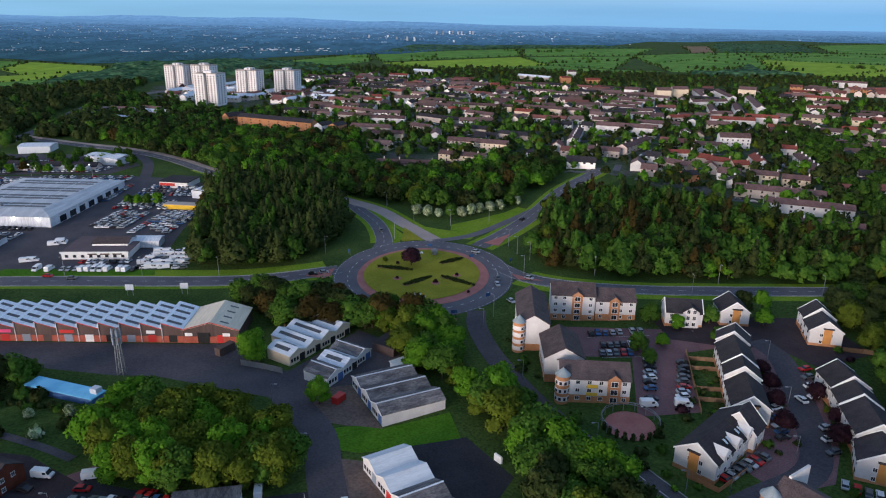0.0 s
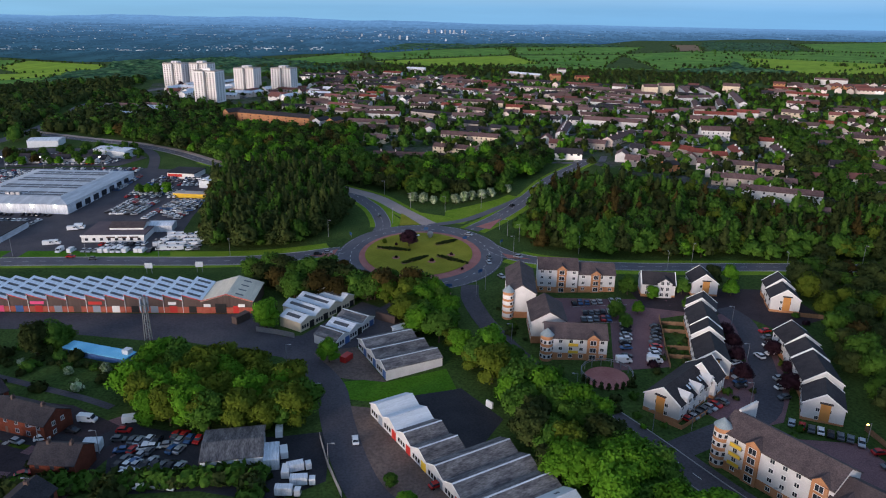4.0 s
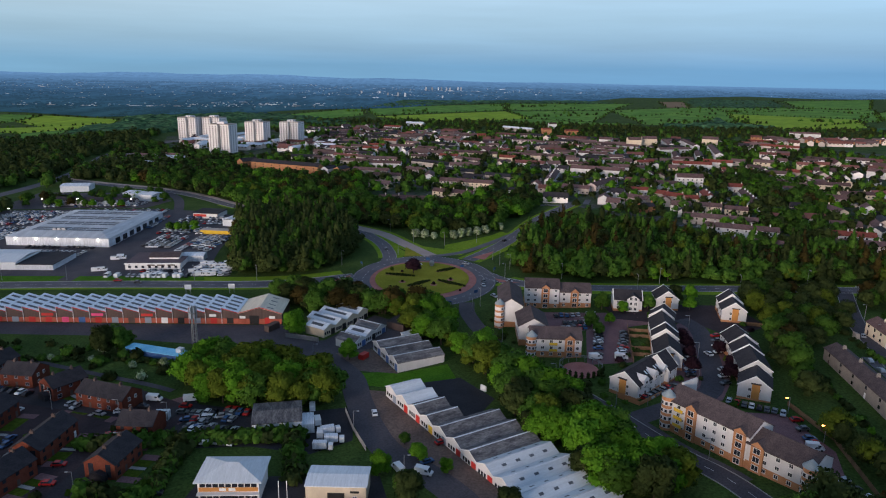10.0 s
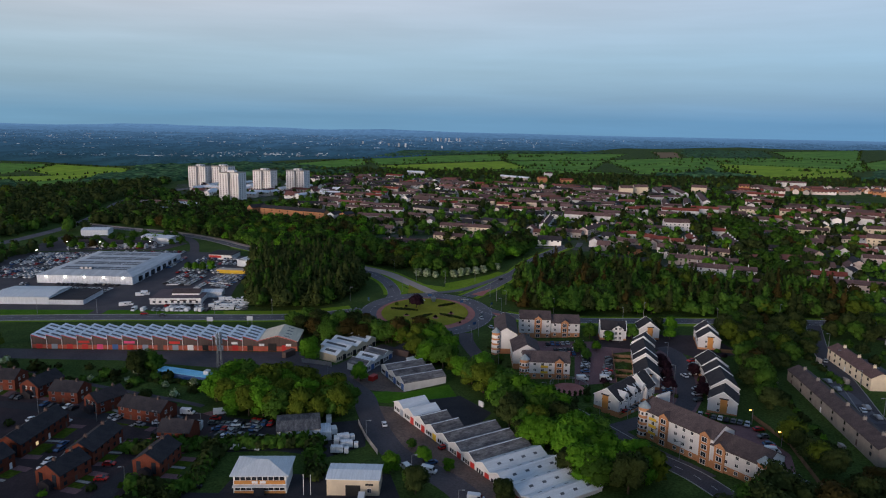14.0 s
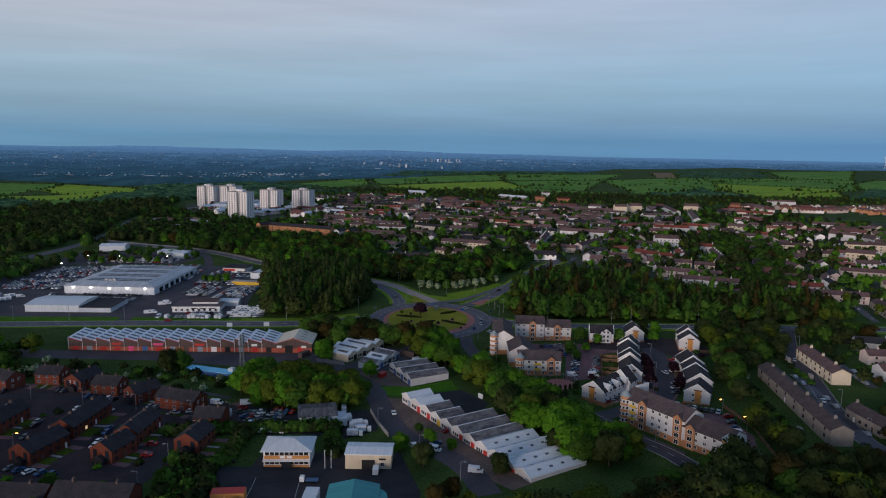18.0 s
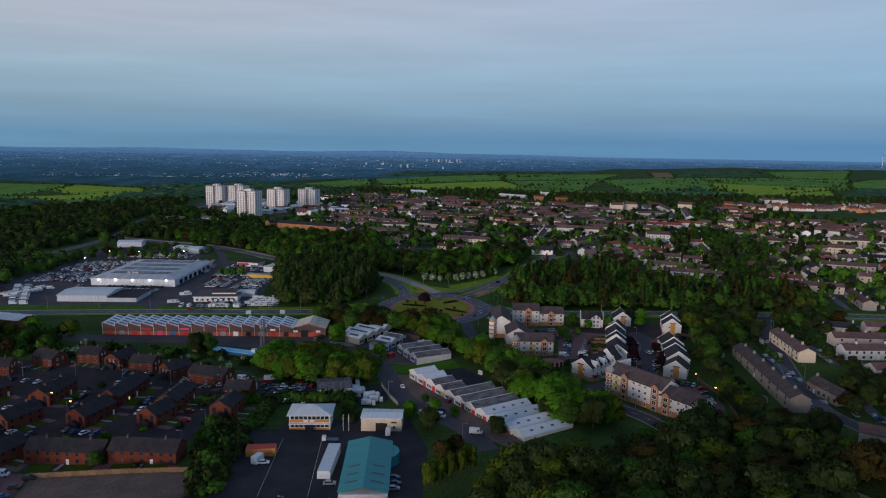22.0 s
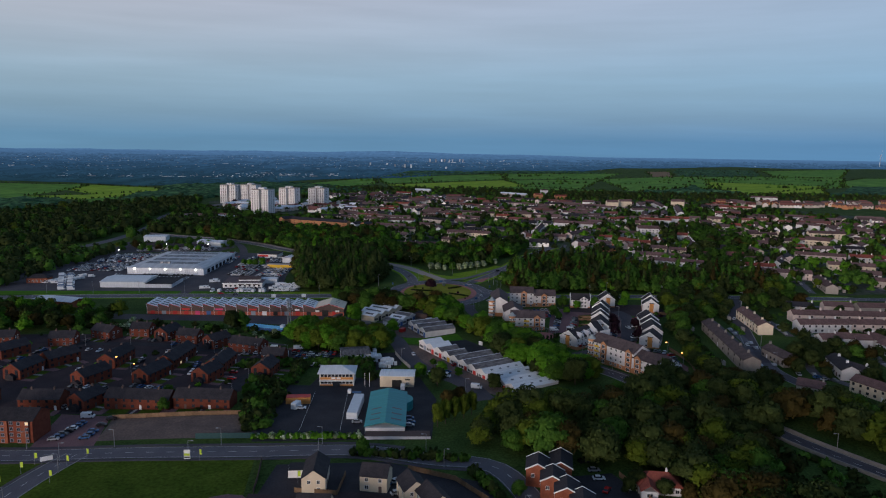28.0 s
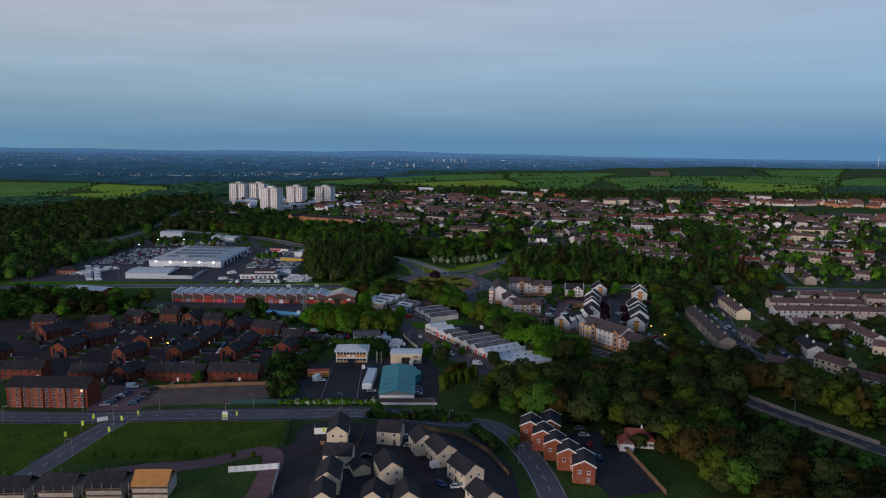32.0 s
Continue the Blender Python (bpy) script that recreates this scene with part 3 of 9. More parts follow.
AREAS.append(("sheds_court", [(-56, -90), (-41, -88), (-22, -58), (-10, -68), (0, -92), (-18, -96), (-40, -104)], "asphalt_old", "worn court round the sheds"))
AREAS.append(("grass_triangle", [(-23, -121), (-16, -119.5), (-8, -121), (11, -113), (14, -126), (-13, -132.5), (-20, -131)], "lawn", "bright mown grass triangle"))
AREAS.append(("scrapyard_floor", [(-80, -157), (-78, -146), (-56, -151), (-36, -151), (-22, -148), (-20, -170), (-32, -178), (-51, -174), (-73, -176)], "asphalt_new", "oily dark scrapyard ground"))
AREAS.append(("depot_yard", [(-86, -203), (-62, -203), (-60, -190), (-10, -190), (-2, -222), (-4, -270), (-72, -272), (-80, -235)], "asphalt_new", "dark asphalt depot yard"))
AREAS.append(("cleared_lot", [(-136, -246), (-78, -243), (-71, -268), (-132, -269)], "gravel", "cleared lot of bare reddish gravel"))
AREAS.append(("flats_car_park", [(50, -57), (116, -66), (118, -74), (104, -77), (91, -80), (84, -115), (65, -117), (72, -82), (50, -80)], "mono", "red block-paved residents' car park"))
AREAS.append(("court_paving", [(88, -140), (104, -132), (110, -140), (92, -150)], "mono", "red block parking court"))
AREAS.append(("flats_parking", [(106, -155), (122, -158), (126, -182), (118, -204), (109, -192), (100, -172)], "mono", "red block-paved parking behind the flats"))
AREAS.append(("dealer_lot", [(-345, -8), (-120, 2), (-128, 60), (-132, 150), (-175, 172), (-215, 180), (-330, 178), (-360, 90)], "asphalt_old", "wide asphalt vehicle lot"))
AREAS.append(("dealer_verge", [(-345, -22), (-345, -8), (-120, 2), (-118, -4)], "lawn", "mown grass verge along the road"))
AREAS.append(("town_ground", [(-260, 340), (-100, 256), (-60, 236), (60, 216), (100, 205), (150, 130), (262, 46), (300, -20), (520, 0), (640, 320), (640, 450), (500, 690), (240, 740), (60, 820), (-120, 920), (-320, 860), (-400, 720), (-330, 480)], "town", "gardens, drives and streets between the terraces"))
AREAS.append(("estate_paving", [(92, -126), (99, -122), (104, -100), (108, -86), (112, -79), (117, -74), (123, -84), (124, -100), (119, -118), (114, -134), (106, -147), (92, -151), (86, -142)], "mono", "red-brown paved fronts of the white terraces"))
AREAS.append(("estate_court", [(-94, -153.5), (-92.5, -149), (-81, -139), (-77, -142.5), (-74.5, -155.5), (-77.5, -161)], "mono", "red block-paved court beside the scrapyard"))
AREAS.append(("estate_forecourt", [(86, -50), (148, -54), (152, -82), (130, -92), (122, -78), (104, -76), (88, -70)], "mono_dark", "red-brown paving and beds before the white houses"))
AREAS.append(("north_lots", [(-345, 182), (-222, 184), (-212, 212), (-252, 250), (-345, 258)], "asphalt_old", "grey car parks behind the warehouse"))
AREAS.append(("south_field", [(-131, -287), (-67, -287), (-64, -313), (-88, -324), (-134, -326), (-137, -305)], "grass_dark", "dark mown grass field"))
AREAS.append(("corner_field", [(-250, -287), (-142, -288), (-147, -326), (-160, -365), (-250, -360)], "grass_dark", "dark grass field beside the road"))
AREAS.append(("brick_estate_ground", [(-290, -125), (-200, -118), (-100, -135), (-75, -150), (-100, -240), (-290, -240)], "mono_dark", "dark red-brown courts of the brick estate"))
AREAS.append(("new_estate_ground", [(-58, -292), (-20, -290), (12, -305), (22, -330), (22, -380), (-60, -380), (-60, -318)], "asphalt_new", "dark drives of the new houses"))
AREAS.append(("red_houses_drive", [(36, -302), (58, -298), (66, -318), (70, -345), (52, -350), (40, -318)], "asphalt_new", "dark parking court"))
AREAS.append(("flats_lane_court", [(-160, -240), (-138, -243), (-130, -276), (-154, -277)], "mono", "red-brown parking court"))
for i, (nm, poly, mt, lb) in enumerate(AREAS):
    area(nm, poly, M[mt], 0.02 + 0.0015 * i if mt not in ("lawn", "grass_dark") else 0.03 + 0.0015 * i, lb, "ground", cell=16.0 if mt == "town" else 8.0)

# ---------------------------------------------------------------- trees
rng = np.random.default_rng(7)


def unit(a):
    return a / (np.linalg.norm(a, axis=1)[:, None] + 1e-9)


def leaf_cloud(lobes, per, size, seed):
    """Small leaf clumps over the skins of some rounded lobes, and a dull core in each: arrays of corners with their normals, and quads."""
    r = np.random.default_rng(seed)
    vs, fs = [], []
    n0 = 0
    mid = np.array([0.0, 0.0, sum(q[2] for q in lobes) / len(lobes) - 0.5 * lobes[0][4]])
    for cx, cy, cz, rx, rz_ in lobes:
        k = max(6, int(per * rx * rx))
        d = unit(r.normal(size=(k, 3)))
        d[:, 2] = np.where(d[:, 2] < -0.55, -d[:, 2], d[:, 2])
        c = np.array([cx, cy, cz]) + d * np.array([rx, rx, rz_]) * r.uniform(0.82, 1.12, (k, 1))
        soft_n = unit(0.5 * d + 0.5 * unit(c - mid) + np.array([0, 0, 0.3]) + r.normal(scale=0.13, size=(k, 3)))
        nrm = unit(d + r.normal(scale=0.55, size=(k, 3)))
        nrm = np.where(((nrm * soft_n).sum(1) < 0)[:, None], -nrm, nrm)
        t = unit(np.cross(nrm, r.normal(size=(k, 3))))
        b = np.cross(nrm, t)
        s = size * r.uniform(0.55, 1.25, (k, 1))
        q = np.stack([c - t * s, c - b * s * 0.8 + nrm * s * 0.25, c + t * s, c + b * s * 0.8 - nrm * s * 0.1], 1)
        vs.append(np.concatenate([q, np.repeat(soft_n[:, None, :], 4, 1)], 2).reshape(-1, 6))
        fs.append(n0 + np.arange(4 * k).reshape(-1, 4))
        n0 += 4 * k
        core = np.array([(x, y, z) for z in (-0.75, 0.0, 0.75) for x, y in ((1, 0), (0, 1), (-1, 0), (0, -1))], float)
        core[:, :2] *= np.sqrt(1 - core[:, 2] ** 2 * 0.8)[:, None]
        at_ = np.array([cx, cy, cz]) + core * np.array([rx, rx, rz_]) * 0.8
        vs.append(np.concatenate([at_, unit(0.5 * unit(core) + 0.5 * unit(at_ - mid) + np.array([0, 0, 0.3]))], 1))
        cf = [(n0 + a * 4 + i, n0 + a * 4 + (i + 1) % 4, n0 + a * 4 + 4 + (i + 1) % 4, n0 + a * 4 + 4 + i) for a in (0, 1) for i in range(4)]
        cf += [(n0 + 8, n0 + 9, n0 + 10, n0 + 11)]
        fs.append(np.array(cf))
        n0 += 12
    return np.concatenate(vs), np.concatenate(fs)


def broad_lobes(seed, h=9.0, w=7.0, n=8):
    r = np.random.default_rng(seed)
    out = [(0, 0, h * 0.62, w * 0.36, h * 0.36)]
    for i in range(n):
        a = 2 * math.pi * (i / n) + r.uniform(-0.3, 0.3)
        lv = r.uniform(0.26, 0.82)
        rad = w * 0.30 * (1.2 - 1.1 * abs(lv - 0.48)) * r.uniform(0.75, 1.15)
        out.append((math.cos(a) * rad, math.sin(a) * rad, h * lv, w * (0.9 if n > 14 else 1.0) * r.uniform(0.17, 0.28), h * r.uniform(0.12, 0.20)))
    return out


def pine_lobes(seed, h=14.0, w=4.5):
    r = np.random.default_rng(seed)
    out = []
    for i in range(6):
        f = i / 5
        rad = w * 0.5 * (1.0 - 0.74 * f) * r.uniform(0.75, 1.25)
        out.append((r.uniform(-0.7, 0.7), r.uniform(-0.7, 0.7), h * (0.2 + 0.70 * f + r.uniform(-0.04, 0.04)), max(0.6, rad), h * r.uniform(0.1, 0.15)))
    return out


def trunk_mesh(name, h, r0, limbs=3, seed=0):
    r = random.Random(seed)
    bm = bmesh.new()
    bmesh.ops.create_cone(bm, cap_ends=True, segments=7, radius1=r0, radius2=r0 * 0.45, depth=h, matrix=Matrix.Translation((0, 0, h / 2)))
    for i in range(limbs):
        a = 2 * math.pi * i / limbs + r.uniform(-0.4, 0.4)
        m = Matrix.Translation((0, 0, h * r.uniform(0.6, 0.85))) @ Matrix.Rotation(a, 4, "Z") @ Matrix.Rotation(radians(45), 4, "Y") @ Matrix.Translation((0, 0, h * 0.22))
        bmesh.ops.create_cone(bm, cap_ends=True, segments=5, radius1=r0 * 0.4, radius2=r0 * 0.15, depth=h * 0.45, matrix=m)
    me = bpy.data.meshes.new(name)
    bm.to_mesh(me)
    bm.free()
    me.materials.append(M["bark"])
    return me


TREES = {}


def tree_base(key, lobes, per, size, leaf, th, tr, label, category, seed):
    v, f = leaf_cloud(lobes, per, size, seed)
    TREES[key] = (big("crown", v, f, M[leaf]), trunk_mesh("trunk", th, tr, 3, seed), label, category)


LEAFS = {"mid": ("leaf_mid", "leafy mid-green broadleaved tree"), "bright": ("leaf_bright", "bright fresh-green broadleaved tree"),
         "dark": ("leaf_dark", "dense dark green tree"), "olive": ("leaf_olive", "yellowish olive-green tree in new leaf"),
         "brown": ("leaf_brown", "tree with coppery brown leaves"), "purple": ("leaf_purple", "small tree with dark purple leaves"), "blossom": ("blossom", "hawthorn covered in white blossom")}
for k_, (lf_, lb_) in LEAFS.items():
    for v_ in range(2):
        sd_ = sum(map(ord, k_)) + v_ * 31
        tree_base((k_, v_), broad_lobes(sd_, 9.0, 8.0, 18), 44, 0.32, lf_, 5.5, 0.28, lb_, "tree", sd_)
for v_ in range(2):
    tree_base(("pine", v_), pine_lobes(50 + v_), 15, 0.55, "leaf_dark", 12.0, 0.24, "tall dark green conifer", "conifer", 60 + v_)


def tree(key, x, y, s=1.0, sz=None, group="", label=""):
    crown, trunk, lb, cat = TREES[key]
    ob = thing("tree" if key[0] != "pine" else "conifer", x, y, rng.uniform(0, 360), label or lb, cat, group)
    ob.scale = (s, s, sz or s * rng.uniform(0.88, 1.15))
    child("trunk", trunk, ob)
    child("crown", crown, ob)
    return ob


CLOUDS = {}


def cloud(kind, v):
    if (kind, v) not in CLOUDS:
        if kind == "pine":
            CLOUDS[(kind, v)] = leaf_cloud(pine_lobes(80 + v, 13.0, 6.4), 12, 0.50, 80 + v)
        elif kind == "bush":
            CLOUDS[(kind, v)] = leaf_cloud([(0, 0, 0.9, 1.5, 1.1), (0.9, 0.5, 0.8, 1.1, 0.9), (-0.8, 0.6, 0.7, 1.0, 0.8)], 7, 0.55, 90 + v)
        elif kind == "dot":
            CLOUDS[(kind, v)] = leaf_cloud([(0, 0, 3.4, 3.6, 3.4), (1.5, 0.6, 2.6, 2.4, 2.4)], 1.6, 1.2, 75 + v)
        elif kind == "far":
            CLOUDS[(kind, v)] = leaf_cloud(broad_lobes(70 + v, 9.0, 8.0, 4), 3.2, 1.1, 70 + v)
        else:
            near = kind == "near"
            CLOUDS[(kind, v)] = leaf_cloud(broad_lobes(70 + v, 9.0, 8.3, 14 if near else 9), 26 if near else 9, 0.34 if near else 0.60, 70 + v)
    return CLOUDS[(kind, v)]


def scatter(poly, gap, keep=1.0, seed=1, avoid=()):
    r = np.random.default_rng(seed)
    x0, x1 = min(p[0] for p in poly), max(p[0] for p in poly)
    y0, y1 = min(p[1] for p in poly), max(p[1] for p in poly)
    out = []
    ny = 0
    y = y0
    while y < y1:
        x = x0 + (gap / 2 if ny % 2 else 0)
        while x < x1:
            px, py = x + r.uniform(-0.42, 0.42) * gap, y + r.uniform(-0.42, 0.42) * gap
            if r.random() < keep and inside(px, py, poly) and not any(inside(px, py, q) for q in avoid):
                out.append((px, py))
            x += gap
        y += gap * 0.87
        ny += 1
    return out


def woods(name, spots, kinds, label, size=(0.8, 1.3), category="woodland", seed=3):
    """Joined trees of a wood: one mesh a leaf colour, all of one wood under it."""
    r = np.random.default_rng(seed)
    names = list(kinds)
    wts = np.array([kinds[k] for k in names], float)
    wts /= wts.sum()
    sets = {}
    for x, y in spots:
        k = names[r.choice(len(names), p=wts)]
        leaf, form = k.split(":")
        v, f = cloud(form, int(r.integers(0, 3)))
        s = r.uniform(*size)
        a = r.uniform(0, 2 * math.pi)
        c_, s_ = math.cos(a) * s, math.sin(a) * s
        w = np.stack([v[:, 0] * c_ - v[:, 1] * s_ + x, v[:, 0] * s_ + v[:, 1] * c_ + y, v[:, 2] * s * r.uniform(0.85, 1.2) + g(x, y),
                      (v[:, 3] * c_ - v[:, 4] * s_) / s, (v[:, 3] * s_ + v[:, 4] * c_) / s, v[:, 5]], 1)
        sets.setdefault(leaf, []).append((w, f))
    for leaf, lst in sets.items():
        n0, vs, fs = 0, [], []
        for w, f in lst:
            vs.append(w)
            fs.append(f + n0)
            n0 += len(w)
        ob = new(name, big(name, np.concatenate(vs), np.concatenate(fs), M[leaf]))
        tagged(ob, label, category, kind="stuff")



# ---------------------------------------------------------------- buildings: helpers
CACHE = {}
OCC = []          # ground taken by houses: place, turn, half length, half width


def cached(key, make):
    if key not in CACHE:
        CACHE[key] = make()
    return CACHE[key]


def prism_y(name, profile, y0, y1, material):
    """A closed section in x, z drawn out along y."""
    k = len(profile)
    verts = [(x, y0, z) for x, z in profile] + [(x, y1, z) for x, z in profile]
    faces = [tuple(range(k)), tuple(range(k, 2 * k))[::-1]] + [(k + i, k + (i + 1) % k, (i + 1) % k, i) for i in range(k)]
    return raw(name, verts, faces, material)


def window_mesh(w, h, lit=False, frame="white"):
    """A frame with bars, and its pane a little behind."""
    def make_frame():
        bm = bmesh.new()
        for x, z, sx, sz in ((-w / 2, h / 2, 0.1, h), (w / 2, h / 2, 0.1, h), (0, 0, w + 0.2, 0.14), (0, h, w + 0.1, 0.1), (0, h / 2, 0.07, h)):
            bmesh.ops.create_cube(bm, size=1, matrix=Matrix.LocRotScale((x, 0, z), None, (sx, 0.12, sz)))
        me = bpy.data.meshes.new("window")
        bm.to_mesh(me)
        bm.free()
        me.materials.append(M[frame])
        return me
    fr = cached(("wf", round(w, 2), round(h, 2), frame), make_frame)
    pn = cached(("wp", round(w, 2), round(h, 2), lit), lambda: boxm("pane", w, 0.06, h, M["lit" if lit else "glass"]))
    return fr, pn


def window(parent, x, y, z, rz, w=1.1, h=1.2, lit=False, plain=False, frame="white"):
    """rz: 0 looks to -y of the thing."""
    fr, pn = window_mesh(w, h, lit, frame)
    if plain:
        return child("window", pn, parent, (x, y, z), rz)
    ob = child("window", fr, parent, (x, y, z), rz)
    child("pane", pn, ob)
    return ob


def door(parent, x, y, z, rz, w=1.0, h=2.1, material="brick_dark", name="door"):
    me = cached(("door", w, h, material), lambda: boxm("door", w, 0.12, h, M[material], bevel=0.02))
    return child(name, me, parent, (x, y, z), rz)


def chimney(parent, x, y, z, material):
    def make():
        bm = bmesh.new()
        bmesh.ops.create_cube(bm, size=1, matrix=Matrix.LocRotScale((0, 0, 0.6), None, (0.7, 1.1, 1.8)))
        for k in (-0.3, 0.3):
            bmesh.ops.create_cone(bm, cap_ends=True, segments=8, radius1=0.16, radius2=0.13, depth=0.5, matrix=Matrix.Translation((0, k, 1.72)))
        me = bpy.data.meshes.new("chimney")
        bm.to_mesh(me)
        bm.free()
        me.materials.append(M[material])
        return me
    return child("chimney", cached(("chim", material), make), parent, (x, y, z))


WALLS = {"h": ("harl_dull", "dull grey harled"), "w": ("render_white", "white-rendered"), "c": ("render_cream", "cream-rendered"), "g": ("render_grey", "grey roughcast"), "p": ("render_pink", "pinkish harled"),
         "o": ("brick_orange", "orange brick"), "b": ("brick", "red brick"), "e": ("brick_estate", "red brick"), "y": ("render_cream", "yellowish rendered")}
ROOFS = {"f": ("tile_flats", "dark brown tiled roof"), "b": ("tile_brown", "brown tiled roof"), "r": ("tile_red", "red tiled roof"), "d": ("tile_dark", "dark slate roof"), "w": ("sheet_white", "pale sheet roof")}
EYE = Vector((2, -420))


def house(x, y, rz, length, w, hr, style, name="house", category="house", group="", he=None, detail=1, lit=(), porch=False, verge=None, z=None, dz=0.0, extra=""):
    """A gabled house or terrace: ridge along its own x. detail 0: no windows; 1: window panes; 2: framed windows, doors and chimneys."""
    wm, wl_ = WALLS[style[0]]
    rm, rl = ROOFS[style[1]]
    he = he or hr - w * 0.26
    zz = (g(x, y) if z is None else z) + dz
    ob = thing(name, x, y, rz, f"{wl_} {category} with a {rl}" + extra, category, group, z=zz)
    OCC.append((x, y, radians(rz), length / 2, w / 2))
    a, b = -length / 2, length / 2
    child("wall", prism("wall", [(-w / 2, -1.5), (w / 2, -1.5), (w / 2, he), (0, hr), (-w / 2, he)], a, b, M[wm]), ob)
    child("roof", gable_roof("roof", a - 0.25, b + 0.25, w, he, hr, M[rm]), ob)
    if verge:
        for xx in (a, b):
            s = (hr - he) / (w / 2)
            p = [(-w / 2 - 0.35, he - 0.35 * s), (0, hr), (w / 2 + 0.35, he - 0.35 * s), (w / 2 + 0.35, he - 0.35 * s + 0.36), (0, hr + 0.36), (-w / 2 - 0.35, he - 0.35 * s + 0.36)]
            child("verge", prism("verge", p, xx - 0.14 + (0.14 if xx > 0 else -0.14), xx + 0.14 + (0.14 if xx > 0 else -0.14), M[verge]), ob)
    if verge == "white" and style[0] == "w":
        child("brick_base", boxm("brick_base", length + 0.1, w + 0.1, 2.4, M["brick_orange"], 0, 0, -1.5), ob)
    n_ch = max(1, int(length / 11)) if detail and hr < 9.4 and group == "town houses" else 0
    for i in range(n_ch):
        chimney(ob, a + length * (i + 0.5) / n_ch if n_ch > 1 else b - 0.8, 0, hr - 0.3, wm if detail == 1 else "brick_dark" if style[0] == "b" else wm)
    if not detail:
        return ob
    storeys = max(1, int(he / 2.45))
    to_eye = (EYE - Vector((x, y))).normalized()
    r = radians(rz)
    for side in (-1, 1):
        nrm = Vector((-math.sin(r) * side, math.cos(r) * side))
        if nrm.dot(to_eye) > (-0.3 if verge and length < 16 else 0.15):
            n = max(2, min(8, int(length / 3.3)))
            for s in range(storeys):
                for i in range(n):
                    wx, wz = a + length * (i + 0.5) / n, 0.9 + s * 2.55
                    if s == 0 and i % 3 == 1:
                        door(ob, wx, side * (w / 2 + 0.03), 0.0, 0, 1.0, 2.1, "brick_dark" if i % 2 else "white")
                        continue
                    window(ob, wx, side * (w / 2 + 0.02), wz, 0, 1.3 if s == 0 else 1.1, 1.25, (s, i) in lit, detail == 1 or nrm.dot(to_eye) < 0.15, "grey_door" if style[0] == "e" else "white")
    for end in (-1, 1):
        nrm = Vector((math.cos(r) * end, math.sin(r) * end))
        if nrm.dot(to_eye) > 0.45 and detail > 1:
            for s in range(storeys):
                window(ob, end * (length / 2 + 0.02), -1.5, 0.9 + s * 2.55, 90, 1.0, 1.2)
                if s:
                    window(ob, end * (length / 2 + 0.02), 1.5, 0.9 + s * 2.55, 90, 1.0, 1.2)
    return ob


# ---------------------------------------------------------------- saw-tooth works
saw = thing("factory", -192.5, -69.6, 0.9, "long red-brick works with a grey saw-tooth roof", "factory", z=g(-125, -60))
BAY, DEPTH = 7.32, 19.5
BAYS = 15
roof_me = prism_y("roof_bay", [(0, 7.3), (BAY, 5.1), (BAY, 5.32), (0, 7.55), (-0.15, 7.45), (-0.15, 5.1), (0, 5.1)], -0.4, DEPTH, M["sheet_saw"])
light_me = raw("rooflight", [(1.3, -0.75, 7.17), (6.2, -0.75, 5.70), (6.2, 0.75, 5.70), (1.3, 0.75, 7.17), (1.3, -0.75, 7.03), (6.2, -0.75, 5.56), (6.2, 0.75, 5.56), (1.3, 0.75, 7.03)],
               [(0, 1, 2, 3), (0, 4, 5, 1), (1, 5, 6, 2), (2, 6, 7, 3), (3, 7, 4, 0)], M["skylight"])
upper_me = prism_y("upper_wall", [(0, 2.4), (BAY, 2.4), (BAY, 5.1), (0, 7.3)], 0.05, 0.4, M["brick_dark"])
lower_me = boxm("lower_wall", BAY, 0.5, 4.4, M["brick_works"], BAY / 2, 0.25, -2.0)
pipe_me = boxm("downpipe", 0.16, 0.16, 5.2, M["white"], 0, -0.12, 0)
fascia_me = prism_y("fascia", [(0, 7.3), (BAY, 5.1), (BAY, 5.38), (0, 7.6)], -0.46, -0.4, M["red"])
DOORS = ["red", "grey_door", "red", "red", "pink", "blue_door", "red", "grey_door", "brick_dark", "grey_door", "white", "dark", "grey_door", "red", "dark"]
for i in range(BAYS):
    x = i * BAY
    rb_ = child("roof_bay", roof_me, saw, (x, 0, 0))
    for k in range(4):
        child("rooflight", light_me, rb_, (0, 2.6 + k * 4.6, 0.14))
    child("upper_wall", upper_me, saw, (x, 0, 0))
    child("lower_wall", lower_me, saw, (x, 0, 0))
    child("downpipe", pipe_me, saw, (x, 0, 0))
    child("fascia", fascia_me, saw, (x, 0, 0))
    dm = DOORS[i]
    child("roller_door", cached(("rd", dm), lambda: boxm("roller_door", 2.9, 0.12, 2.7, M[dm], bevel=0.03)), saw, (x + BAY * 0.5, -0.02, 0))
    if i in (3, 6, 9, 13):
        child("sign", cached(("sg", i), lambda: boxm("sign", 5.2 if i != 13 else 3.0, 0.1, 1.2, M["pink" if i == 6 else "red" if i != 13 else "white"])), saw, (x + BAY * 0.45, -0.06, 3.3))
child("back_wall", boxm("back_wall", BAY * BAYS, 0.4, 7.2, M["brick"], BAY * BAYS / 2, DEPTH - 0.2, -2), saw)
child("end_wall", boxm("end_wall", 0.4, DEPTH, 9.0, M["brick"], 0.05, DEPTH / 2, -2), saw)
GX, GW = BAYS * BAY, 19.5
child("gable_wall", prism_y("gable_wall", [(GX + 0.2, -2), (GX + GW, -2), (GX + GW, 4.9), (GX + GW / 2, 7.7), (GX + 0.2, 4.9)], 0.0, DEPTH, M["brick_dark"]), saw)
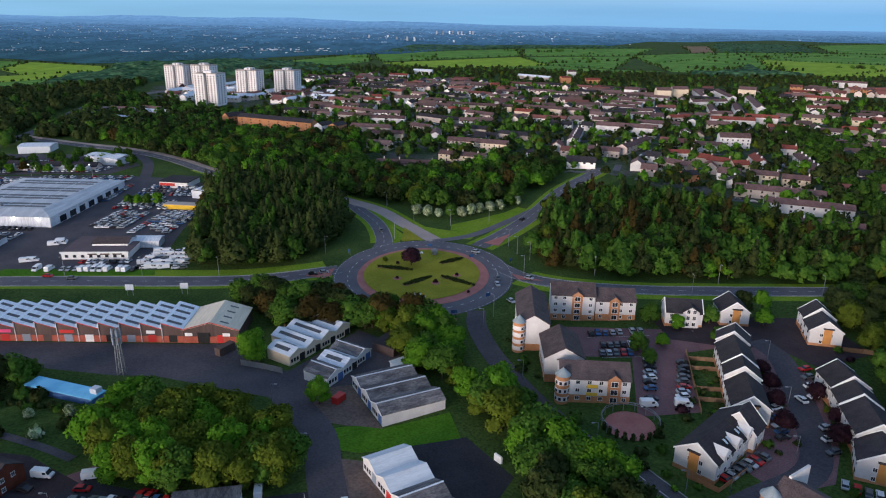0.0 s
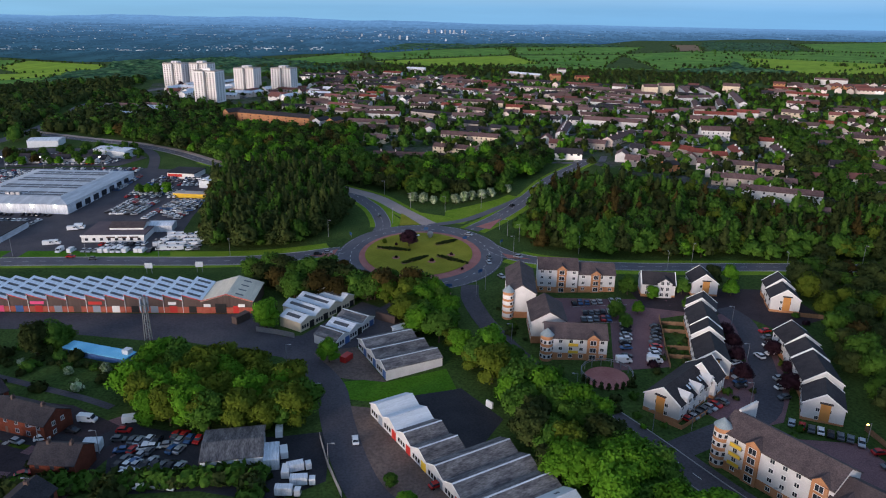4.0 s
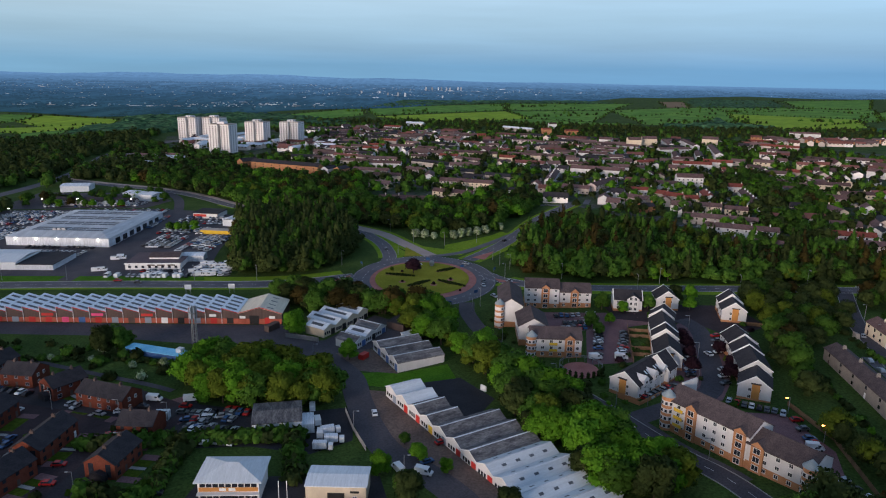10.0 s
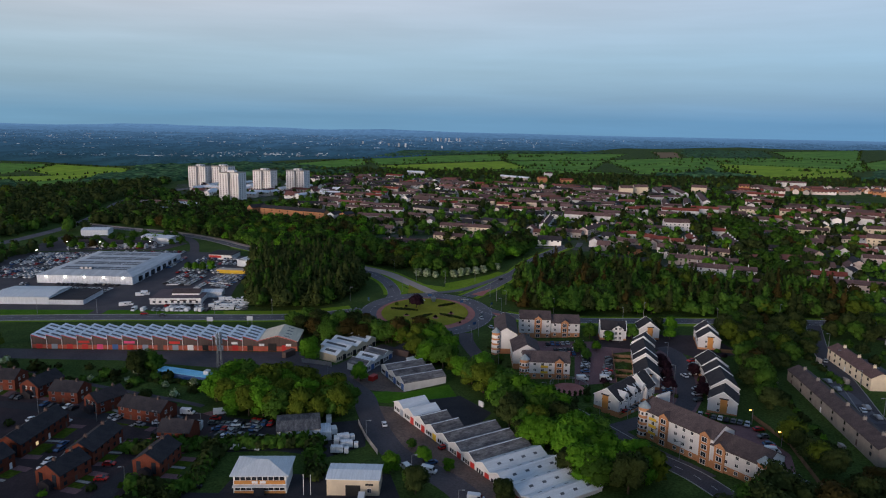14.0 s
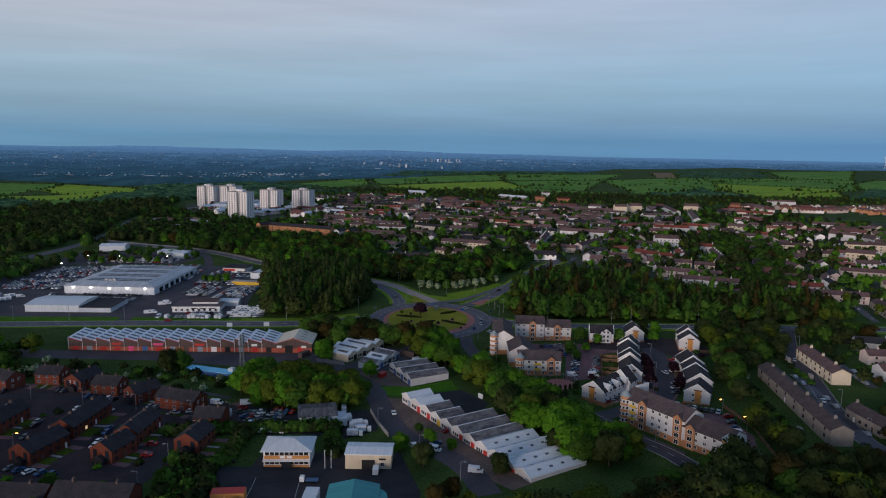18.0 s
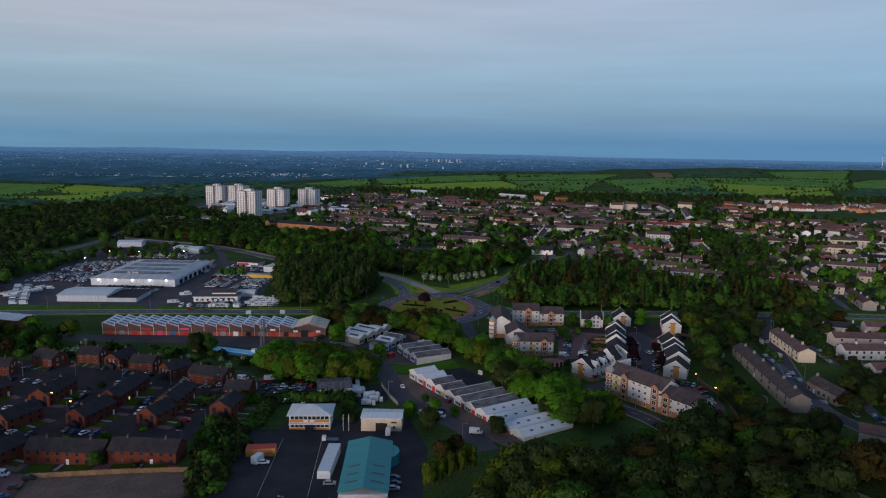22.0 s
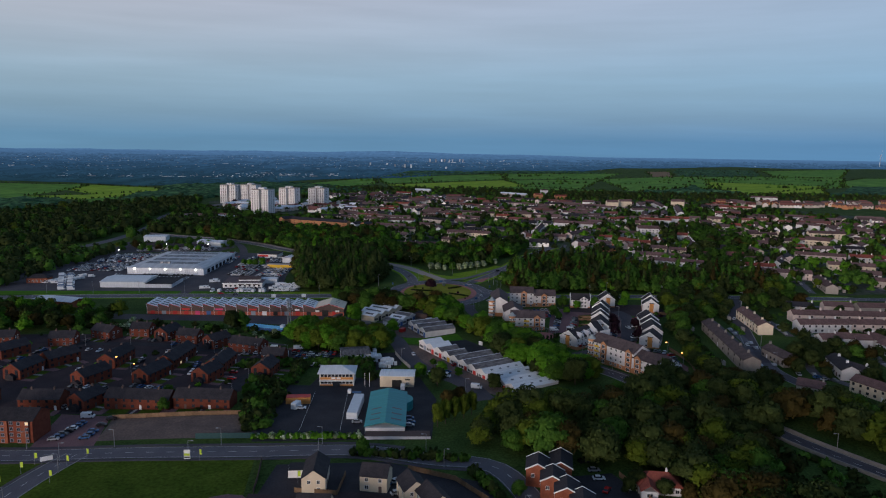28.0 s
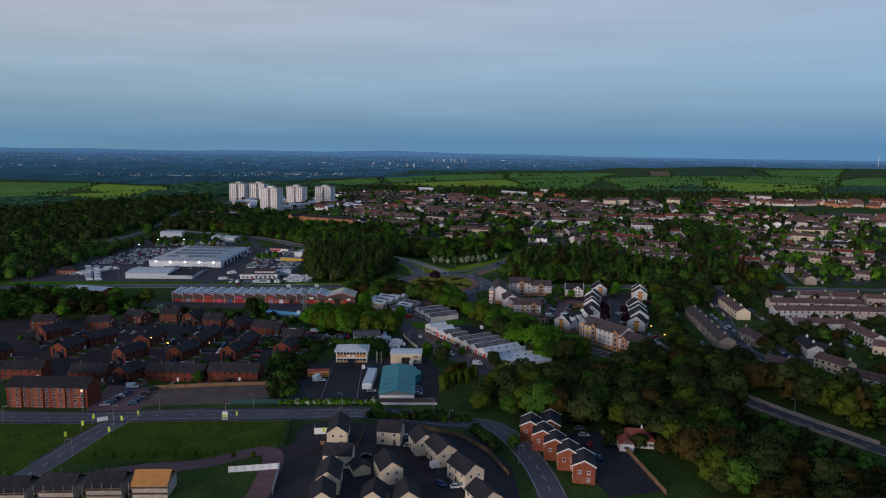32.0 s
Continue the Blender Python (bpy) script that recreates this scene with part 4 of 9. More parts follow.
child("brick_base", boxm("brick_base", GW, 0.3, 4.4, M["brick_works"], GX + GW / 2, -0.1, -2), saw)
child("roof_slope", prism_y("roof_slope", [(GX - 0.3, 4.75), (GX + GW / 2, 7.7), (GX + GW / 2, 7.95), (GX - 0.3, 5.0)], -0.5, DEPTH + 0.3, M["sheet_cream"]), saw)
child("roof_slope", prism_y("roof_slope", [(GX + GW / 2, 7.7), (GX + GW + 0.3, 4.75), (GX + GW + 0.3, 5.0), (GX + GW / 2, 7.95)], -0.5, DEPTH + 0.3, M["sheet_cream"]), saw)
for sx, sz, fx in ((GX - 0.2, 4.9, GX + GW / 2), (GX + GW + 0.2, 4.9, GX + GW / 2)):
    p_ = sorted([(sx, sz), (fx, 7.8)])
    child("fascia", prism_y("fascia", [p_[0], p_[1], (p_[1][0], p_[1][1] + 0.3), (p_[0][0], p_[0][1] + 0.3)], -0.56, -0.5, M["red"]), saw)
for k in range(4):
    child("rooflight", raw("rooflight", [(GX + 12.5, -0.5, 7.05), (GX + 15.5, -0.5, 6.2), (GX + 15.5, 0.5, 6.2), (GX + 12.5, 0.5, 7.05)], [(0, 1, 2, 3)], M["skylight"]), saw, (0, 2.5 + 4.6 * k, 0.12))
child("roller_door", boxm("roller_door", 4.2, 0.2, 3.9, M["dark"]), saw, (GX + 7.2, -0.2, 0))
child("roller_door", boxm("roller_door", 2.2, 0.2, 3.0, M["red"]), saw, (GX + 13, -0.2, 0))
for sx in (2.0, 15.2):
    child("sign", boxm("sign", 2.6, 0.1, 1.2, M["white"]), saw, (GX + sx, -0.3, 2.6))


# ---------------------------------------------------------------- multi-bay sheds
def shed_row(name, x, y, rz, bays, label, category, group="", doors=("dark",), lights=True, zoff=0.0, small=99):
    """bays: width, depth, set-back, eave, ridge, roof material, wall material; gables look to the thing's -y."""
    ob = thing(name, x, y, rz, label, category, group)
    if zoff:
        ob.location.z += zoff
    x0 = 0.0
    for i, (w, d, back, he, hr, rm, wm) in enumerate(bays):
        cx = x0 + w / 2
        child("wall", prism_y("wall", [(x0, -2), (x0 + w, -2), (x0 + w, he), (cx, hr), (x0, he)], back, back + d, M[wm]), ob)
        rf = child("roof", prism_y("roof", [(x0 - 0.12, he - 0.05), (cx, hr), (x0 + w + 0.12, he - 0.05), (x0 + w + 0.12, he + 0.2), (cx, hr + 0.22), (x0 - 0.12, he + 0.2)], back - 0.3, back + d + 0.2, M[rm]), ob)
        child("ridge_cap", prism_y("ridge_cap", [(cx - 0.3, hr + 0.16), (cx, hr + 0.3), (cx + 0.3, hr + 0.16)], back - 0.32, back + d + 0.22, M["sheet"]), rf)
        child("verge", prism_y("verge", [(x0 - 0.1, he), (cx, hr + 0.02), (x0 + w + 0.1, he), (x0 + w + 0.1, he + 0.26), (cx, hr + 0.3), (x0 - 0.1, he + 0.26)], back - 0.42, back - 0.3, M["white"]), ob)
        if lights:
            sl = (hr - he) / (w / 2)
            for sgn in (-1, 1):
                xa, xb = cx + sgn * w * 0.14, cx + sgn * w * 0.34
                za_, zb_ = hr - sl * w * 0.14 + 0.24, hr - sl * w * 0.34 + 0.24
                child("rooflight", raw("rooflight", [(xa, back + 2, za_), (xb, back + 2, zb_), (xb, back + d - 2, zb_), (xa, back + d - 2, za_)], [(0, 1, 2, 3)], M["skylight"]), rf)
        if i >= small:
            sl = (hr - he) / (w / 2)
            for sgn in (-1, 1):
                for k in range(4):
                    xa, xb, yy = cx + sgn * w * 0.2, cx + sgn * w * 0.3, back + d * (0.18 + 0.21 * k)
                    za_, zb_ = hr - sl * w * 0.2 + 0.25, hr - sl * w * 0.3 + 0.25
                    child("rooflight", raw("rooflight", [(xa, yy, za_), (xb, yy, zb_), (xb, yy + 1.5, zb_), (xa, yy + 1.5, za_)], [(0, 1, 2, 3)], M["rooflight_grey"]), rf)
        dm = doors[i % len(doors)]
        if dm:
            child("roller_door", cached(("srd", dm), lambda: boxm("roller_door", 2.4, 0.14, 2.8, M[dm], bevel=0.03)), ob, (x0 + w * 0.78, back - 0.03, 0))
        for k in range(3):
            window(ob, x0 + w * (0.14 + 0.17 * k), back - 0.02, 1.0, 0, 0.9, 1.3, plain=True)
        x0 += w
    return ob


shed_row("workshop", -41.6, -85.4, 56.1, [(7.5, 10.5, 0, 3.6, 5.2, "sheet_white", "render_cream")] + [(7.5, 16.5, 0, 3.8 + 0.3 * k, 5.5 + 0.3 * k, "sheet_white", "render_cream") for k in range(3)],
         "cream workshops with pale ridged roofs and dark rooflights", "workshop")
shed_row("workshop", -26.9, -99.1, 57.8, [(7.8, 10.0, 0, 3.2, 4.9, "asbestos", "render_white"), (7.8, 10.5, 0.6, 3.4, 5.1, "sheet", "render_white"), (7.8, 11.5, 1.2, 3.4, 5.1, "asbestos", "render_white")],
         "white-walled workshops with weathered grey ridged roofs", "workshop", doors=("blue_door", "dark"))
shed_row("workshop", -19.4, -97.9, -63.1, [(8.3, 18.5, 0, 3.6, 5.2, "asbestos", "render_white"), (8.3, 19.2, 0, 3.6, 5.2, "asbestos", "render_white"), (8.3, 20.0, 0, 3.6, 5.2, "asbestos", "render_white")],
         "white and blue workshop units under mossy grey roofs", "workshop", doors=("blue_door",), lights=False)
UNIT_ROOFS = ["sheet_white", "sheet_white", "asbestos", "asbestos", "asbestos", "asbestos", "asbestos", "sheet_white", "sheet_white", "sheet_white", "sheet_white"]
shed_row("unit_row", -11.4, -139.6, -59.2, [(8.18, 11.5 if i < 4 else 22.5 + 0.4 * (i - 4), 0, 3.7, 5.5, rm, "render_white") for i, rm in enumerate(UNIT_ROOFS)],
         "row of small white industrial units with red doors and ridged roofs", "industrial unit", doors=("grey_door", "red", "red", "yellow", "grey_door", "red", "red", "red", "red", "red", "grey_door"), lights=False, small=7)
link = thing("store_shed", 0.5, -83, 38, "low grey lean-to store beside the workshops", "shed")
child("wall", boxm("wall", 19, 4.5, 4.2, M["sheet"], 0, 0, -2), link)
child("roof", boxm("roof", 19.6, 5.1, 0.25, M["sheet_white"], 0, 0, 2.2), link)
link2 = thing("flat_roof_store", -8.5, -72.5, 57, "low dark flat-roofed store", "shed")
child("wall", boxm("wall", 11, 9, 5.0, M["brick_dark"], 0, 0, -2), link2)
child("roof", boxm("roof", 11.4, 9.4, 0.3, M["asphalt_new"], 0, 0, 3.0), link2)

# ---------------------------------------------------------------- flats


def flats(x, y, rz, length, w, he, hr, storeys, label, bays=(), turrets=(), step=None, gable_ends=True, group="", sides=(-1,), windows=True, balconies=()):
    """A block of flats: orange brick ground floor, white render above, dark hipped or gabled roof; bays: places of projecting brick bays on the front."""
    ob = thing("apartment_building", x, y, rz, label, "flats", group)
    a, b = -length / 2, length / 2
    child("brick_base", boxm("brick_base", length + 0.1, w + 0.1, 4.4, M["brick_orange"], 0, 0, -2), ob)
    child("wall", prism("wall", [(-w / 2, 2.4), (w / 2, 2.4), (w / 2, he), (0, hr - 0.05), (-w / 2, he)], a, b, M["render_white"]), ob)
    child("roof", gable_roof("roof", a - 0.3, b + 0.3, w, he, hr, M["tile_flats"], 0.5, 0.25), ob)
    sh = he / storeys
    for sd in sides:
        yy = sd * (w / 2 + 0.06)
        if windows:
            n = max(3, int(length / 3.2))
            for s in range(storeys):
                for i in range(n):
                    wx = a + length * (i + 0.5) / n
                    if any(abs(wx - bx) < 2.2 for bx in bays) or any(abs(wx - tx) < 2.4 for tx, _ in turrets):
                        continue
                    window(ob, wx, yy, 0.8 + s * sh, 0, 1.2, 1.2)
    for bx in bays:
        by = -w / 2 - 0.5
        child("bay", prism_y("bay", [(bx - 1.9, -2), (bx + 1.9, -2), (bx + 1.9, he + 0.2), (bx, he + 1.7), (bx - 1.9, he + 0.2)], by, -w / 2 + 2.0, M["brick_orange"]), ob)
        child("bay_roof", prism_y("bay_roof", [(bx - 2.2, he), (bx, he + 1.75), (bx + 2.2, he), (bx + 2.2, he + 0.2), (bx, he + 1.95), (bx - 2.2, he + 0.2)], by - 0.2, -w / 2 + 3.4, M["tile_flats"]), ob)
        for s in range(storeys):
            window(ob, bx, by - 0.03, 0.5 + s * sh, 0, 2.0, 1.7)
    for wx in balconies:
        for s in range(1, storeys):
            bal = child("balcony", cached("balc", lambda: boxm("balcony", 3.2, 1.0, 0.2, M["concrete"])), ob, (wx, -w / 2 - 0.5, s * sh))
            child("railing", cached("brail", lambda: boxm("railing", 3.2, 0.08, 1.0, M["yellow"])), bal, (0, -0.48, 0.2))
    for tx, ty in turrets:
        tb = cached(("turret", round(he, 1)), lambda: turret_mesh(he + 0.9))
        t = child("turret", tb, ob, (tx, ty, 0))
        for s in range(storeys):
            child("window_band", cached("tband", band_mesh), t, (0, 0, 0.65 + s * sh))
            for k in range(4):
                an = radians(-150 + 40 * k)
                child("pane", cached("tpane", lambda: boxm("pane", 0.75, 0.12, 0.95, M["glass"])), t, (math.cos(an) * 2.1, math.sin(an) * 2.1, 0.9 + s * sh), math.degrees(an) + 90)
        child("turret_roof", cached("tcone", cone_mesh), t, (0, 0, he + 0.9))
    return ob


def turret_mesh(h):
    bm = bmesh.new()
    bmesh.ops.create_cone(bm, cap_ends=True, segments=18, radius1=2.05, radius2=2.05, depth=h + 2, matrix=Matrix.Translation((0, 0, (h - 2) / 2)))
    me = bpy.data.meshes.new("turret")
    bm.to_mesh(me)
    bm.free()
    me.materials.append(M["brick_orange"])
    return me


def band_mesh():
    bm = bmesh.new()
    bmesh.ops.create_cone(bm, cap_ends=True, segments=18, radius1=2.12, radius2=2.12, depth=1.5, matrix=Matrix.Translation((0, 0, 0.75)))
    me = bpy.data.meshes.new("window_band")
    bm.to_mesh(me)
    bm.free()
    me.materials.append(M["render_white"])
    return me


def cone_mesh():
    bm = bmesh.new()
    bmesh.ops.create_cone(bm, cap_ends=True, segments=18, radius1=2.35, radius2=0.05, depth=2.3, matrix=Matrix.Translation((0, 0, 1.15)))
    me = bpy.data.meshes.new("turret_roof")
    bm.to_mesh(me)
    bm.free()
    me.materials.append(M["lead"])
    return me


FL = "white and orange-brick flats, dark roof"
flats(57.5, -46.5, -5, 16, 11.5, 10.0, 13.0, 4, FL + ", brick stair bay", bays=(1.5,), group="flats")
flats(73.0, -47.6, -3, 14.6, 11.5, 7.6, 10.5, 3, FL + ", three storeys", bays=(-0.5,), group="flats")
flats(40.5, -62.5, 86, 27, 10.5, 9.8, 13.0, 4, FL + ", round turret", turrets=((-13.5, 5.0),), group="flats", sides=(1,), bays=())
flats(47.0, -88.5, 88, 17, 12, 8.2, 11.6, 3, FL + ", white gable", group="flats", sides=(1,))
flats(54.2, -103.8, -4, 20.5, 11, 7.8, 10.8, 3, FL + ", turret and gable", bays=(5.5,), turrets=((-9.6, -5.0),), group="flats", balconies=(-1.0,))
flats(92.4, -174.2, -56.1, 29, 11.8, 10.3, 13.6, 4, FL + ", turret and balconies", bays=(-5.0, 11.5), turrets=((-14.2, -5.2),), group="flats", balconies=(-9.2,))
flats(105.4, -193.2, -54.0, 18.5, 11.8, 7.8, 10.9, 3, FL + ", turret at the end", bays=(-6.0,), turrets=((8.6, -5.2),), group="flats")
stack = thing("chimney_wall", 88, -161, -56, "white gable wall above the flats' roof", "wall", z=g(88, -161))
child("wall", boxm("wall", 0.6, 7.5, 14.6, M["render_white"]), stack)

# white estate houses: ridge ends, width, ridge height


def ridge_house(x1, y1, x2, y2, w, hr, style, **kw):
    c, d = ((x1 + x2) / 2, (y1 + y2) / 2), (x2 - x1, y2 - y1)
    return house(c[0], c[1], math.degrees(math.atan2(d[1], d[0])), math.hypot(*d), w, hr, style, **kw)


def gable_panel(ob, length, end, w, hr):
    """The tall timber panel with its small canopy on a gable."""
    x = end * (length / 2 + 0.06)
    child("timber_panel", boxm("timber_panel", 0.12, 2.6, hr - 3.6, M["orange"]), ob, (x, 0.4, 0.9))
    child("canopy", boxm("canopy", 0.9, 3.4, 0.25, M["tile_dark"]), ob, (x + end * 0.3, 0.4, hr - 2.6))


EST = dict(detail=2, verge="white", group="estate houses", he=5.3)
for x1, y1, x2, y2, dz_ in ((106.2, -78.5, 103.4, -85.1, 0.9), (103.0, -85.6, 100.1, -99.5, 0.6), (100.0, -100, 98.0, -107.2, 0.9), (98.0, -107.6, 94.7, -122.0, 0.0)):
    ob_ = ridge_house(x1, y1, x2, y2, 10.2, 9.0, "wd", dz=dz_, name="terraced_house", **EST)
gable_panel(ob_, math.hypot(3.3, 14.4), 1, 10.2, 9.0)
for x1, y1, x2, y2, dz_ in ((127.4, -103, 126.8, -113.4, 0.6), (126.6, -114, 124.8, -122.2, 0.3), (124.6, -122.8, 121.4, -137.0, 0.5), (121.0, -137.6, 116.2, -147.6, -0.4)):
    ob_ = ridge_house(x1, y1, x2, y2, 10.8, 9.0, "wd", dz=dz_, name="terraced_house", **EST)
gable_panel(ob_, math.hypot(4.8, 10), 1, 10.8, 9.0)
ridge_house(142.8, -59.0, 141.3, -66.5, 10.2, 9.3, "wd", dz=0.6, name="terraced_house", **EST)
gable_panel(ridge_house(141.0, -67.0, 138.8, -76.2, 10.4, 9.0, "wd", name="terraced_house", **EST), 9.5, 1, 10.4, 9.0)
gable_panel(ridge_house(115.3, -49.5, 114.2, -60.2, 10.0, 9.0, "wd", **EST), 10.8, 1, 10.0, 9.0)
hb_ = house(96.4, -55.6, -8, 13, 9.5, 8.8, "wd", **EST)
child("bay", prism_y("bay", [(-0.5, -1.5), (5.0, -1.5), (5.0, 6.2), (2.25, 8.0), (-0.5, 6.2)], -5.8, 0, M["render_white"]), hb_)
child("bay_roof", prism_y("bay_roof", [(-0.9, 5.9), (2.25, 8.0), (5.4, 5.9), (5.4, 6.1), (2.25, 8.2), (-0.9, 6.1)], -6.0, -0.5, M["tile_dark"]), hb_)
for s_ in range(3):
    for wx_ in (1.2, 3.3):
        window(hb_, wx_, -5.83, 0.7 + 2.4 * s_, 0, 1.2, 1.5)
mh_ = house(81.2, -134.0, 45, 26, 11, 9.0, "wd", name="terraced_house", **EST)
gable_panel(mh_, 26, -1, 11, 9.0)
for wx_ in (-8, -1, 6):
    child("dormer", prism_y("dormer", [(wx_ - 1.8, 4.5), (wx_ + 1.8, 4.5), (wx_ + 1.8, 6.6), (wx_, 8.0), (wx_ - 1.8, 6.6)], -6.0, -1.0, M["render_white"]), mh_)
    window(mh_, wx_, -6.03, 4.9, 0, 1.6, 1.3)
for wx_ in (-4.5, -2.9, 2.2, 3.8):
    child("rooflight", raw("rooflight", [(wx_ - 0.4, -4.2, 7.05), (wx_ + 0.4, -4.2, 7.05), (wx_ + 0.4, -2.8, 7.82), (wx_ - 0.4, -2.8, 7.82)], [(0, 1, 2, 3)], M["sheet_white"]), mh_)
ridge_house(92.0, -125.5, 87.0, -131.0, 10, 10.2, "wd", name="terraced_house", **EST)

# ---------------------------------------------------------------- brick estate
BRICK = (
    (-211, -139, 8, 12), (-194, -124, -24, 13), (-176, -117, -3, 10), (-159, -122, 72, 12), (-144, -129, -8, 11), (-126, -137, 55, 11), (-106, -146, -19, 18),
    (-196, -172, 57, 15), (-168, -170, 85, 19), (-138, -167, 84, 25), (-112, -176, 84, 17), (-87, -166, -4, 10), (-87, -186, 81, 12))
BRICK_2 = (
    (-167, -199, 66, 14), (-140, -194, 73, 16), (-113, -195, 72, 11), (-154, -230, 70, 11), (-130, -231, -5, 27), (-102, -232, -4, 23),
    (-172, -231, 1, 16), (-204, -190, 80, 15), (-228, -160, 60, 14), (-236, -205, 75, 16), (-205, -228, 0, 18), (-244, -140, 10, 12))
for i, (x, y, rz, ln) in enumerate(BRICK + BRICK_2):
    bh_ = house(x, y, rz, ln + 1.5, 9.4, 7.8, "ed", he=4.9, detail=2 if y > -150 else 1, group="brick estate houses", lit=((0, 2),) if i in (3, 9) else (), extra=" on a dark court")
    if abs(rz) > 50:
        ex_ = -(ln + 1.5) / 2 - 0.04
        for wy_ in (-2.6, 2.6):
            child("tall_window", cached("tallw", lambda: boxm("tall_window", 0.12, 1.5, 3.9, M["glass"])), bh_, (ex_, wy_, 0.9))
        child("porch", cached("brporch", lambda: prism("porch", [(-2.2, 0), (2.2, 0), (2.2, 2.2), (0, 3.2), (-2.2, 2.2)], -1.8, 0, M["tile_dark"])), bh_, (ex_, 0, 0))
    for k in (-1, 1):
        chimney(bh_, k * ln * 0.3, 0, 7.2, "brick_dark")
bf = thing("apartment_building", -173, -262.5, -1, "four-storey red brick flats with a dark roof", "flats")
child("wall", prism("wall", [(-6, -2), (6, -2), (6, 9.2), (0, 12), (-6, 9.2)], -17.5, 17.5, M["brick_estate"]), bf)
child("roof", gable_roof("roof", -18, 18, 12, 9.2, 12, M["tile_dark"], 0.5), bf)
for bx_ in (-13, -3.5, 6, 14):
    child("bay", boxm("bay", 4.2, 0.7, 11.0, M["brick"], bx_, -6.2, -2), bf)
for s_ in range(4):
    for i in range(11):
        window(bf, -15.6 + 3.12 * i, -6.58 if any(abs(-15.6 + 3.12 * i - b_) < 2.1 for b_ in (-13, -3.5, 6, 14)) else -6.06, 0.6 + 2.3 * s_, 0, 1.2, 1.25, lit=(s_, i) == (3, 10), frame="grey_door")

# ---------------------------------------------------------------- new houses and red houses
NEW = ((-42, -306, 93, 14, 8.0), (-22, -308, -10, 9, 8.0), (-39, -327, -3, 10, 7.6), (-40, -343, 92, 12, 8.0), (-31, -333, 112, 6.5, 4.2), (-21, -337, 107, 11, 8.0),
       (-24, -357, 88, 9, 8.0), (-14, -357, 99, 9, 8.0), (-40, -357, 96, 10, 8.0), (-10, -316, 109, 9, 8.0), (-3, -324, 115, 11, 8.0), (5, -339, 121, 11, 8.0), (10, -357, 117, 10, 8.0))
for i, (x, y, rz, ln, hr) in enumerate(NEW):
    house(x, y, rz, ln, 7.6 if hr > 5 else 6.0, hr, "cd", detail=2 if hr > 5 else 0, group="new cream houses", name="house" if hr > 5 else "garage", category="house" if hr > 5 else "garage", he=hr - 2.7 if hr > 5 else 2.4)
for x, y, rz, ln in ((31.5, -304, 80, 9), (39.5, -301.5, 80, 11), (35, -312.5, 80, 8.5), (38.2, -320, 80, 8.5), (41.6, -327.6, 80, 8.5), (45.4, -336, 80, 10)):
    ob_ = house(x, y, rz, ln, 7.4, 8.0, "bd", detail=2, verge="white", group="red houses by the bend")

# ---------------------------------------------------------------- town terraces: place, turn, length, width, ridge height, colours
TOWN = []
TOWN.append([(168, 322, -20, 52, 10, 10, "wb"), (204, 352, -18, 38, 9, 8.5, "wb"), (284, 383, -12, 40, 9, 9, "wr"), (318, 398, -20, 30, 9, 9, "wr"), (318, 348, -15, 29, 8.5, 7, "cr"), (237, 260, -8, 23, 11, 11.5, "wb"),
     (180, 215, -5, 19, 7.5, 6.5, "wr"), (168, 185, -50, 24, 8.5, 6.5, "gb"), (192, 201, -50, 16, 8.5, 6.5, "gr"), (200, 190, -35, 15, 8.5, 6.5, "gr"), (210, 179, 0, 11, 8.5, 7, "cr"), (215, 152, -22, 17, 8.5, 7.5, "cb")])
TOWN.append([(231, 142, -22, 16, 8.5, 7.5, "cb"), (207, 112, -22, 49, 8.5, 7.5, "gb"), (209, 81, -22, 45, 8.5, 7.5, "wb"), (201, 45, -21, 33, 8.5, 7.5, "wb"), (191, 139, 70, 8, 8.5, 7, "wd"), (167, 154, 17, 11, 8.5, 7, "od"),
     (157, 252, 54, 50, 8.5, 7.5, "pb"), (129, 230, -25, 24, 8.5, 7, "gb"), (259, 183, 77, 55, 8.5, 7.5, "wb"), (227, 189, 78, 28, 8.5, 7.5, "wr"), (269, 236, -18, 12, 8.5, 7, "wr")])
TOWN.append([(289, 294, 9, 12, 8.5, 8, "wd"), (375, 333, -30, 23, 8.5, 7, "gr"), (360, 271, 4, 14, 8.5, 8, "wb"), (201, 488, -25, 36, 8.5, 8, "wb"), (216, 518, -30, 36, 8.5, 8, "wb"), (235, 545, -30, 40, 8.5, 8, "wb"),
     (268, 584, -30, 33, 8.5, 8, "wb"), (284, 609, -1, 18, 12, 15, "cb"), (309, 623, -2, 20, 12, 15, "cb"), (254, 645, -22, 18, 11, 12, "wb"), (397, 626, -24, 21, 12, 14, "cb"), (335, 618, 79, 70, 8.5, 9, "wb")])
TOWN.append([(362, 609, 83, 80, 8.5, 9, "wb"), (360, 514, 74, 110, 9, 9, "wb"), (271, 528, -1, 12, 8.5, 8, "wb"), (316, 537, 15, 46, 8.5, 8, "wb"), (297, 471, 74, 52, 8.5, 8, "wb"), (326, 476, 72, 60, 8.5, 8, "wb"),
     (291, 432, -1, 23, 8.5, 8, "gb"), (239, 402, 15, 22, 8.5, 8, "gr"), (163, 383, -9, 25, 8.5, 7, "pb"), (606, 768, -20, 45, 8.5, 10, "wb"), (481, 645, -20, 38, 8.5, 8, "pr"), (465, 561, -30, 47, 8.5, 8, "pr")])
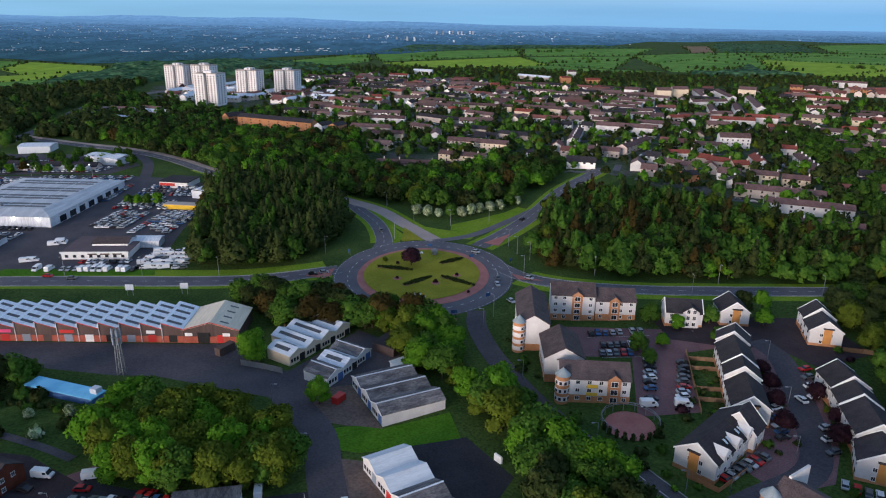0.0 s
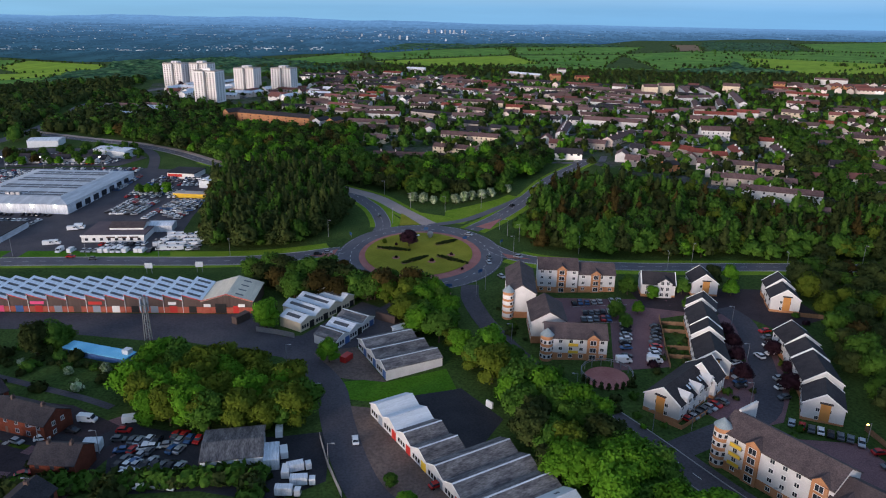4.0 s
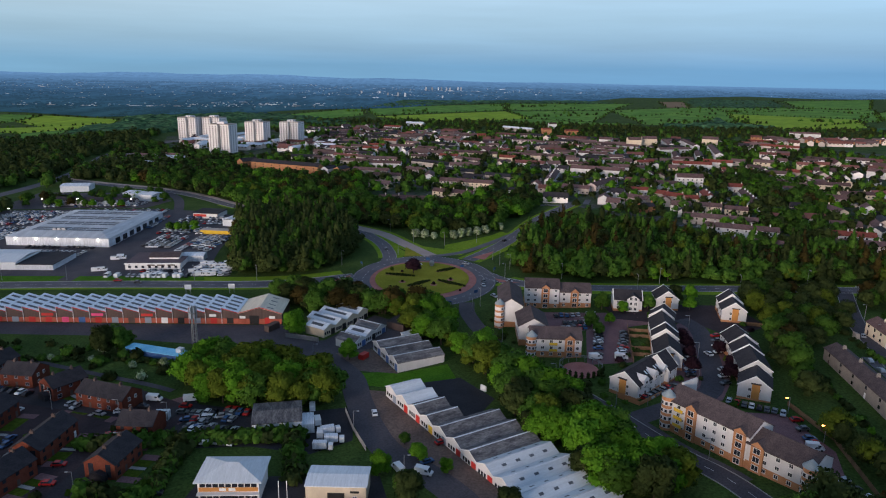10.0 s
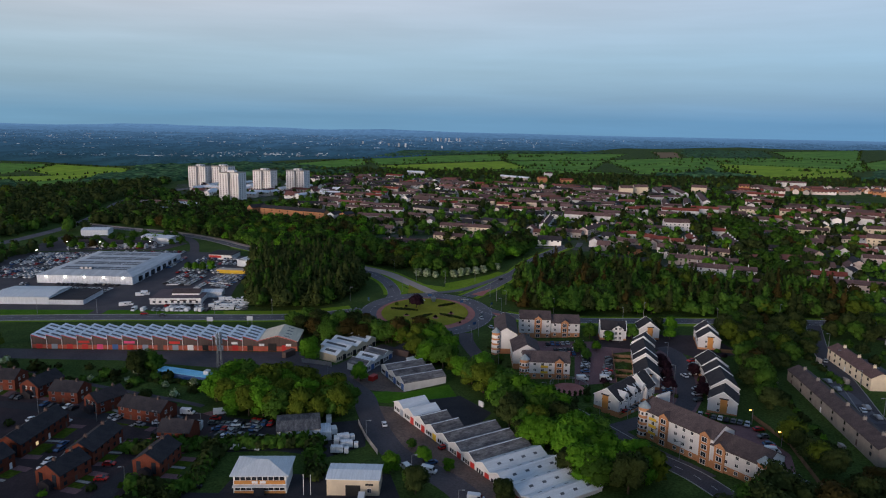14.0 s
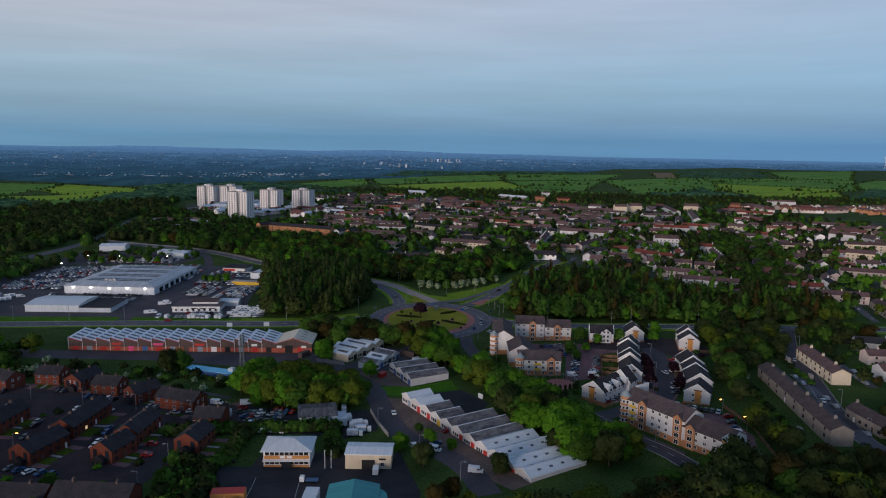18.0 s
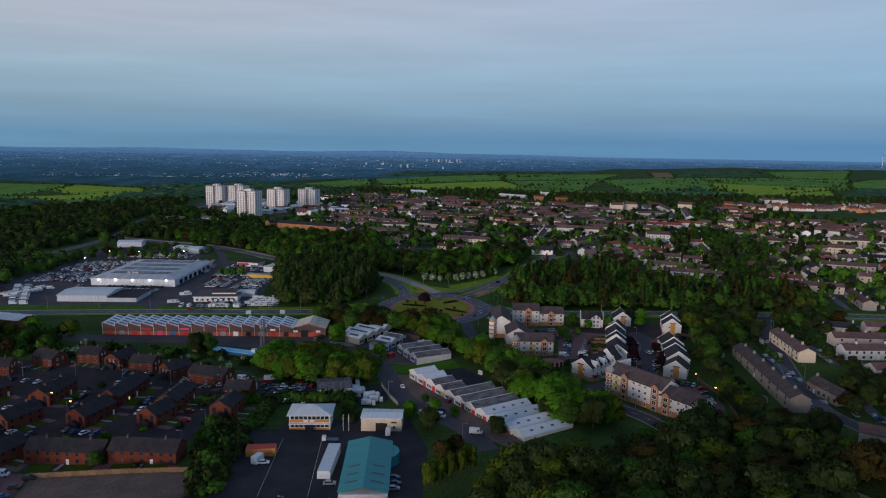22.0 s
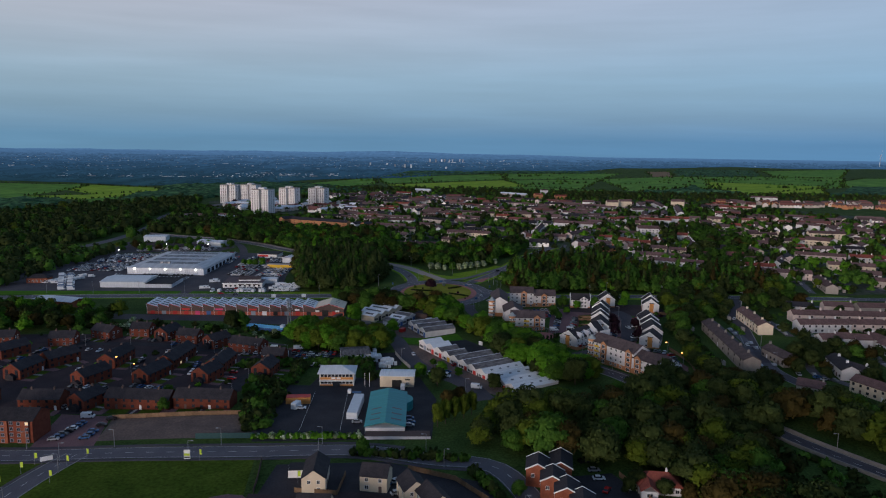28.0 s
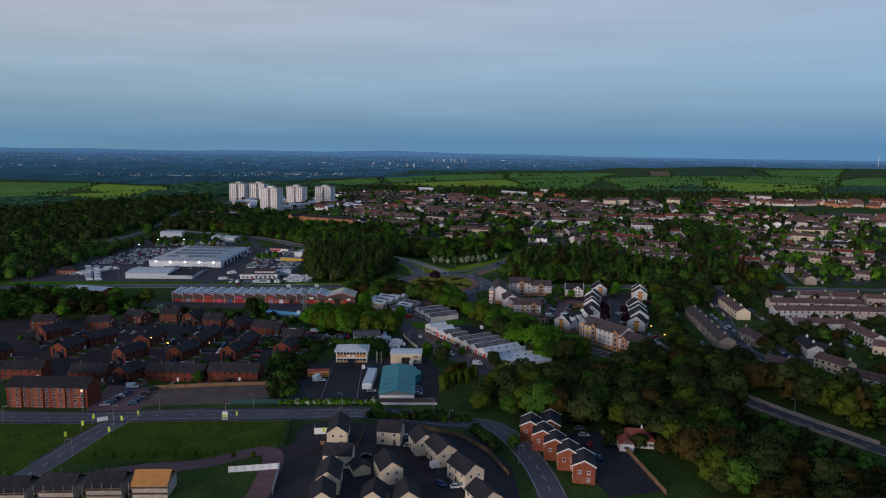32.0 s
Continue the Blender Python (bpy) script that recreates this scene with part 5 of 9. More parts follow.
TOWN.append([(2, 314, 88, 26, 9, 9, "wb"), (22, 274, -12, 20, 9, 10, "gb"), (44, 260, -18, 32, 9, 10.5, "cb"), (23, 227, -22, 36, 8.5, 7.5, "cb"), (-28, 200, -8, 22, 8.5, 7, "pb"), (-8, 197, -4, 19, 8.5, 7, "gb"),
     (10, 193, -18, 18, 8.5, 7, "wb"), (-42, 318, -7, 32, 8.5, 7.5, "cb"), (-48, 407, -9, 38, 8.5, 7.5, "wb"), (-58, 355, -14, 38, 8.5, 7, "gb"), (-12, 357, -35, 23, 8.5, 7, "pb"), (25, 472, -18, 23, 8.5, 7, "wr")])
TOWN.append([(58, 492, -15, 53, 8.5, 8, "cb"), (46, 433, -40, 34, 8.5, 7, "pb"), (95, 449, -18, 24, 8.5, 7, "cr"), (113, 472, -22, 37, 8.5, 8, "cb"), (149, 449, -22, 45, 8.5, 8, "pb"), (118, 290, 75, 60, 8.5, 7.5, "wb"),
     (4, 408, -35, 50, 8.5, 7, "gd"), (34, 344, -30, 33, 8.5, 7, "gd"), (70, 302, -28, 31, 8.5, 7, "gd"), (-82, 434, -14, 35, 8.5, 7, "gb"), (-69, 580, -9, 21, 8.5, 8, "wr"), (-74, 549, -20, 23, 8.5, 8, "wr")])
TOWN.append([(-55, 628, -20, 23, 8.5, 8, "gr"), (-62, 843, -20, 31, 8.5, 9, "wr"), (-27, 933, -16, 33, 8.5, 9, "ww"), (-77, 468, -30, 23, 8.5, 7, "gb"), (-111, 611, -18, 30, 8.5, 8, "gd"), (80, 720, 11, 13, 8.5, 8, "or"),
     (153, 862, -40, 60, 8.5, 8, "gw"), (194, 811, 20, 16, 8.5, 11, "or"), (222, 918, 8, 14, 8.5, 12, "wb"), (238, 820, 6, 22, 8.5, 8, "or"), (20, 598, -30, 39, 8.5, 7, "gd"), (27, 556, -30, 25, 8.5, 7, "wd")])
TOWN.append([(191, -111, 84, 40, 8.5, 7.5, "cb"), (157.5, -154.5, 84.3, 75, 8.5, 7.5, "hf"), (176, -175, 97, 20, 8.5, 6.5, "hf"), (239, -72, -16, 16, 8.5, 7, "wd"), (265, -70, -10, 18, 8.5, 7, "pb"), (287, -72, -2, 20, 8.5, 7, "gb"),
     (305, -78, -12, 13, 8.5, 7, "pb"), (251, -98, -3, 61, 8.5, 7.5, "pb"), (227, -121, 2, 31, 8.5, 7.5, "wb"), (265, -119, -4, 42, 8.5, 7.5, "pb"), (214, -150, 4, 10, 8.5, 7, "wb"), (224, -148, -8, 9, 8.5, 7, "wb")])
TOWN.append([(233, -150, -3, 9, 8.5, 7, "wb"), (243, -150, 100, 11, 8.5, 7, "wb"), (241, -172, 90, 28, 8.5, 7.5, "wb"), (238, -194, -33, 10, 8.5, 7, "cb"), (198, -193, 79, 22, 8.5, 7, "wd"), (272, 68, -15, 33, 8.5, 7.5, "wr"),
     (277, 43, -17, 56, 8.5, 7.5, "pb"), (299, 80, 42, 11, 8.5, 8, "wd"), (394, 193, -30, 23, 11, 12, "cb"), (362, 256, -15, 36, 8.5, 8, "cb"), (360, 209, -3, 28, 8.5, 8, "cb"), (363, 178, -5, 17, 8.5, 7, "wr")])
TOWN.append([(431, 244, -9, 38, 9, 11, "cb"), (357, 120, -20, 42, 8.5, 8, "pb"), (396, 105, -18, 36, 8.5, 8, "wr"), (353, 64, -20, 36, 9, 9, "cb"), (393, 83, -30, 12, 8.5, 7, "wb"), (383, 46, -30, 16, 8.5, 7, "wb"),
     (306, 143, 92, 20, 8.5, 8, "cb"), (409, 163, -14, 27, 8.5, 7.5, "wd"), (461, 221, -18, 22, 8.5, 7.5, "cb"), (450, 317, -40, 26, 8.5, 9, "wb"), (298, 4, 75, 40, 8.5, 7, "gb"), (346, 7, -40, 14, 8.5, 7, "gb")])
TOWN.append([(195, -223, -65, 17, 8.5, 7.5, "yb"), (198, -246, -45, 16, 8.5, 7.5, "wb"), (201, -198, -63, 13, 8.5, 7, "wd"), (167, -222, -35, 11, 8.5, 7, "gb")])
for block in TOWN:
    for x, y, rz, ln, w, hr, st in block:
        house(x, y, rz, ln, w, hr, st, name="terraced_house" if ln > 14 else "house", category="terrace" if ln > 14 else "house", group="town houses", detail=1 if y < 300 else 0)
TOWN_SPOTS = [(x, y, ln) for block in TOWN for x, y, rz, ln, w, hr, st in block]


def far_houses(name, spots, turns, lengths, walls, roofs, label, seed):
    """Far terraces, joined by colour: walls and gabled roofs."""
    r = random.Random(seed)
    sets = {}
    for x, y in spots:
        if any(math.hypot(x - a, y - b) < 12 + c * 0.42 for a, b, c in TOWN_SPOTS):
            continue
        ln, w, he, hr = r.choice(lengths) / 2, 4.3, r.uniform(4.6, 5.4), r.uniform(7.0, 8.0)
        t = radians(r.choice(turns) + r.uniform(-4, 4))
        c_, s_ = math.cos(t), math.sin(t)
        z = g(x, y)

        def put(pts, f, key):
            vs, fs = sets.setdefault(key, ([], []))
            n = len(vs)
            vs.extend((x + px * c_ - py * s_, y + px * s_ + py * c_, z + pz) for px, py, pz in pts)
            fs.extend(tuple(n + i for i in q) for q in f)
        put([(-ln, -w, -1), (ln, -w, -1), (ln, w, -1), (-ln, w, -1), (-ln, -w, he), (ln, -w, he), (ln, w, he), (-ln, w, he), (-ln, 0, hr), (ln, 0, hr)],
            [(0, 1, 5, 4), (1, 2, 6, 5), (2, 3, 7, 6), (3, 0, 4, 7), (5, 6, 9), (7, 4, 8)], r.choice(walls))
        o = 0.4
        put([(-ln - o, -w - o, he - 0.2), (ln + o, -w - o, he - 0.2), (ln + o, 0, hr + 0.1), (-ln - o, 0, hr + 0.1), (-ln - o, w + o, he - 0.2), (ln + o, w + o, he - 0.2)],
            [(0, 1, 2, 3), (3, 2, 5, 4)], r.choice(roofs))
        k = int(ln / 2.4)
        put([p for i in range(k) for p in ((-ln + (i + 0.3) * 2 * ln / k, -w - 0.05, 3.4), (-ln + (i + 0.65) * 2 * ln / k, -w - 0.05, 3.4), (-ln + (i + 0.65) * 2 * ln / k, -w - 0.05, 4.6), (-ln + (i + 0.3) * 2 * ln / k, -w - 0.05, 4.6))],
            [(4 * i, 4 * i + 1, 4 * i + 2, 4 * i + 3) for i in range(k)], "glass")
        OCC.append((x, y, t, ln, w))
    for key, (vs, fs) in sets.items():
        tagged(new(name, raw(name, vs, fs, M[key])), label, "distant houses", kind="stuff")


FAR_TOWN = [(-160, 470), (-120, 420), (-75, 400), (-60, 340), (60, 345), (250, 420), (420, 430), (480, 560), (440, 700), (240, 720), (60, 800), (-120, 900), (-250, 830), (-160, 690), (-160, 560)]
far_houses("far_terraces", scatter(FAR_TOWN, 27, 0.7, 31), (-24, -16, -10, 4, 70), (14, 20, 26, 32), ("far_wall", "far_white", "far_white"), ("far_roof", "far_roof", "far_roof", "tile_dark", "far_roof_red"), "far terraces with pale walls and brown roofs", 41)
EAST_TOWN = [(505, 742), (690, 725), (1000, 700), (960, 620), (760, 618), (485, 650)]
far_houses("east_terraces", scatter(EAST_TOWN, 22, 0.85, 32), (-24, -16, 60), (12, 16, 22), ("far_wall", "far_white", "brick_orange"), ("far_roof_red", "far_roof"), "far reddish terraces on the rise", 42)
NEAR_TOWN = [(70, 225), (150, 150), (270, 70), (320, 30), (440, 40), (520, 290), (440, 425), (250, 415), (60, 340), (-70, 335), (-40, 245), (20, 215)]
far_houses("mid_terraces", scatter(NEAR_TOWN, 25, 0.62, 34), (-24, -18, -10, 70, 76), (10, 14, 20), ("render_cream", "far_white", "render_pink", "render_white"), ("tile_brown", "far_roof", "far_roof", "far_roof_red", "tile_dark"), "pale harled houses packed between the terraces", 44)
COURT_TOWN = [(-345, 560), (-290, 560), (-225, 570), (-130, 520), (-95, 660), (-200, 720), (-390, 740), (-330, 560)]
far_houses("tower_courts", scatter(COURT_TOWN, 27, 0.62, 36), (-20, -12, 70), (14, 20, 30), ("far_wall", "far_white", "far_white"), ("far_roof_red", "sheet", "sheet"), "low pale houses round the tower blocks", 45)
far_houses("west_lowrise", scatter([(-360, 395), (-265, 385), (-262, 455), (-340, 490)], 26, 0.7, 37), (-20, 70), (16, 24, 30), ("far_wall", "far_white"), ("sheet", "far_roof", "asbestos"), "low flat-looking halls beside the bypass", 46)
RIGHT_TOWN = [(420, 300), (640, 330), (640, 440), (440, 425)]
far_houses("right_terraces", scatter(RIGHT_TOWN, 29, 0.8, 33), (-24, -12, 70), (16, 22, 28), ("far_wall", "far_white", "render_cream"), ("far_roof", "far_roof", "far_roof_red"), "far pale terraces among trees", 43)


# ---------------------------------------------------------------- tower blocks
def tower(x, y, rz, h=34.5):
    ob = thing("tower_block", x, y, rz, "tall white tower block with rows of small windows", "tower block", "tower blocks")
    child("wing", boxm("wing", 13, 21, h + 3, M["tower"], -6.6, 0, -3), ob)
    child("wing", boxm("wing", 13, 21, h + 3, M["tower"], 6.8, 3.5, -3), ob)
    child("lift_core", boxm("lift_core", 2.0, 18, h + 3, M["render_grey"], 0, 0.5, -3), ob)
    child("plant_room", boxm("plant_room", 10, 9, 3.2, M["tower"], 0, 2, h), ob)
    for cx, cy in ((-6.6, 0), (6.8, 3.5)):
        child("roof_edge", boxm("roof_edge", 13.4, 21.4, 0.8, M["render_grey"], cx, cy, h - 0.1), ob)
        fy = cy - 10.55
        for s in range(13):
            band = child("string_course", cached("trow", lambda: boxm("string_course", 11.6, 0.1, 0.2, M["render_grey"])), ob, (cx, fy, 1.9 + s * 2.55))
            for k in range(3):
                child("window", cached("twin", lambda: boxm("window", 1.5, 0.14, 1.3, M["glass"])), band, (-4 + 4 * k, -0.02, 0.4))
    for s in range(13):
        for k in range(3):
            child("window", cached("twin2", lambda: boxm("window", 0.14, 1.5, 1.3, M["glass"])), ob, (13.35, cy - 6 + 6 * k, 2.3 + s * 2.55))


for x, y, rz in ((-262, 535, -14), (-243, 638, -14), (-196, 645, -14), (-355, 692, -14), (-322, 700, -14)):
    tower(x, y, rz, 36.0 if x == -262 else 31.0)
of_ = house(-150, 378, -24, 84, 10, 11.6, "od", name="apartment_building", category="flats", detail=1, he=8.8)
OCC.append((-152, 356, radians(-24), 48, 20))
house(-197, 402, 50, 20, 10, 12.0, "od", name="apartment_building", category="flats", detail=1, he=9.0)
house(-101, 352, 60, 16, 9, 9.5, "wd", detail=1)
house(-88, 350, 62, 16, 9, 9.5, "od", detail=1)


# ---------------------------------------------------------------- depot, office, dealers and other large sheds
def hip_roof(name, sx, sy, z0, z1, ridge, material, over=0.6):
    a, b = sx / 2 + over, sy / 2 + over
    r = ridge / 2
    return raw(name, [(-a, -b, z0), (a, -b, z0), (a, b, z0), (-a, b, z0), (-r, 0, z1), (r, 0, z1), (-a, -b, z0 - 0.25), (a, -b, z0 - 0.25), (a, b, z0 - 0.25), (-a, b, z0 - 0.25)],
               [(0, 1, 5, 4), (1, 2, 5), (2, 3, 4, 5), (3, 0, 4), (0, 6, 7, 1), (1, 7, 8, 2), (2, 8, 9, 3), (3, 9, 6, 0), (6, 9, 8, 7)], material)


office = thing("office_building", -49.6, -196.8, 1.5, "two-storey office with orange panels and a white hipped roof", "office")
child("wall", boxm("wall", 16.2, 11.4, 8.2, M["white"], 0, 0, -2), office)
child("roof", hip_roof("roof", 16.2, 11.4, 6.3, 8.6, 3.0, M["sheet_white"], 0.9), office)
for z_, m_, h_ in ((0.0, "orange", 0.9), (3.2, "orange", 1.2)):
    child("panel_band", boxm("panel_band", 15.6, 0.15, h_, M[m_], 0, -5.75, z_), office)
for s_ in range(2):
    for i in range(9):
        window(office, -6.8 + 1.7 * i, -5.76, 1.2 + 3.3 * s_, 0, 1.45, 1.3, plain=True)
child("canopy", boxm("canopy", 16.4, 1.6, 0.25, M["white"], 0, -6.4, 2.75), office)
child("porch", boxm("porch", 3.2, 1.8, 2.8, M["glass"], 0, -6.4, 0), office)
for sx_ in (-1.5, 1.0):
    child("sign", boxm("sign", 1.8, 0.1, 0.8, M["white"], sx_, -5.9, 3.5), office)
for x_ in (-36.0, -33.8):
    fp = thing("flagpole", x_, -203, 0, "bare white flagpole on the office lawn", "flagpole", "flagpoles")
    child("pole", boxm("pole", 0.14, 0.14, 6.5, M["white"]), fp)
    child("finial", boxm("finial", 0.25, 0.25, 0.2, M["white"], 0, 0, 6.5), fp)

depot = thing("depot", -20.6, -198.6, -1.5, "plain pale sheet-clad depot with one open door", "warehouse")
child("wall", boxm("wall", 16.2, 9.8, 7.4, M["render_cream"], 0, 0, -2), depot)
child("roof", prism("roof", [(-5.1, 5.35), (0, 6.0), (5.1, 5.35), (5.1, 5.6), (0, 6.25), (-5.1, 5.6)], -8.4, 8.4, M["sheet_white"]), depot)
child("roller_door", boxm("roller_door", 4.6, 0.14, 3.6, M["dark"], 0.0, -4.95, 0), depot)
child("sign", boxm("sign", 2.4, 0.1, 0.6, M["dark"], 5.0, -4.95, 3.6), depot)
window(depot, 5.0, -4.93, 1.2, 0, 1.2, 1.4)

teal_ = thing("showroom", -22.6, -245.6, 1.2, "low hall with a bright teal metal roof", "warehouse")
child("wall", boxm("wall", 15.4, 39, 5.6, M["render_white"], 0, 0, -2), teal_)
for sx_ in (-1, 1):
    p_ = sorted([(0.0, 5.5), (sx_ * 8.1, 3.7)])
    child("roof_slope", prism_y("roof_slope", [p_[0], p_[1], (p_[1][0], p_[1][1] + 0.2), (p_[0][0], p_[0][1] + 0.2)], -18.6, 19.6, M["teal"]), teal_)
    for k in range(3):
        xa_, xb_ = sorted((sx_ * 2.2, sx_ * 6.2))
        za_, zb_ = 5.5 - 0.222 * abs(xa_) + 0.24, 5.5 - 0.222 * abs(xb_) + 0.24
        child("rooflight", raw("rooflight", [(xa_, -0.6, za_), (xb_, -0.6, zb_), (xb_, 0.6, zb_), (xa_, 0.6, za_)], [(0, 1, 2, 3)], M["skylight"]), teal_, (0, -13.5 + 5.6 * k, 0))
bm_ = bmesh.new()
bmesh.ops.create_cone(bm_, cap_ends=True, segments=24, radius1=6.5, radius2=6.5, depth=5.6, matrix=Matrix.Translation((4.2, 12.0, 0.8)))
me_ = bpy.data.meshes.new("round_bay")
bm_.to_mesh(me_)
bm_.free()
me_.materials.append(M["teal"])
child("round_bay", me_, teal_)
child("front_annex", boxm("front_annex", 25, 5.0, 4.4, M["brick_dark"], 5.0, -21.6, -2), teal_)
child("parapet", boxm("parapet", 25.4, 0.5, 3.6, M["render_white"], 5.0, -24.3, -1.4), teal_)

bg_ = thing("bungalow", 70.5, -308.5, -8, "white bungalow with red hipped roofs and a chimney", "house")
child("wall", boxm("wall", 13.5, 8.4, 4.7, M["render_white"], 0, 0, -1.5), bg_)
child("roof", hip_roof("roof", 13.5, 8.4, 3.2, 6.2, 6.0, M["tile_red"], 0.5), bg_)
child("wing", boxm("wing", 5.2, 5.0, 4.4, M["render_white"], -3.8, -5.6, -1.5), bg_)
child("wing_roof", prism_y("wing_roof", [(-6.8, 2.8), (-3.8, 4.9), (-0.8, 2.8), (-0.8, 3.0), (-3.8, 5.15), (-6.8, 3.0)], -8.5, -1.0, M["tile_red"]), bg_)
child("porch", boxm("porch", 3.2, 3.0, 4.0, M["render_white"], -8.0, -1.0, -1.5), bg_)
child("porch_roof", boxm("porch_roof", 3.5, 3.3, 0.2, M["tile_red"], -8.0, -1.0, 2.5), bg_)
chimney(bg_, 2.5, 0.5, 5.4, "render_white")
for wx_ in (0.4, 3.0, 5.4):
    window(bg_, wx_, -4.23, 0.9, 0, 1.3, 1.3)
window(bg_, -3.8, -8.13, 0.9, 0, 1.8, 1.3)
lodge_ = thing("brick_office", -316, 27, 4, "small red brick office with a dark roof", "office")
child("wall", boxm("wall", 16, 9, 6.0, M["brick"], 0, 0, -2), lodge_)
child("roof", hip_roof("roof", 16, 9, 4.0, 6.4, 7.0, M["tile_dark"], 0.5), lodge_)
for k in range(5):
    window(lodge_, -6 + 3 * k, -4.53, 1.0, 0, 1.3, 1.4)

gu = thing("garage_workshop", -45.3, -160.6, 10.6, "old grey workshop with blue doors and a patched roof", "workshop")
child("wall", boxm("wall", 15.2, 14, 6.6, M["sheet"], 0, 0, -2), gu)
child("roof", prism("roof", [(-7.3, 4.5), (0, 5.3), (7.3, 4.5), (7.3, 4.7), (0, 5.55), (-7.3, 4.7)], -7.9, 7.9, M["asbestos"]), gu)
for sx_ in (-5.2, -1.4):
    child("roller_door", boxm("roller_door", 3.2, 0.15, 3.4, M["blue_door"], sx_, -7.05, 0), gu)
child("annex", boxm("annex", 4.0, 8, 5.2, M["sheet"], 9.6, -3.0, -2), gu)

cab = thing("site_cabin", -106.2, -104.0, -18, "long low cabin with a bright blue roof", "cabin")
child("wall", boxm("wall", 25.4, 5.2, 4.2, M["blue_door"], 0, 0, -2), cab)
child("roof", boxm("roof", 26, 5.8, 0.3, M["blue"], 0, 0, 2.2), cab)
child("tank", boxm("tank", 2.4, 2.4, 1.6, M["sheet_white"], 11.0, 1.0, 2.5), cab)

bw = thing("warehouse", -228.5, 104, -2.0, "huge low car-trade warehouse with a pale grey roof", "warehouse")
child("wall", boxm("wall", 65, 84, 7.6, M["sheet"], 0, 0, -2), bw)
a_, b_ = 33.2, 42.6
child("roof", raw("roof", [(-a_, -b_, 5.6), (a_, -b_, 5.6), (a_, b_, 5.6), (-a_, b_, 5.6), (-24, -33, 7.4), (24, -33, 7.4), (24, 33, 7.4), (-24, 33, 7.4)],
                  [(0, 1, 5, 4), (1, 2, 6, 5), (2, 3, 7, 6), (3, 0, 4, 7), (4, 5, 6, 7), (3, 2, 1, 0)], M["roof_grey"]), bw)
for r_ in range(4):
    for k in range(4):
        for q_ in (-2.6, 2.6):
            child("rooflight", cached("bwl", lambda: boxm("rooflight", 10.6, 2.6, 0.3, M["rooflight_grey"])), bw, (-17.4 + 11.6 * k, -26 + 17 * r_ + q_, 7.3))
for k in range(5):
    fl = child("floodlight", boxm("floodlight", 0.7, 0.4, 0.3, M["lamp_white"], -26 + 13 * k, -42.5, 4.6), bw)
for k in range(7):
    child("shop_window", boxm("shop_window", 0.2, 6.0, 3.4, M["glass"], 32.6, -30 + 10 * k, 0.3), bw)
for k in range(3):
    child("roof_unit", boxm("roof_unit", 2.2, 2.2, 1.6, M["steel"], -8 + 3 * k, -29, 7.3), bw)

w2 = thing("warehouse", -233, 22.5, 1.0, "low pale-roofed shed beside the road", "warehouse")
child("wall", boxm("wall", 34, 27, 6.4, M["sheet_white"], -10, 0, -2), w2)
child("roof", prism("roof", [(-14, 4.3), (0, 5.6), (14, 4.3), (14, 4.5), (0, 5.8), (-14, 4.5)], -27.5, 7.5, M["sheet_white"]), w2)
child("annex", boxm("annex", 20, 27, 5.0, M["sheet"], 17.2, 0, -2), w2)
child("annex_roof", boxm("annex_roof", 20.4, 27.4, 0.3, M["asphalt_new"], 17.2, 0, 3.0), w2)

b3 = thing("showroom", -153, 25.5, 4.0, "low white showroom with a dark flat roof", "showroom")
child("wall", boxm("wall", 30, 24, 5.2, M["white"], 0, 0, -2), b3)
child("roof", boxm("roof", 30.6, 24.6, 0.35, M["roof_brown"], 0, 0, 3.2), b3)
child("upper_wall", prism("upper_wall", [(-5.4, 3.5), (5.4, 3.5), (5.4, 4.6), (0, 6.2), (-5.4, 4.6)], -4.5, 12.0, M["white"]), b3).location = (0, 2.6, 0)
child("upper_roof", gable_roof("upper_roof", -4.9, 12.4, 10.8, 4.6, 6.2, M["tile_flats"], 0.3), b3).location = (0, 2.6, 0)
child("annex", boxm("annex", 13, 9, 5.4, M["sheet"], 17.5, 8.5, -2), b3)
child("annex_roof", prism("annex_roof", [(-4.8, 3.3), (0, 4.2), (4.8, 3.3), (4.8, 3.5), (0, 4.4), (-4.8, 3.5)], 10.7, 24.3, M["sheet"]), b3).location = (0, 8.5, 0)
child("parapet", boxm("parapet", 30.8, 0.3, 0.8, M["white"], 0, -12.3, 3.0), b3)
for k in range(3):
    child("panel_band", boxm("panel_band", 4.2, 0.12, 0.7, M["brick_dark"], -1.0 + 5.6 * k, -12.1, 2.2), b3)
for k in range(8):
    window(b3, -12.6 + 3.6 * k, -12.05, 0.9, 0, 1.5, 1.3, plain=True)
rd_ = thing("showroom", -163, 155, -8, "small red and white car showroom", "showroom")
child("wall", boxm("wall", 19, 17, 5.6, M["white"], 0, 0, -2), rd_)
child("roof", boxm("roof", 20, 18, 0.5, M["asphalt_new"], 0, 0, 3.6), rd_)
child("fascia", boxm("fascia", 10, 0.3, 1.8, M["red"], -4, -8.7, 1.2), rd_)
yb_ = thing("portable_store", -141.5, 101, -6, "long low yellow store", "store")
child("wall", boxm("wall", 22, 6, 4.6, M["yellow"], 0, 0, -2), yb_)
child("roof", boxm("roof", 22.4, 6.4, 0.25, M["render_grey"], 0, 0, 2.6), yb_)
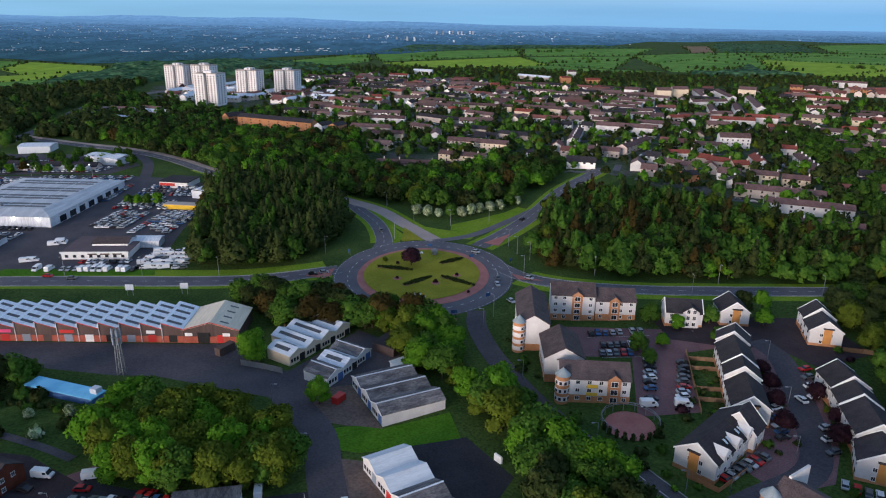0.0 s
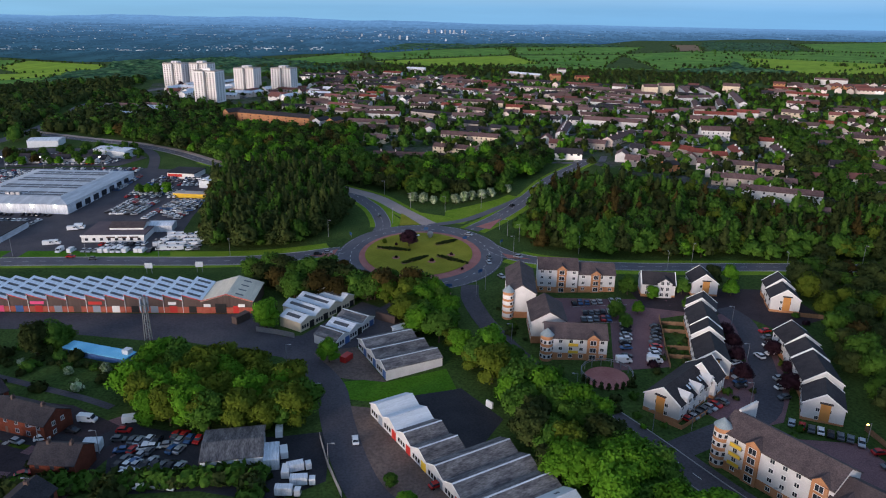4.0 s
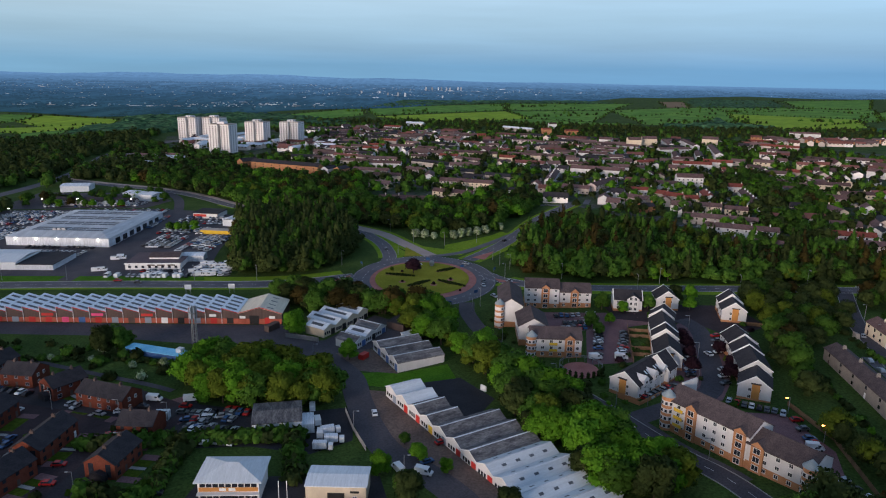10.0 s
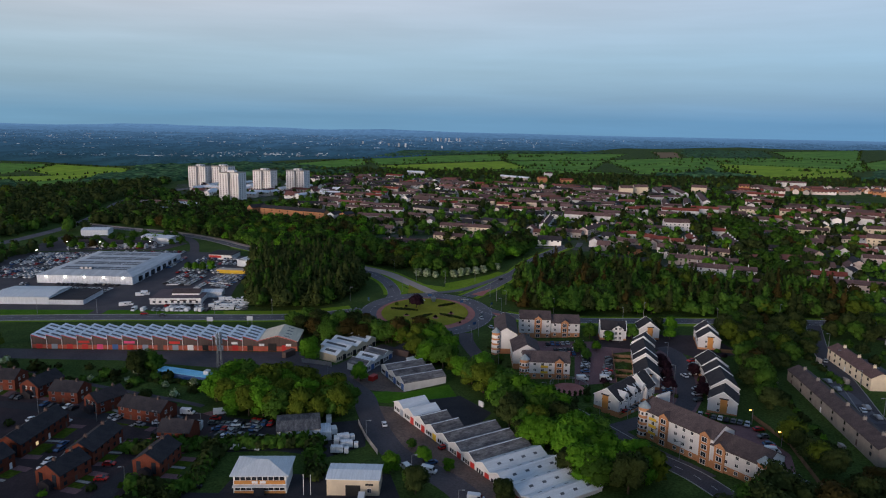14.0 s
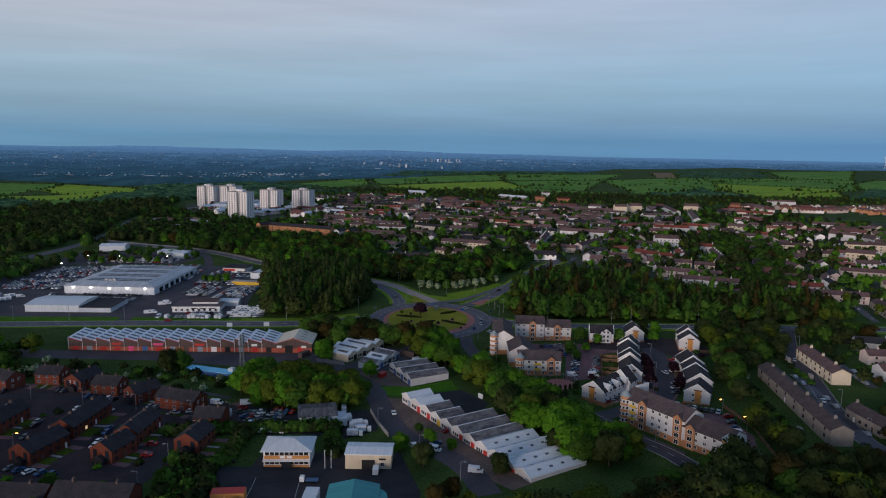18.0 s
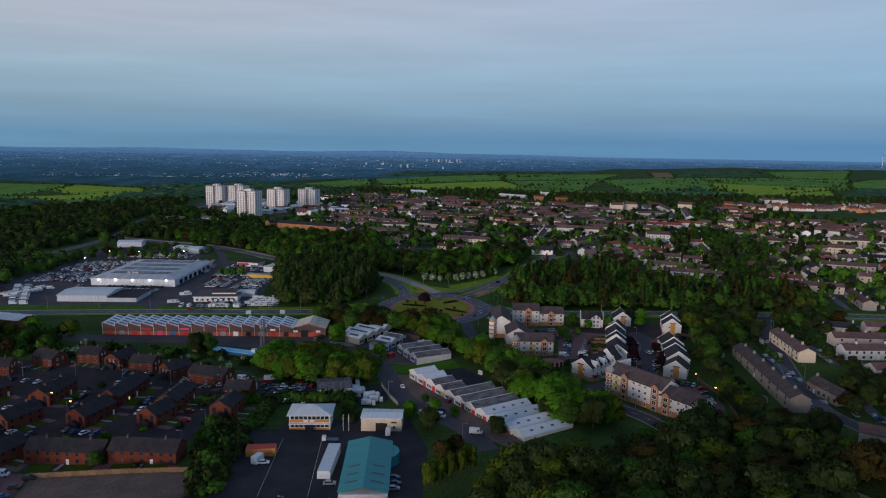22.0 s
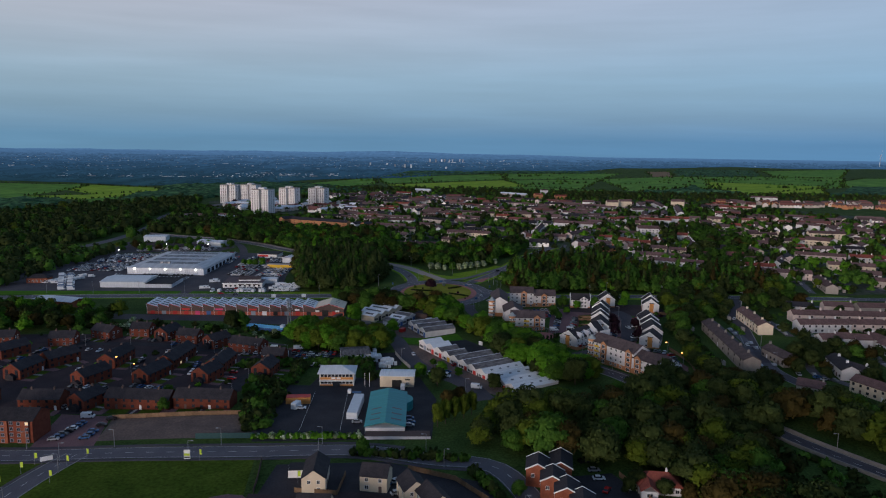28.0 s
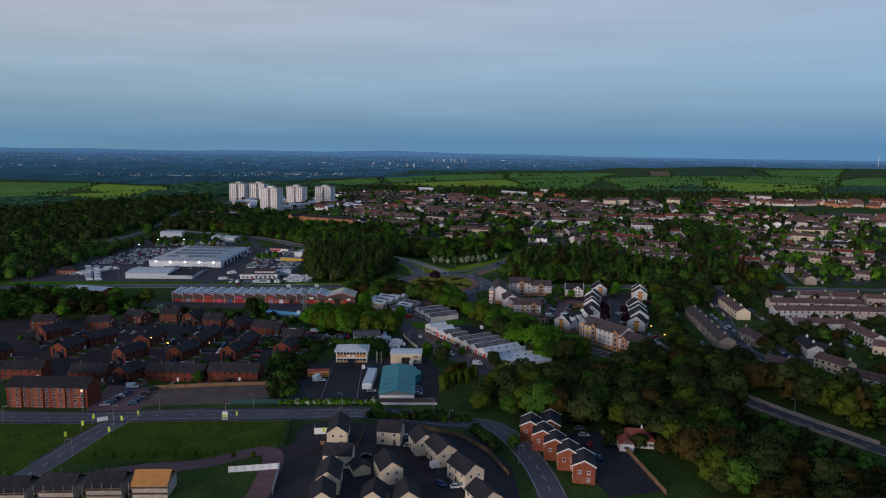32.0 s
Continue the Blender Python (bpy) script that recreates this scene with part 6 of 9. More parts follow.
for x_, y_, rz_, sx_, sy_, hh_ in ((-136.5, 133, 72, 24, 9, 4.5), (-239, 222, -20, 30, 16, 5), (-317, 268, 9, 24, 18, 5), (-260, -50, -14, 31, 14, 4.5)):
    sh_ = thing("shed", x_, y_, rz_, "plain pale-roofed steel shed", "shed", "steel sheds")
    child("wall", boxm("wall", sx_, sy_, hh_ + 2, M["brick" if x_ == -260 else "sheet_white"], 0, 0, -2), sh_)
    child("roof", prism("roof", [(-sy_ / 2 - 0.3, hh_), (0, hh_ + 1.2), (sy_ / 2 + 0.3, hh_), (sy_ / 2 + 0.3, hh_ + 0.2), (0, hh_ + 1.4), (-sy_ / 2 - 0.3, hh_ + 0.2)], -sx_ / 2 - 0.3, sx_ / 2 + 0.3, M["sheet"]), sh_)

long_ = thing("terrace", -268, 199.5, -1.5, "long low terrace with a dark roof and white gables", "terrace")
child("wall", prism("wall", [(-4.5, -2), (4.5, -2), (4.5, 3.4), (0, 5.8), (-4.5, 3.4)], -32, 32, M["render_pink"]), long_)
child("roof", gable_roof("roof", -32.5, 32.5, 9, 3.4, 5.8, M["tile_dark"], 0.4), long_)
for k in range(7):
    child("porch", prism_y("porch", [(-2.0, 0), (2.0, 0), (2.0, 3.0), (0, 4.4), (-2.0, 3.0)], -6.4, -3.0, M["render_white"]), long_, (-27 + 9 * k, 0, 0))

# ---------------------------------------------------------------- woods and trees


def free(x, y, m=2.5):
    """Whether a place lies clear of the houses."""
    for a, b, t, ln, w in OCC:
        dx, dy = x - a, y - b
        if abs(dx) + abs(dy) < ln + w + 12:
            u, v = dx * math.cos(t) + dy * math.sin(t), -dx * math.sin(t) + dy * math.cos(t)
            if abs(u) < ln + m and abs(v) < w + m:
                return False
    return True


def off_road(x, y, m=2.0):
    for ln, wd in ROAD_LINES.values():
        for px, py in ln[::2]:
            if abs(px - x) < wd / 2 + m and abs(py - y) < wd / 2 + m:
                return False
    return True


def clear(spots, m=2.5, road=1.5):
    return [(x, y) for x, y in spots if free(x, y, m) and off_road(x, y, road)]


MIX = {"leaf_mid:broad": 8, "leaf_bright:broad": 2.2, "leaf_dark:broad": 3.2, "leaf_olive:broad": 0.8, "leaf_brown:broad": 0.7}
PINE_WOOD = [(-104, 8), (-76, 4), (-60, 14), (-48, 34), (-42, 62), (-52, 100), (-72, 128), (-100, 150), (-135, 158), (-128, 100), (-118, 56), (-110, 24)]
woods("pine_wood", clear(scatter(PINE_WOOD, 5.0, 0.95, 11)), {"leaf_dark:pine": 6, "leaf_mid:pine": 2.5, "leaf_dark:broad": 3, "leaf_mid:broad": 2.0, "leaf_brown:broad": 0.4}, "dense wood of dark tall pines", (0.95, 1.5), seed=11)
NORTH_WOOD = [(-150, 186), (-62, 136), (-42, 122), (-8, 100), (26, 98), (54, 118), (78, 152), (95, 200), (60, 215), (20, 185), (-40, 190), (-60, 230), (-50, 300), (-110, 330), (-190, 340), (-300, 320)]
woods("north_wood", clear(scatter(NORTH_WOOD, 7.4, 0.92, 12), 3), MIX, "mixed leafy wood behind the roundabout", (0.85, 1.35), seed=12)
EAST_WOOD = [(50, 24), (58, 3), (84, -12), (130, -18), (190, -20), (262, -22), (262, 40), (228, 46), (186, 62), (150, 88), (112, 122), (84, 112), (66, 82)]
woods("east_wood", clear(scatter(EAST_WOOD, 6.4, 0.93, 13), 3), {"leaf_dark:pine": 2.2, "leaf_mid:pine": 1.8, "leaf_brown:pine": 0.6, "leaf_mid:broad": 4.5, "leaf_dark:broad": 1.5, "leaf_brown:broad": 0.6, "leaf_olive:broad": 1.0}, "dense mixed wood of conifers and broadleaves", (0.85, 1.3), seed=13)
EAST_BELT = [(152, -36), (262, -40), (245, -62), (206, -62), (182, -86), (166, -104), (148, -112), (139, -140), (136, -170), (136, -200), (142, -222), (128, -222), (127, -190), (131, -160), (133, -130), (136, -104), (152, -84)]
woods("east_belt", clear(scatter(EAST_BELT, 8.2, 0.95, 14), 3), {"leaf_mid:near": 3.2, "leaf_dark:near": 6.5, "leaf_brown:near": 0.6, "leaf_olive:near": 0.6}, "leafy tree belt beside the houses", (0.8, 1.3), seed=14)
# mostly darker leaves: the near wood's shade is put into their colour
SOUTH_WOOD = [(14, -258), (24, -251), (41, -246), (61, -231), (74, -220), (92, -214), (110, -217), (140, -228), (172, -246), (180, -262), (164, -278), (138, -262), (130, -272), (114, -290), (108, -312), (112, -345), (84, -348), (80, -322), (78, -300), (40, -290), (10, -280)]
woods("south_wood", clear(scatter(SOUTH_WOOD, 8.8, 0.97, 16), 3), {"leaf_mid:near": 2.2, "leaf_dark:near": 6, "leaf_olive:near": 1.6, "leaf_brown:near": 1.8}, "dense leafy wood, deep shade put into darker leaf colours", (0.95, 1.75), seed=16)
FAR_EAST = [(144, -266), (165, -258), (195, -262), (260, -250), (300, -330), (240, -400), (194, -350), (164, -304)]
woods("bridge_wood", clear(scatter(FAR_EAST, 9.0, 0.95, 17), 3), {"leaf_mid:broad": 4, "leaf_dark:broad": 5, "leaf_brown:broad": 0.7, "leaf_olive:broad": 3}, "leafy wood beside the bridge", (0.9, 1.6), seed=17)
woods("west_scrub", clear(scatter([(-260, -112), (-235, -90), (-150, -90), (-122, -96), (-96, -112), (-96, -130), (-190, -114)], 6.5, 0.62, 19)), {"leaf_mid:bush": 5, "leaf_dark:bush": 5, "blossom:bush": 1.6, "leaf_dark:broad": 0.6}, "scrub of bushes and hawthorn on rough grass", (0.9, 1.9), seed=19)
woods("far_west_wood", clear(scatter([(-420, -110), (-282, -58), (-205, -76), (-200, -108), (-260, -125), (-420, -200)], 8.0, 0.85, 20)), MIX, "leafy wood beside the brick estate", (0.8, 1.2), seed=20)
FAR_MIX = {"leaf_mid:dot": 1.5, "leaf_dark:dot": 8, "leaf_olive:dot": 0.2}
woods("valley_wood", clear(scatter([(-1100, 250), (-700, 150), (-430, 220), (-300, 300), (-250, 330), (-340, 480), (-400, 600), (-420, 760), (-540, 640), (-570, 590), (-640, 480), (-800, 330)], 12, 0.95, 21), 3, 6), FAR_MIX, "distant dark woods on the valley side", (1.1, 1.8), seed=21)
woods("dealer_wood", clear(scatter([(-345, 190), (-240, 195), (-205, 200), (-215, 240), (-260, 255), (-345, 240)], 10, 0.55, 22)), MIX, "trees round the vehicle lot", (0.6, 1.0), seed=22)
TOWN_POLY = [(-260, 330), (-100, 250), (80, 200), (150, 130), (262, 50), (300, -20), (520, 0), (560, 420), (470, 690), (240, 740), (60, 820), (-120, 920), (-320, 860), (-160, 690), (-160, 540), (-300, 470)]
spots_ = clear(scatter(TOWN_POLY, 8.5, 0.6, 23), 2.0, 2)
woods("town_trees", [q for q in spots_ if q[1] < 330], {"leaf_mid:far": 5, "leaf_dark:far": 5, "leaf_bright:far": 1.2, "leaf_olive:far": 0.7}, "garden and street trees among the terraces", (0.45, 1.2), seed=23)
woods("town_trees", [q for q in spots_ if q[1] >= 330], {"leaf_mid:dot": 5, "leaf_dark:dot": 5, "leaf_bright:dot": 1.2, "leaf_olive:dot": 0.7}, "garden and street trees among far terraces", (0.5, 1.2), seed=25)
woods("bypass_wood", clear(scatter([(-400, 330), (-300, 315), (-190, 340), (-165, 365), (-215, 440), (-262, 500), (-330, 545), (-390, 620), (-375, 480)], 9, 0.8, 40), 3, 4), {"leaf_mid:dot": 4, "leaf_dark:dot": 7}, "leafy wood between the bypass and the towers", (1.0, 1.6), seed=40)
woods("court_trees", clear(scatter(COURT_TOWN, 11, 0.5, 39), 2.5, 2), {"leaf_dark:far": 5, "leaf_mid:far": 4, "leaf_purple:far": 0.4}, "trees between the tower blocks", (0.5, 1.0), seed=39)
woods("town_grove", clear(scatter([(225, 60), (262, 52), (300, 120), (330, 240), (320, 330), (286, 330), (276, 260), (250, 150)], 8.5, 0.8, 24), 3), {"leaf_mid:broad": 5, "leaf_dark:broad": 4, "leaf_brown:broad": 0.6}, "dark tree belt through the town", (0.9, 1.4), seed=24)
woods("right_garden_trees", clear(scatter([(205, -60), (330, -60), (330, -260), (205, -270), (185, -200), (200, -130)], 11, 0.5, 25), 3), {"leaf_mid:broad": 3, "leaf_dark:broad": 7, "leaf_brown:broad": 1}, "garden trees between the terraces", (0.5, 0.95), seed=25)
BELT = [(-160, 930), (60, 850), (260, 760), (480, 750), (740, 760), (1050, 720), (1150, 820), (700, 905), (430, 950), (250, 1030), (0, 1080), (-300, 1050), (-420, 900)]
woods("town_edge_wood", clear(scatter(BELT, 13, 0.85, 26), 3), FAR_MIX, "dark tree belt behind the town", (0.7, 1.15), seed=26)
woods("brick_estate_shrubs", clear(scatter([(-90, -200), (-72, -198), (-70, -262), (-78, -262), (-86, -225)], 3.0, 0.8, 27)), {"leaf_mid:bush": 4, "leaf_dark:bush": 4}, "overgrown hedge beside the depot yard", (1.2, 2.2), seed=27)
woods("garden_shrubs", clear(scatter([(-245, -122), (-90, -132), (-92, -240), (-245, -240)], 10, 0.3, 28), 1.5), {"leaf_mid:bush": 4, "leaf_dark:bush": 3, "leaf_bright:bush": 1}, "garden shrubs of the brick estate", (0.5, 1.1), seed=28)
woods("estate_shrubs", clear(scatter([(30, -96), (44, -116), (60, -134), (92, -100), (90, -84), (128, -90), (150, -70), (120, -150), (98, -160), (70, -150)], 6.5, 0.35, 29), 1.5, 1.0), {"leaf_mid:bush": 4, "leaf_dark:bush": 4, "leaf_purple:bush": 1}, "clipped shrubs and garden bushes", (0.5, 1.1), seed=29)
woods("path_shrubs", clear(scatter([(29, -62), (36, -64), (40, -100), (48, -118), (52, -128), (72, -142), (66, -152), (56, -136), (44, -114), (33, -88)], 4.2, 0.6, 41), 1.0, -1.5), {"leaf_mid:bush": 5, "leaf_dark:bush": 5, "leaf_bright:bush": 1}, "shrub bed between the path and the flats", (0.5, 1.2), seed=41)
woods("court_gardens", clear(scatter([(86, -84), (97, -88), (92, -118), (78, -118)], 3.4, 0.5, 42), 0.8, 0.5), {"leaf_mid:bush": 4, "leaf_dark:bush": 5, "leaf_bright:bush": 1}, "small back-garden shrubs behind the terrace", (0.35, 0.8), seed=42)
DARK = {"leaf_mid:near": 0.8, "leaf_dark:near": 7, "leaf_brown:near": 2.5}
woods("corner_wood", clear(scatter([(90, -330), (94, -298), (103, -296), (110, -318), (122, -345), (136, -400), (92, -400)], 8.8, 0.92, 43), 3, 9), DARK, "dark leafy wood below the bridge", (0.9, 1.6), seed=43)
woods("lane_trees", clear(scatter([(162, -196), (190, -215), (215, -200), (230, -160), (212, -128), (198, -150), (178, -185)], 8, 0.6, 47), 2, 1.5), DARK, "garden trees round the end of the lane", (0.6, 1.1), seed=47)
woods("terrace_end_trees", clear(scatter([(128, -200), (146, -200), (162, -208), (152, -222), (130, -224)], 7.5, 0.9, 48), 1, 1), DARK, "dark trees below the end of the terrace", (0.8, 1.2), seed=48)
woods("bridge_scrub", clear(scatter([(110, -284), (128, -268), (146, -310), (160, -340), (150, -400), (136, -400), (122, -345), (110, -312)], 4.5, 0.75, 45), 1, 4), {"leaf_dark:bush": 6, "leaf_mid:bush": 2, "leaf_brown:bush": 2}, "low dark scrub on the bank below the bridge", (0.9, 1.7), seed=45)
woods("lot_side_wood", clear(scatter([(-470, -20), (-334, -4), (-326, 70), (-324, 180), (-420, 200), (-480, 150)], 10, 0.85, 44), 3, 2), {"leaf_mid:dot": 3, "leaf_dark:dot": 7}, "dark trees beside the vehicle lot", (1.0, 1.7), seed=44)
woods("hedgerow", [(x + dx, y) for x, y, dx in [(-72 + 1.3 * i, -269 + 0.4 * (i % 3), 0) for i in range(32)]], {"leaf_bright:bush": 3, "blossom:bush": 1}, "flowering hedge along the depot front", (0.8, 1.1), seed=30)
woods("depot_hedge", [(-100 + 1.2 * i, -176 + 0.125 * i + 0.8 * (i % 2)) for i in range(54)] + [(-38 + 0.25 * i, -171 - 1.3 * i) for i in range(18)] + [(-72 + 0.8 * (i % 3), -176 - 1.3 * i) for i in range(18)], {"leaf_dark:bush": 3, "leaf_mid:bush": 4}, "tall dense hedge round the depot", (1.5, 2.1), seed=31)
woods("south_hedge", [(-32 + 2.6 * i, -284 - 0.38 * i + (i % 2)) for i in range(16)] + [(10 + 1.0 * i, -298 - 2.2 * i) for i in range(9)], {"leaf_dark:bush": 3, "leaf_mid:bush": 4}, "hedge between the road and the new houses", (1.0, 1.6), seed=32)
woods("rail_hedge", [(-190 + 3.2 * i, -111 - 0.55 * max(0, i - 22) + (i % 3)) for i in range(32)], {"leaf_dark:bush": 3, "leaf_mid:bush": 3, "blossom:bush": 0.6}, "ragged hedge along the old cutting", (0.8, 1.3), seed=33)

# single trees, one by one
STRIP = [(-78, -26), (-40, -37), (-6, -49), (9, -58), (13.5, -76), (19.5, -94), (28.5, -113), (40.5, -132), (53.5, -154), (64, -177), (76, -200), (62, -214), (47, -196), (34, -166), (28, -134), (15, -110), (3, -92), (-16, -62), (-50, -56), (-62, -48)]
KIND = ["mid"] * 7 + ["bright"] * 6 + ["olive"] * 2 + ["dark"]
for i, (x, y) in enumerate(clear(scatter(STRIP, 6.6, 1.0, 15), 1.5, 0.0)):
    k = ("mid", "dark", "brown", "mid")[i % 4] if y > -60 else KIND[int(rng.integers(0, len(KIND)))]
    s_ = rng.uniform(1.0, 1.55)
    tree((k, int(rng.integers(0, 2))), x, y, s_, s_ * rng.uniform(0.82, 1.05), group="roadside tree strip")
CLUMP = [(-85, -114), (-46, -119), (-31, -134), (-28, -148), (-70, -149), (-84, -134)]
for x, y in scatter(CLUMP, 6.3, 1.0, 18):
    tree((("olive", "bright", "bright", "olive", "mid")[int(rng.integers(0, 5))], int(rng.integers(0, 2))), x, y, rng.uniform(1.1, 1.4), group="lime clump")
LONE = (("bright", -10, -189, 0.75), ("bright", 0.7, -182, 0.7), ("mid", -3.5, -173, 0.5), ("bright", 9, -188.5, 0.5), ("dark", -1.5, -203, 1.0), ("mid", -2, -199, 0.9), ("dark", 25, -210, 0.9), ("brown", 3, -232, 0.8),
        ("brown", 8, -226, 0.8), ("bright", -28, -108, 0.85), ("bright", -55, -82, 1.15), ("mid", -122, -95, 0.9), ("dark", -127, -104, 1.25), ("mid", -123, -100, 1.2), ("mid", -29, -283, 0.7), ("mid", 24, -314, 0.55))
LONE_2 = (("mid", 84.5, -57, 0.9), ("mid", 104, -72, 0.6), ("dark", 122, -48, 0.9), ("bright", 130, -46, 0.8), ("bright", 125, -60, 0.8), ("mid", 106, -58, 0.8), ("bright", 93, -62, 0.6), ("purple", 109, -95, 0.65), ("purple", 108, -104, 0.7), ("purple", 106, -113, 0.65), ("purple", 103, -125, 0.7),
          ("purple", 119, -110, 0.65), ("purple", 115, -131, 0.75), ("purple", 119, -122, 0.6), ("olive", 119, -117, 0.3), ("mid", 75, -78, 0.75), ("mid", 76.5, -86, 0.6), ("bright", 84, -75, 0.6), ("blossom", -127, -103, 0.6), ("blossom", -98, -117, 0.45), ("blossom", -110, -117, 0.4))
LONE_3 = (("blossom", -6, 88, 0.8), ("blossom", 0, 85, 0.7), ("blossom", 6, 84, 0.6), ("mid", 13, 86, 0.8), ("blossom", 19, 84, 0.7), ("blossom", 24, 87, 0.75), ("blossom", 29, 90, 0.7), ("blossom", 35, 93, 0.8), ("blossom", 41, 97, 0.7), ("mid", 47, 104, 0.9), ("blossom", 52, 106, 0.6), ("olive", -66, 20, 1.2), ("olive", -62, 26, 1.0), ("bright", 122, -13, 0.8), ("bright", 130, -13, 0.8),
          ("brown", 56, 18, 0.7), ("brown", 60, 12, 0.6), ("mid", -122, -222, 0.7), ("mid", -104, -224, 0.55), ("mid", -118, -238, 0.6), ("dark", 96, -300, 1.0), ("dark", 60, -312, 0.6), ("mid", 83, -306, 0.7), ("brown", 78, -318, 0.7), ("dark", 64, -308, 0.8), ("mid", 79, -302, 0.9), ("dark", 71, -314, 0.7))
LONE_4 = tuple(("bright" if i % 2 else "mid", x, y, 0.75) for i, (x, y) in enumerate(((-303, 190), (-294, 189), (-272, 187.5), (-266, 187), (-251, 186.5), (-243, 186), (-176, 106.5), (-171, 108), (-166, 108.5), (-160, 109))))
for x_, y_ in ((-1.7, -257), (1.5, -253.5), (5.3, -250), (9.2, -247), (12.7, -243)):
    tree(("olive", 0), x_, y_, 0.62, 1.15, label="tall golden-green conifer at the edge of the yard")
for k, x, y, s in LONE + LONE_2 + LONE_3 + LONE_4:
    tree((k, int(rng.integers(0, 2))), x, y, s)
t_ = tree(("purple", 0), -5.7, 9.0, 1.15, 1.0, label="dark purple-leaved tree on the roundabout")

# ---------------------------------------------------------------- fields and the far distance
FIELDS = (
    ("field", [(430, 1050), (640, 905), (1000, 1190), (1330, 1760), (1130, 1820), (760, 1740), (480, 1560)]),
    ("field_yellow", [(-797, 1012), (-822, 1166), (-633, 1076), (-582, 969), (-690, 900)]), ("field_yellow", [(-700, 890), (-590, 960), (-602, 832), (-646, 754), (-800, 860)]), ("field", [(-646, 754), (-602, 832), (-560, 688), (-561, 607)]),
    ("field", [(-1500, 1200), (-830, 1170), (-800, 1010), (-800, 860), (-660, 750), (-1400, 700)]), ("field", [(-560, 270), (-503, 274), (-500, 372), (-540, 370)]),
    ("field", [(-324, 1196), (-176, 1494), (-149, 1221), (-224, 1085)]), ("field", [(-162, 1498), (228, 1830), (195, 1499), (-125, 1225)]), ("field_yellow", [(-122, 1192), (190, 1453), (223, 1190), (-2, 1032)]))
FIELDS_2 = (
    ("field", [(237, 1832), (648, 1943), (497, 1559), (202, 1501)]), ("field", [(197, 1454), (490, 1534), (337, 1109), (223, 1190)]), ("field", [(461, 1270), (616, 1430), (641, 1216), (502, 1029), (435, 1057)]),
    ("field", [(763, 1448), (1063, 1675), (1191, 1552), (985, 1240)]), ("field_yellow", [(755, 1430), (970, 1230), (825, 960), (660, 897), (618, 1048)]), ("field", [(1327, 2349), (1893, 2691), (1311, 1747), (1134, 1813)]), ("field", [(1200, 1550), (1420, 1800), (2300, 2000), (1600, 1400), (1000, 1200)]),
    ("soil", [(797, 2136), (894, 2165), (771, 1763), (701, 1747)]), ("lawn", [(398, 554), (501, 649), (442, 487), (367, 452)]), ("lawn", [(-66, 850), (34, 781), (24, 679), (-58, 708)]), ("field", [(-2, 1025), (220, 1180), (330, 1095), (420, 1050), (200, 1000)]))
for i, (mt, poly) in enumerate(FIELDS + FIELDS_2):
    area("field", poly, M[mt], 0.3 + 0.004 * i, "bright green pasture between hedges", "field", cell=60.0)
hedge_spots = []
for mt, poly in FIELDS + FIELDS_2:
    for k in range(len(poly)):
        (x1, y1), (x2, y2) = poly[k], poly[(k + 1) % len(poly)]
        n = int(math.hypot(x2 - x1, y2 - y1) / 11)
        hedge_spots += [(x1 + (x2 - x1) * i / n + frng_ * 4, y1 + (y2 - y1) * i / n) for i, frng_ in zip(range(n), rng.normal(size=n)) if rng.random() < 0.85]
woods("field_hedges", hedge_spots, {"leaf_dark:dot": 4, "leaf_mid:dot": 2}, "hedgerow trees between far fields", (0.3, 0.7), seed=34)
woods("hill_woods", scatter([(640, 1330), (1080, 1750), (1390, 2400), (1000, 2400), (880, 2150), (780, 1760)], 40, 0.5, 35) + scatter([(434, 950), (585, 905), (674, 1126), (488, 1137)], 20, 0.85, 36), {"leaf_dark:dot": 4, "leaf_mid:dot": 2}, "far woods between the fields", (0.6, 1.0), seed=35)


crn = np.random.default_rng(88)
clumps_ = []
for i in range(70):
    cx, cy = crn.uniform(-200, 1700), crn.uniform(1020, 2000)
    if any(inside(cx, cy, poly) for mt, poly in FIELDS + FIELDS_2):
        n = int(crn.integers(1, 9))
        clumps_ += [(cx + crn.normal() * 3.0 * n, cy + crn.normal() * 4.0) for _ in range(n)]
woods("field_clumps", clumps_, {"leaf_dark:dot": 4, "leaf_mid:dot": 2}, "clumps of trees scattered over the pastures", (0.5, 1.0), seed=37)


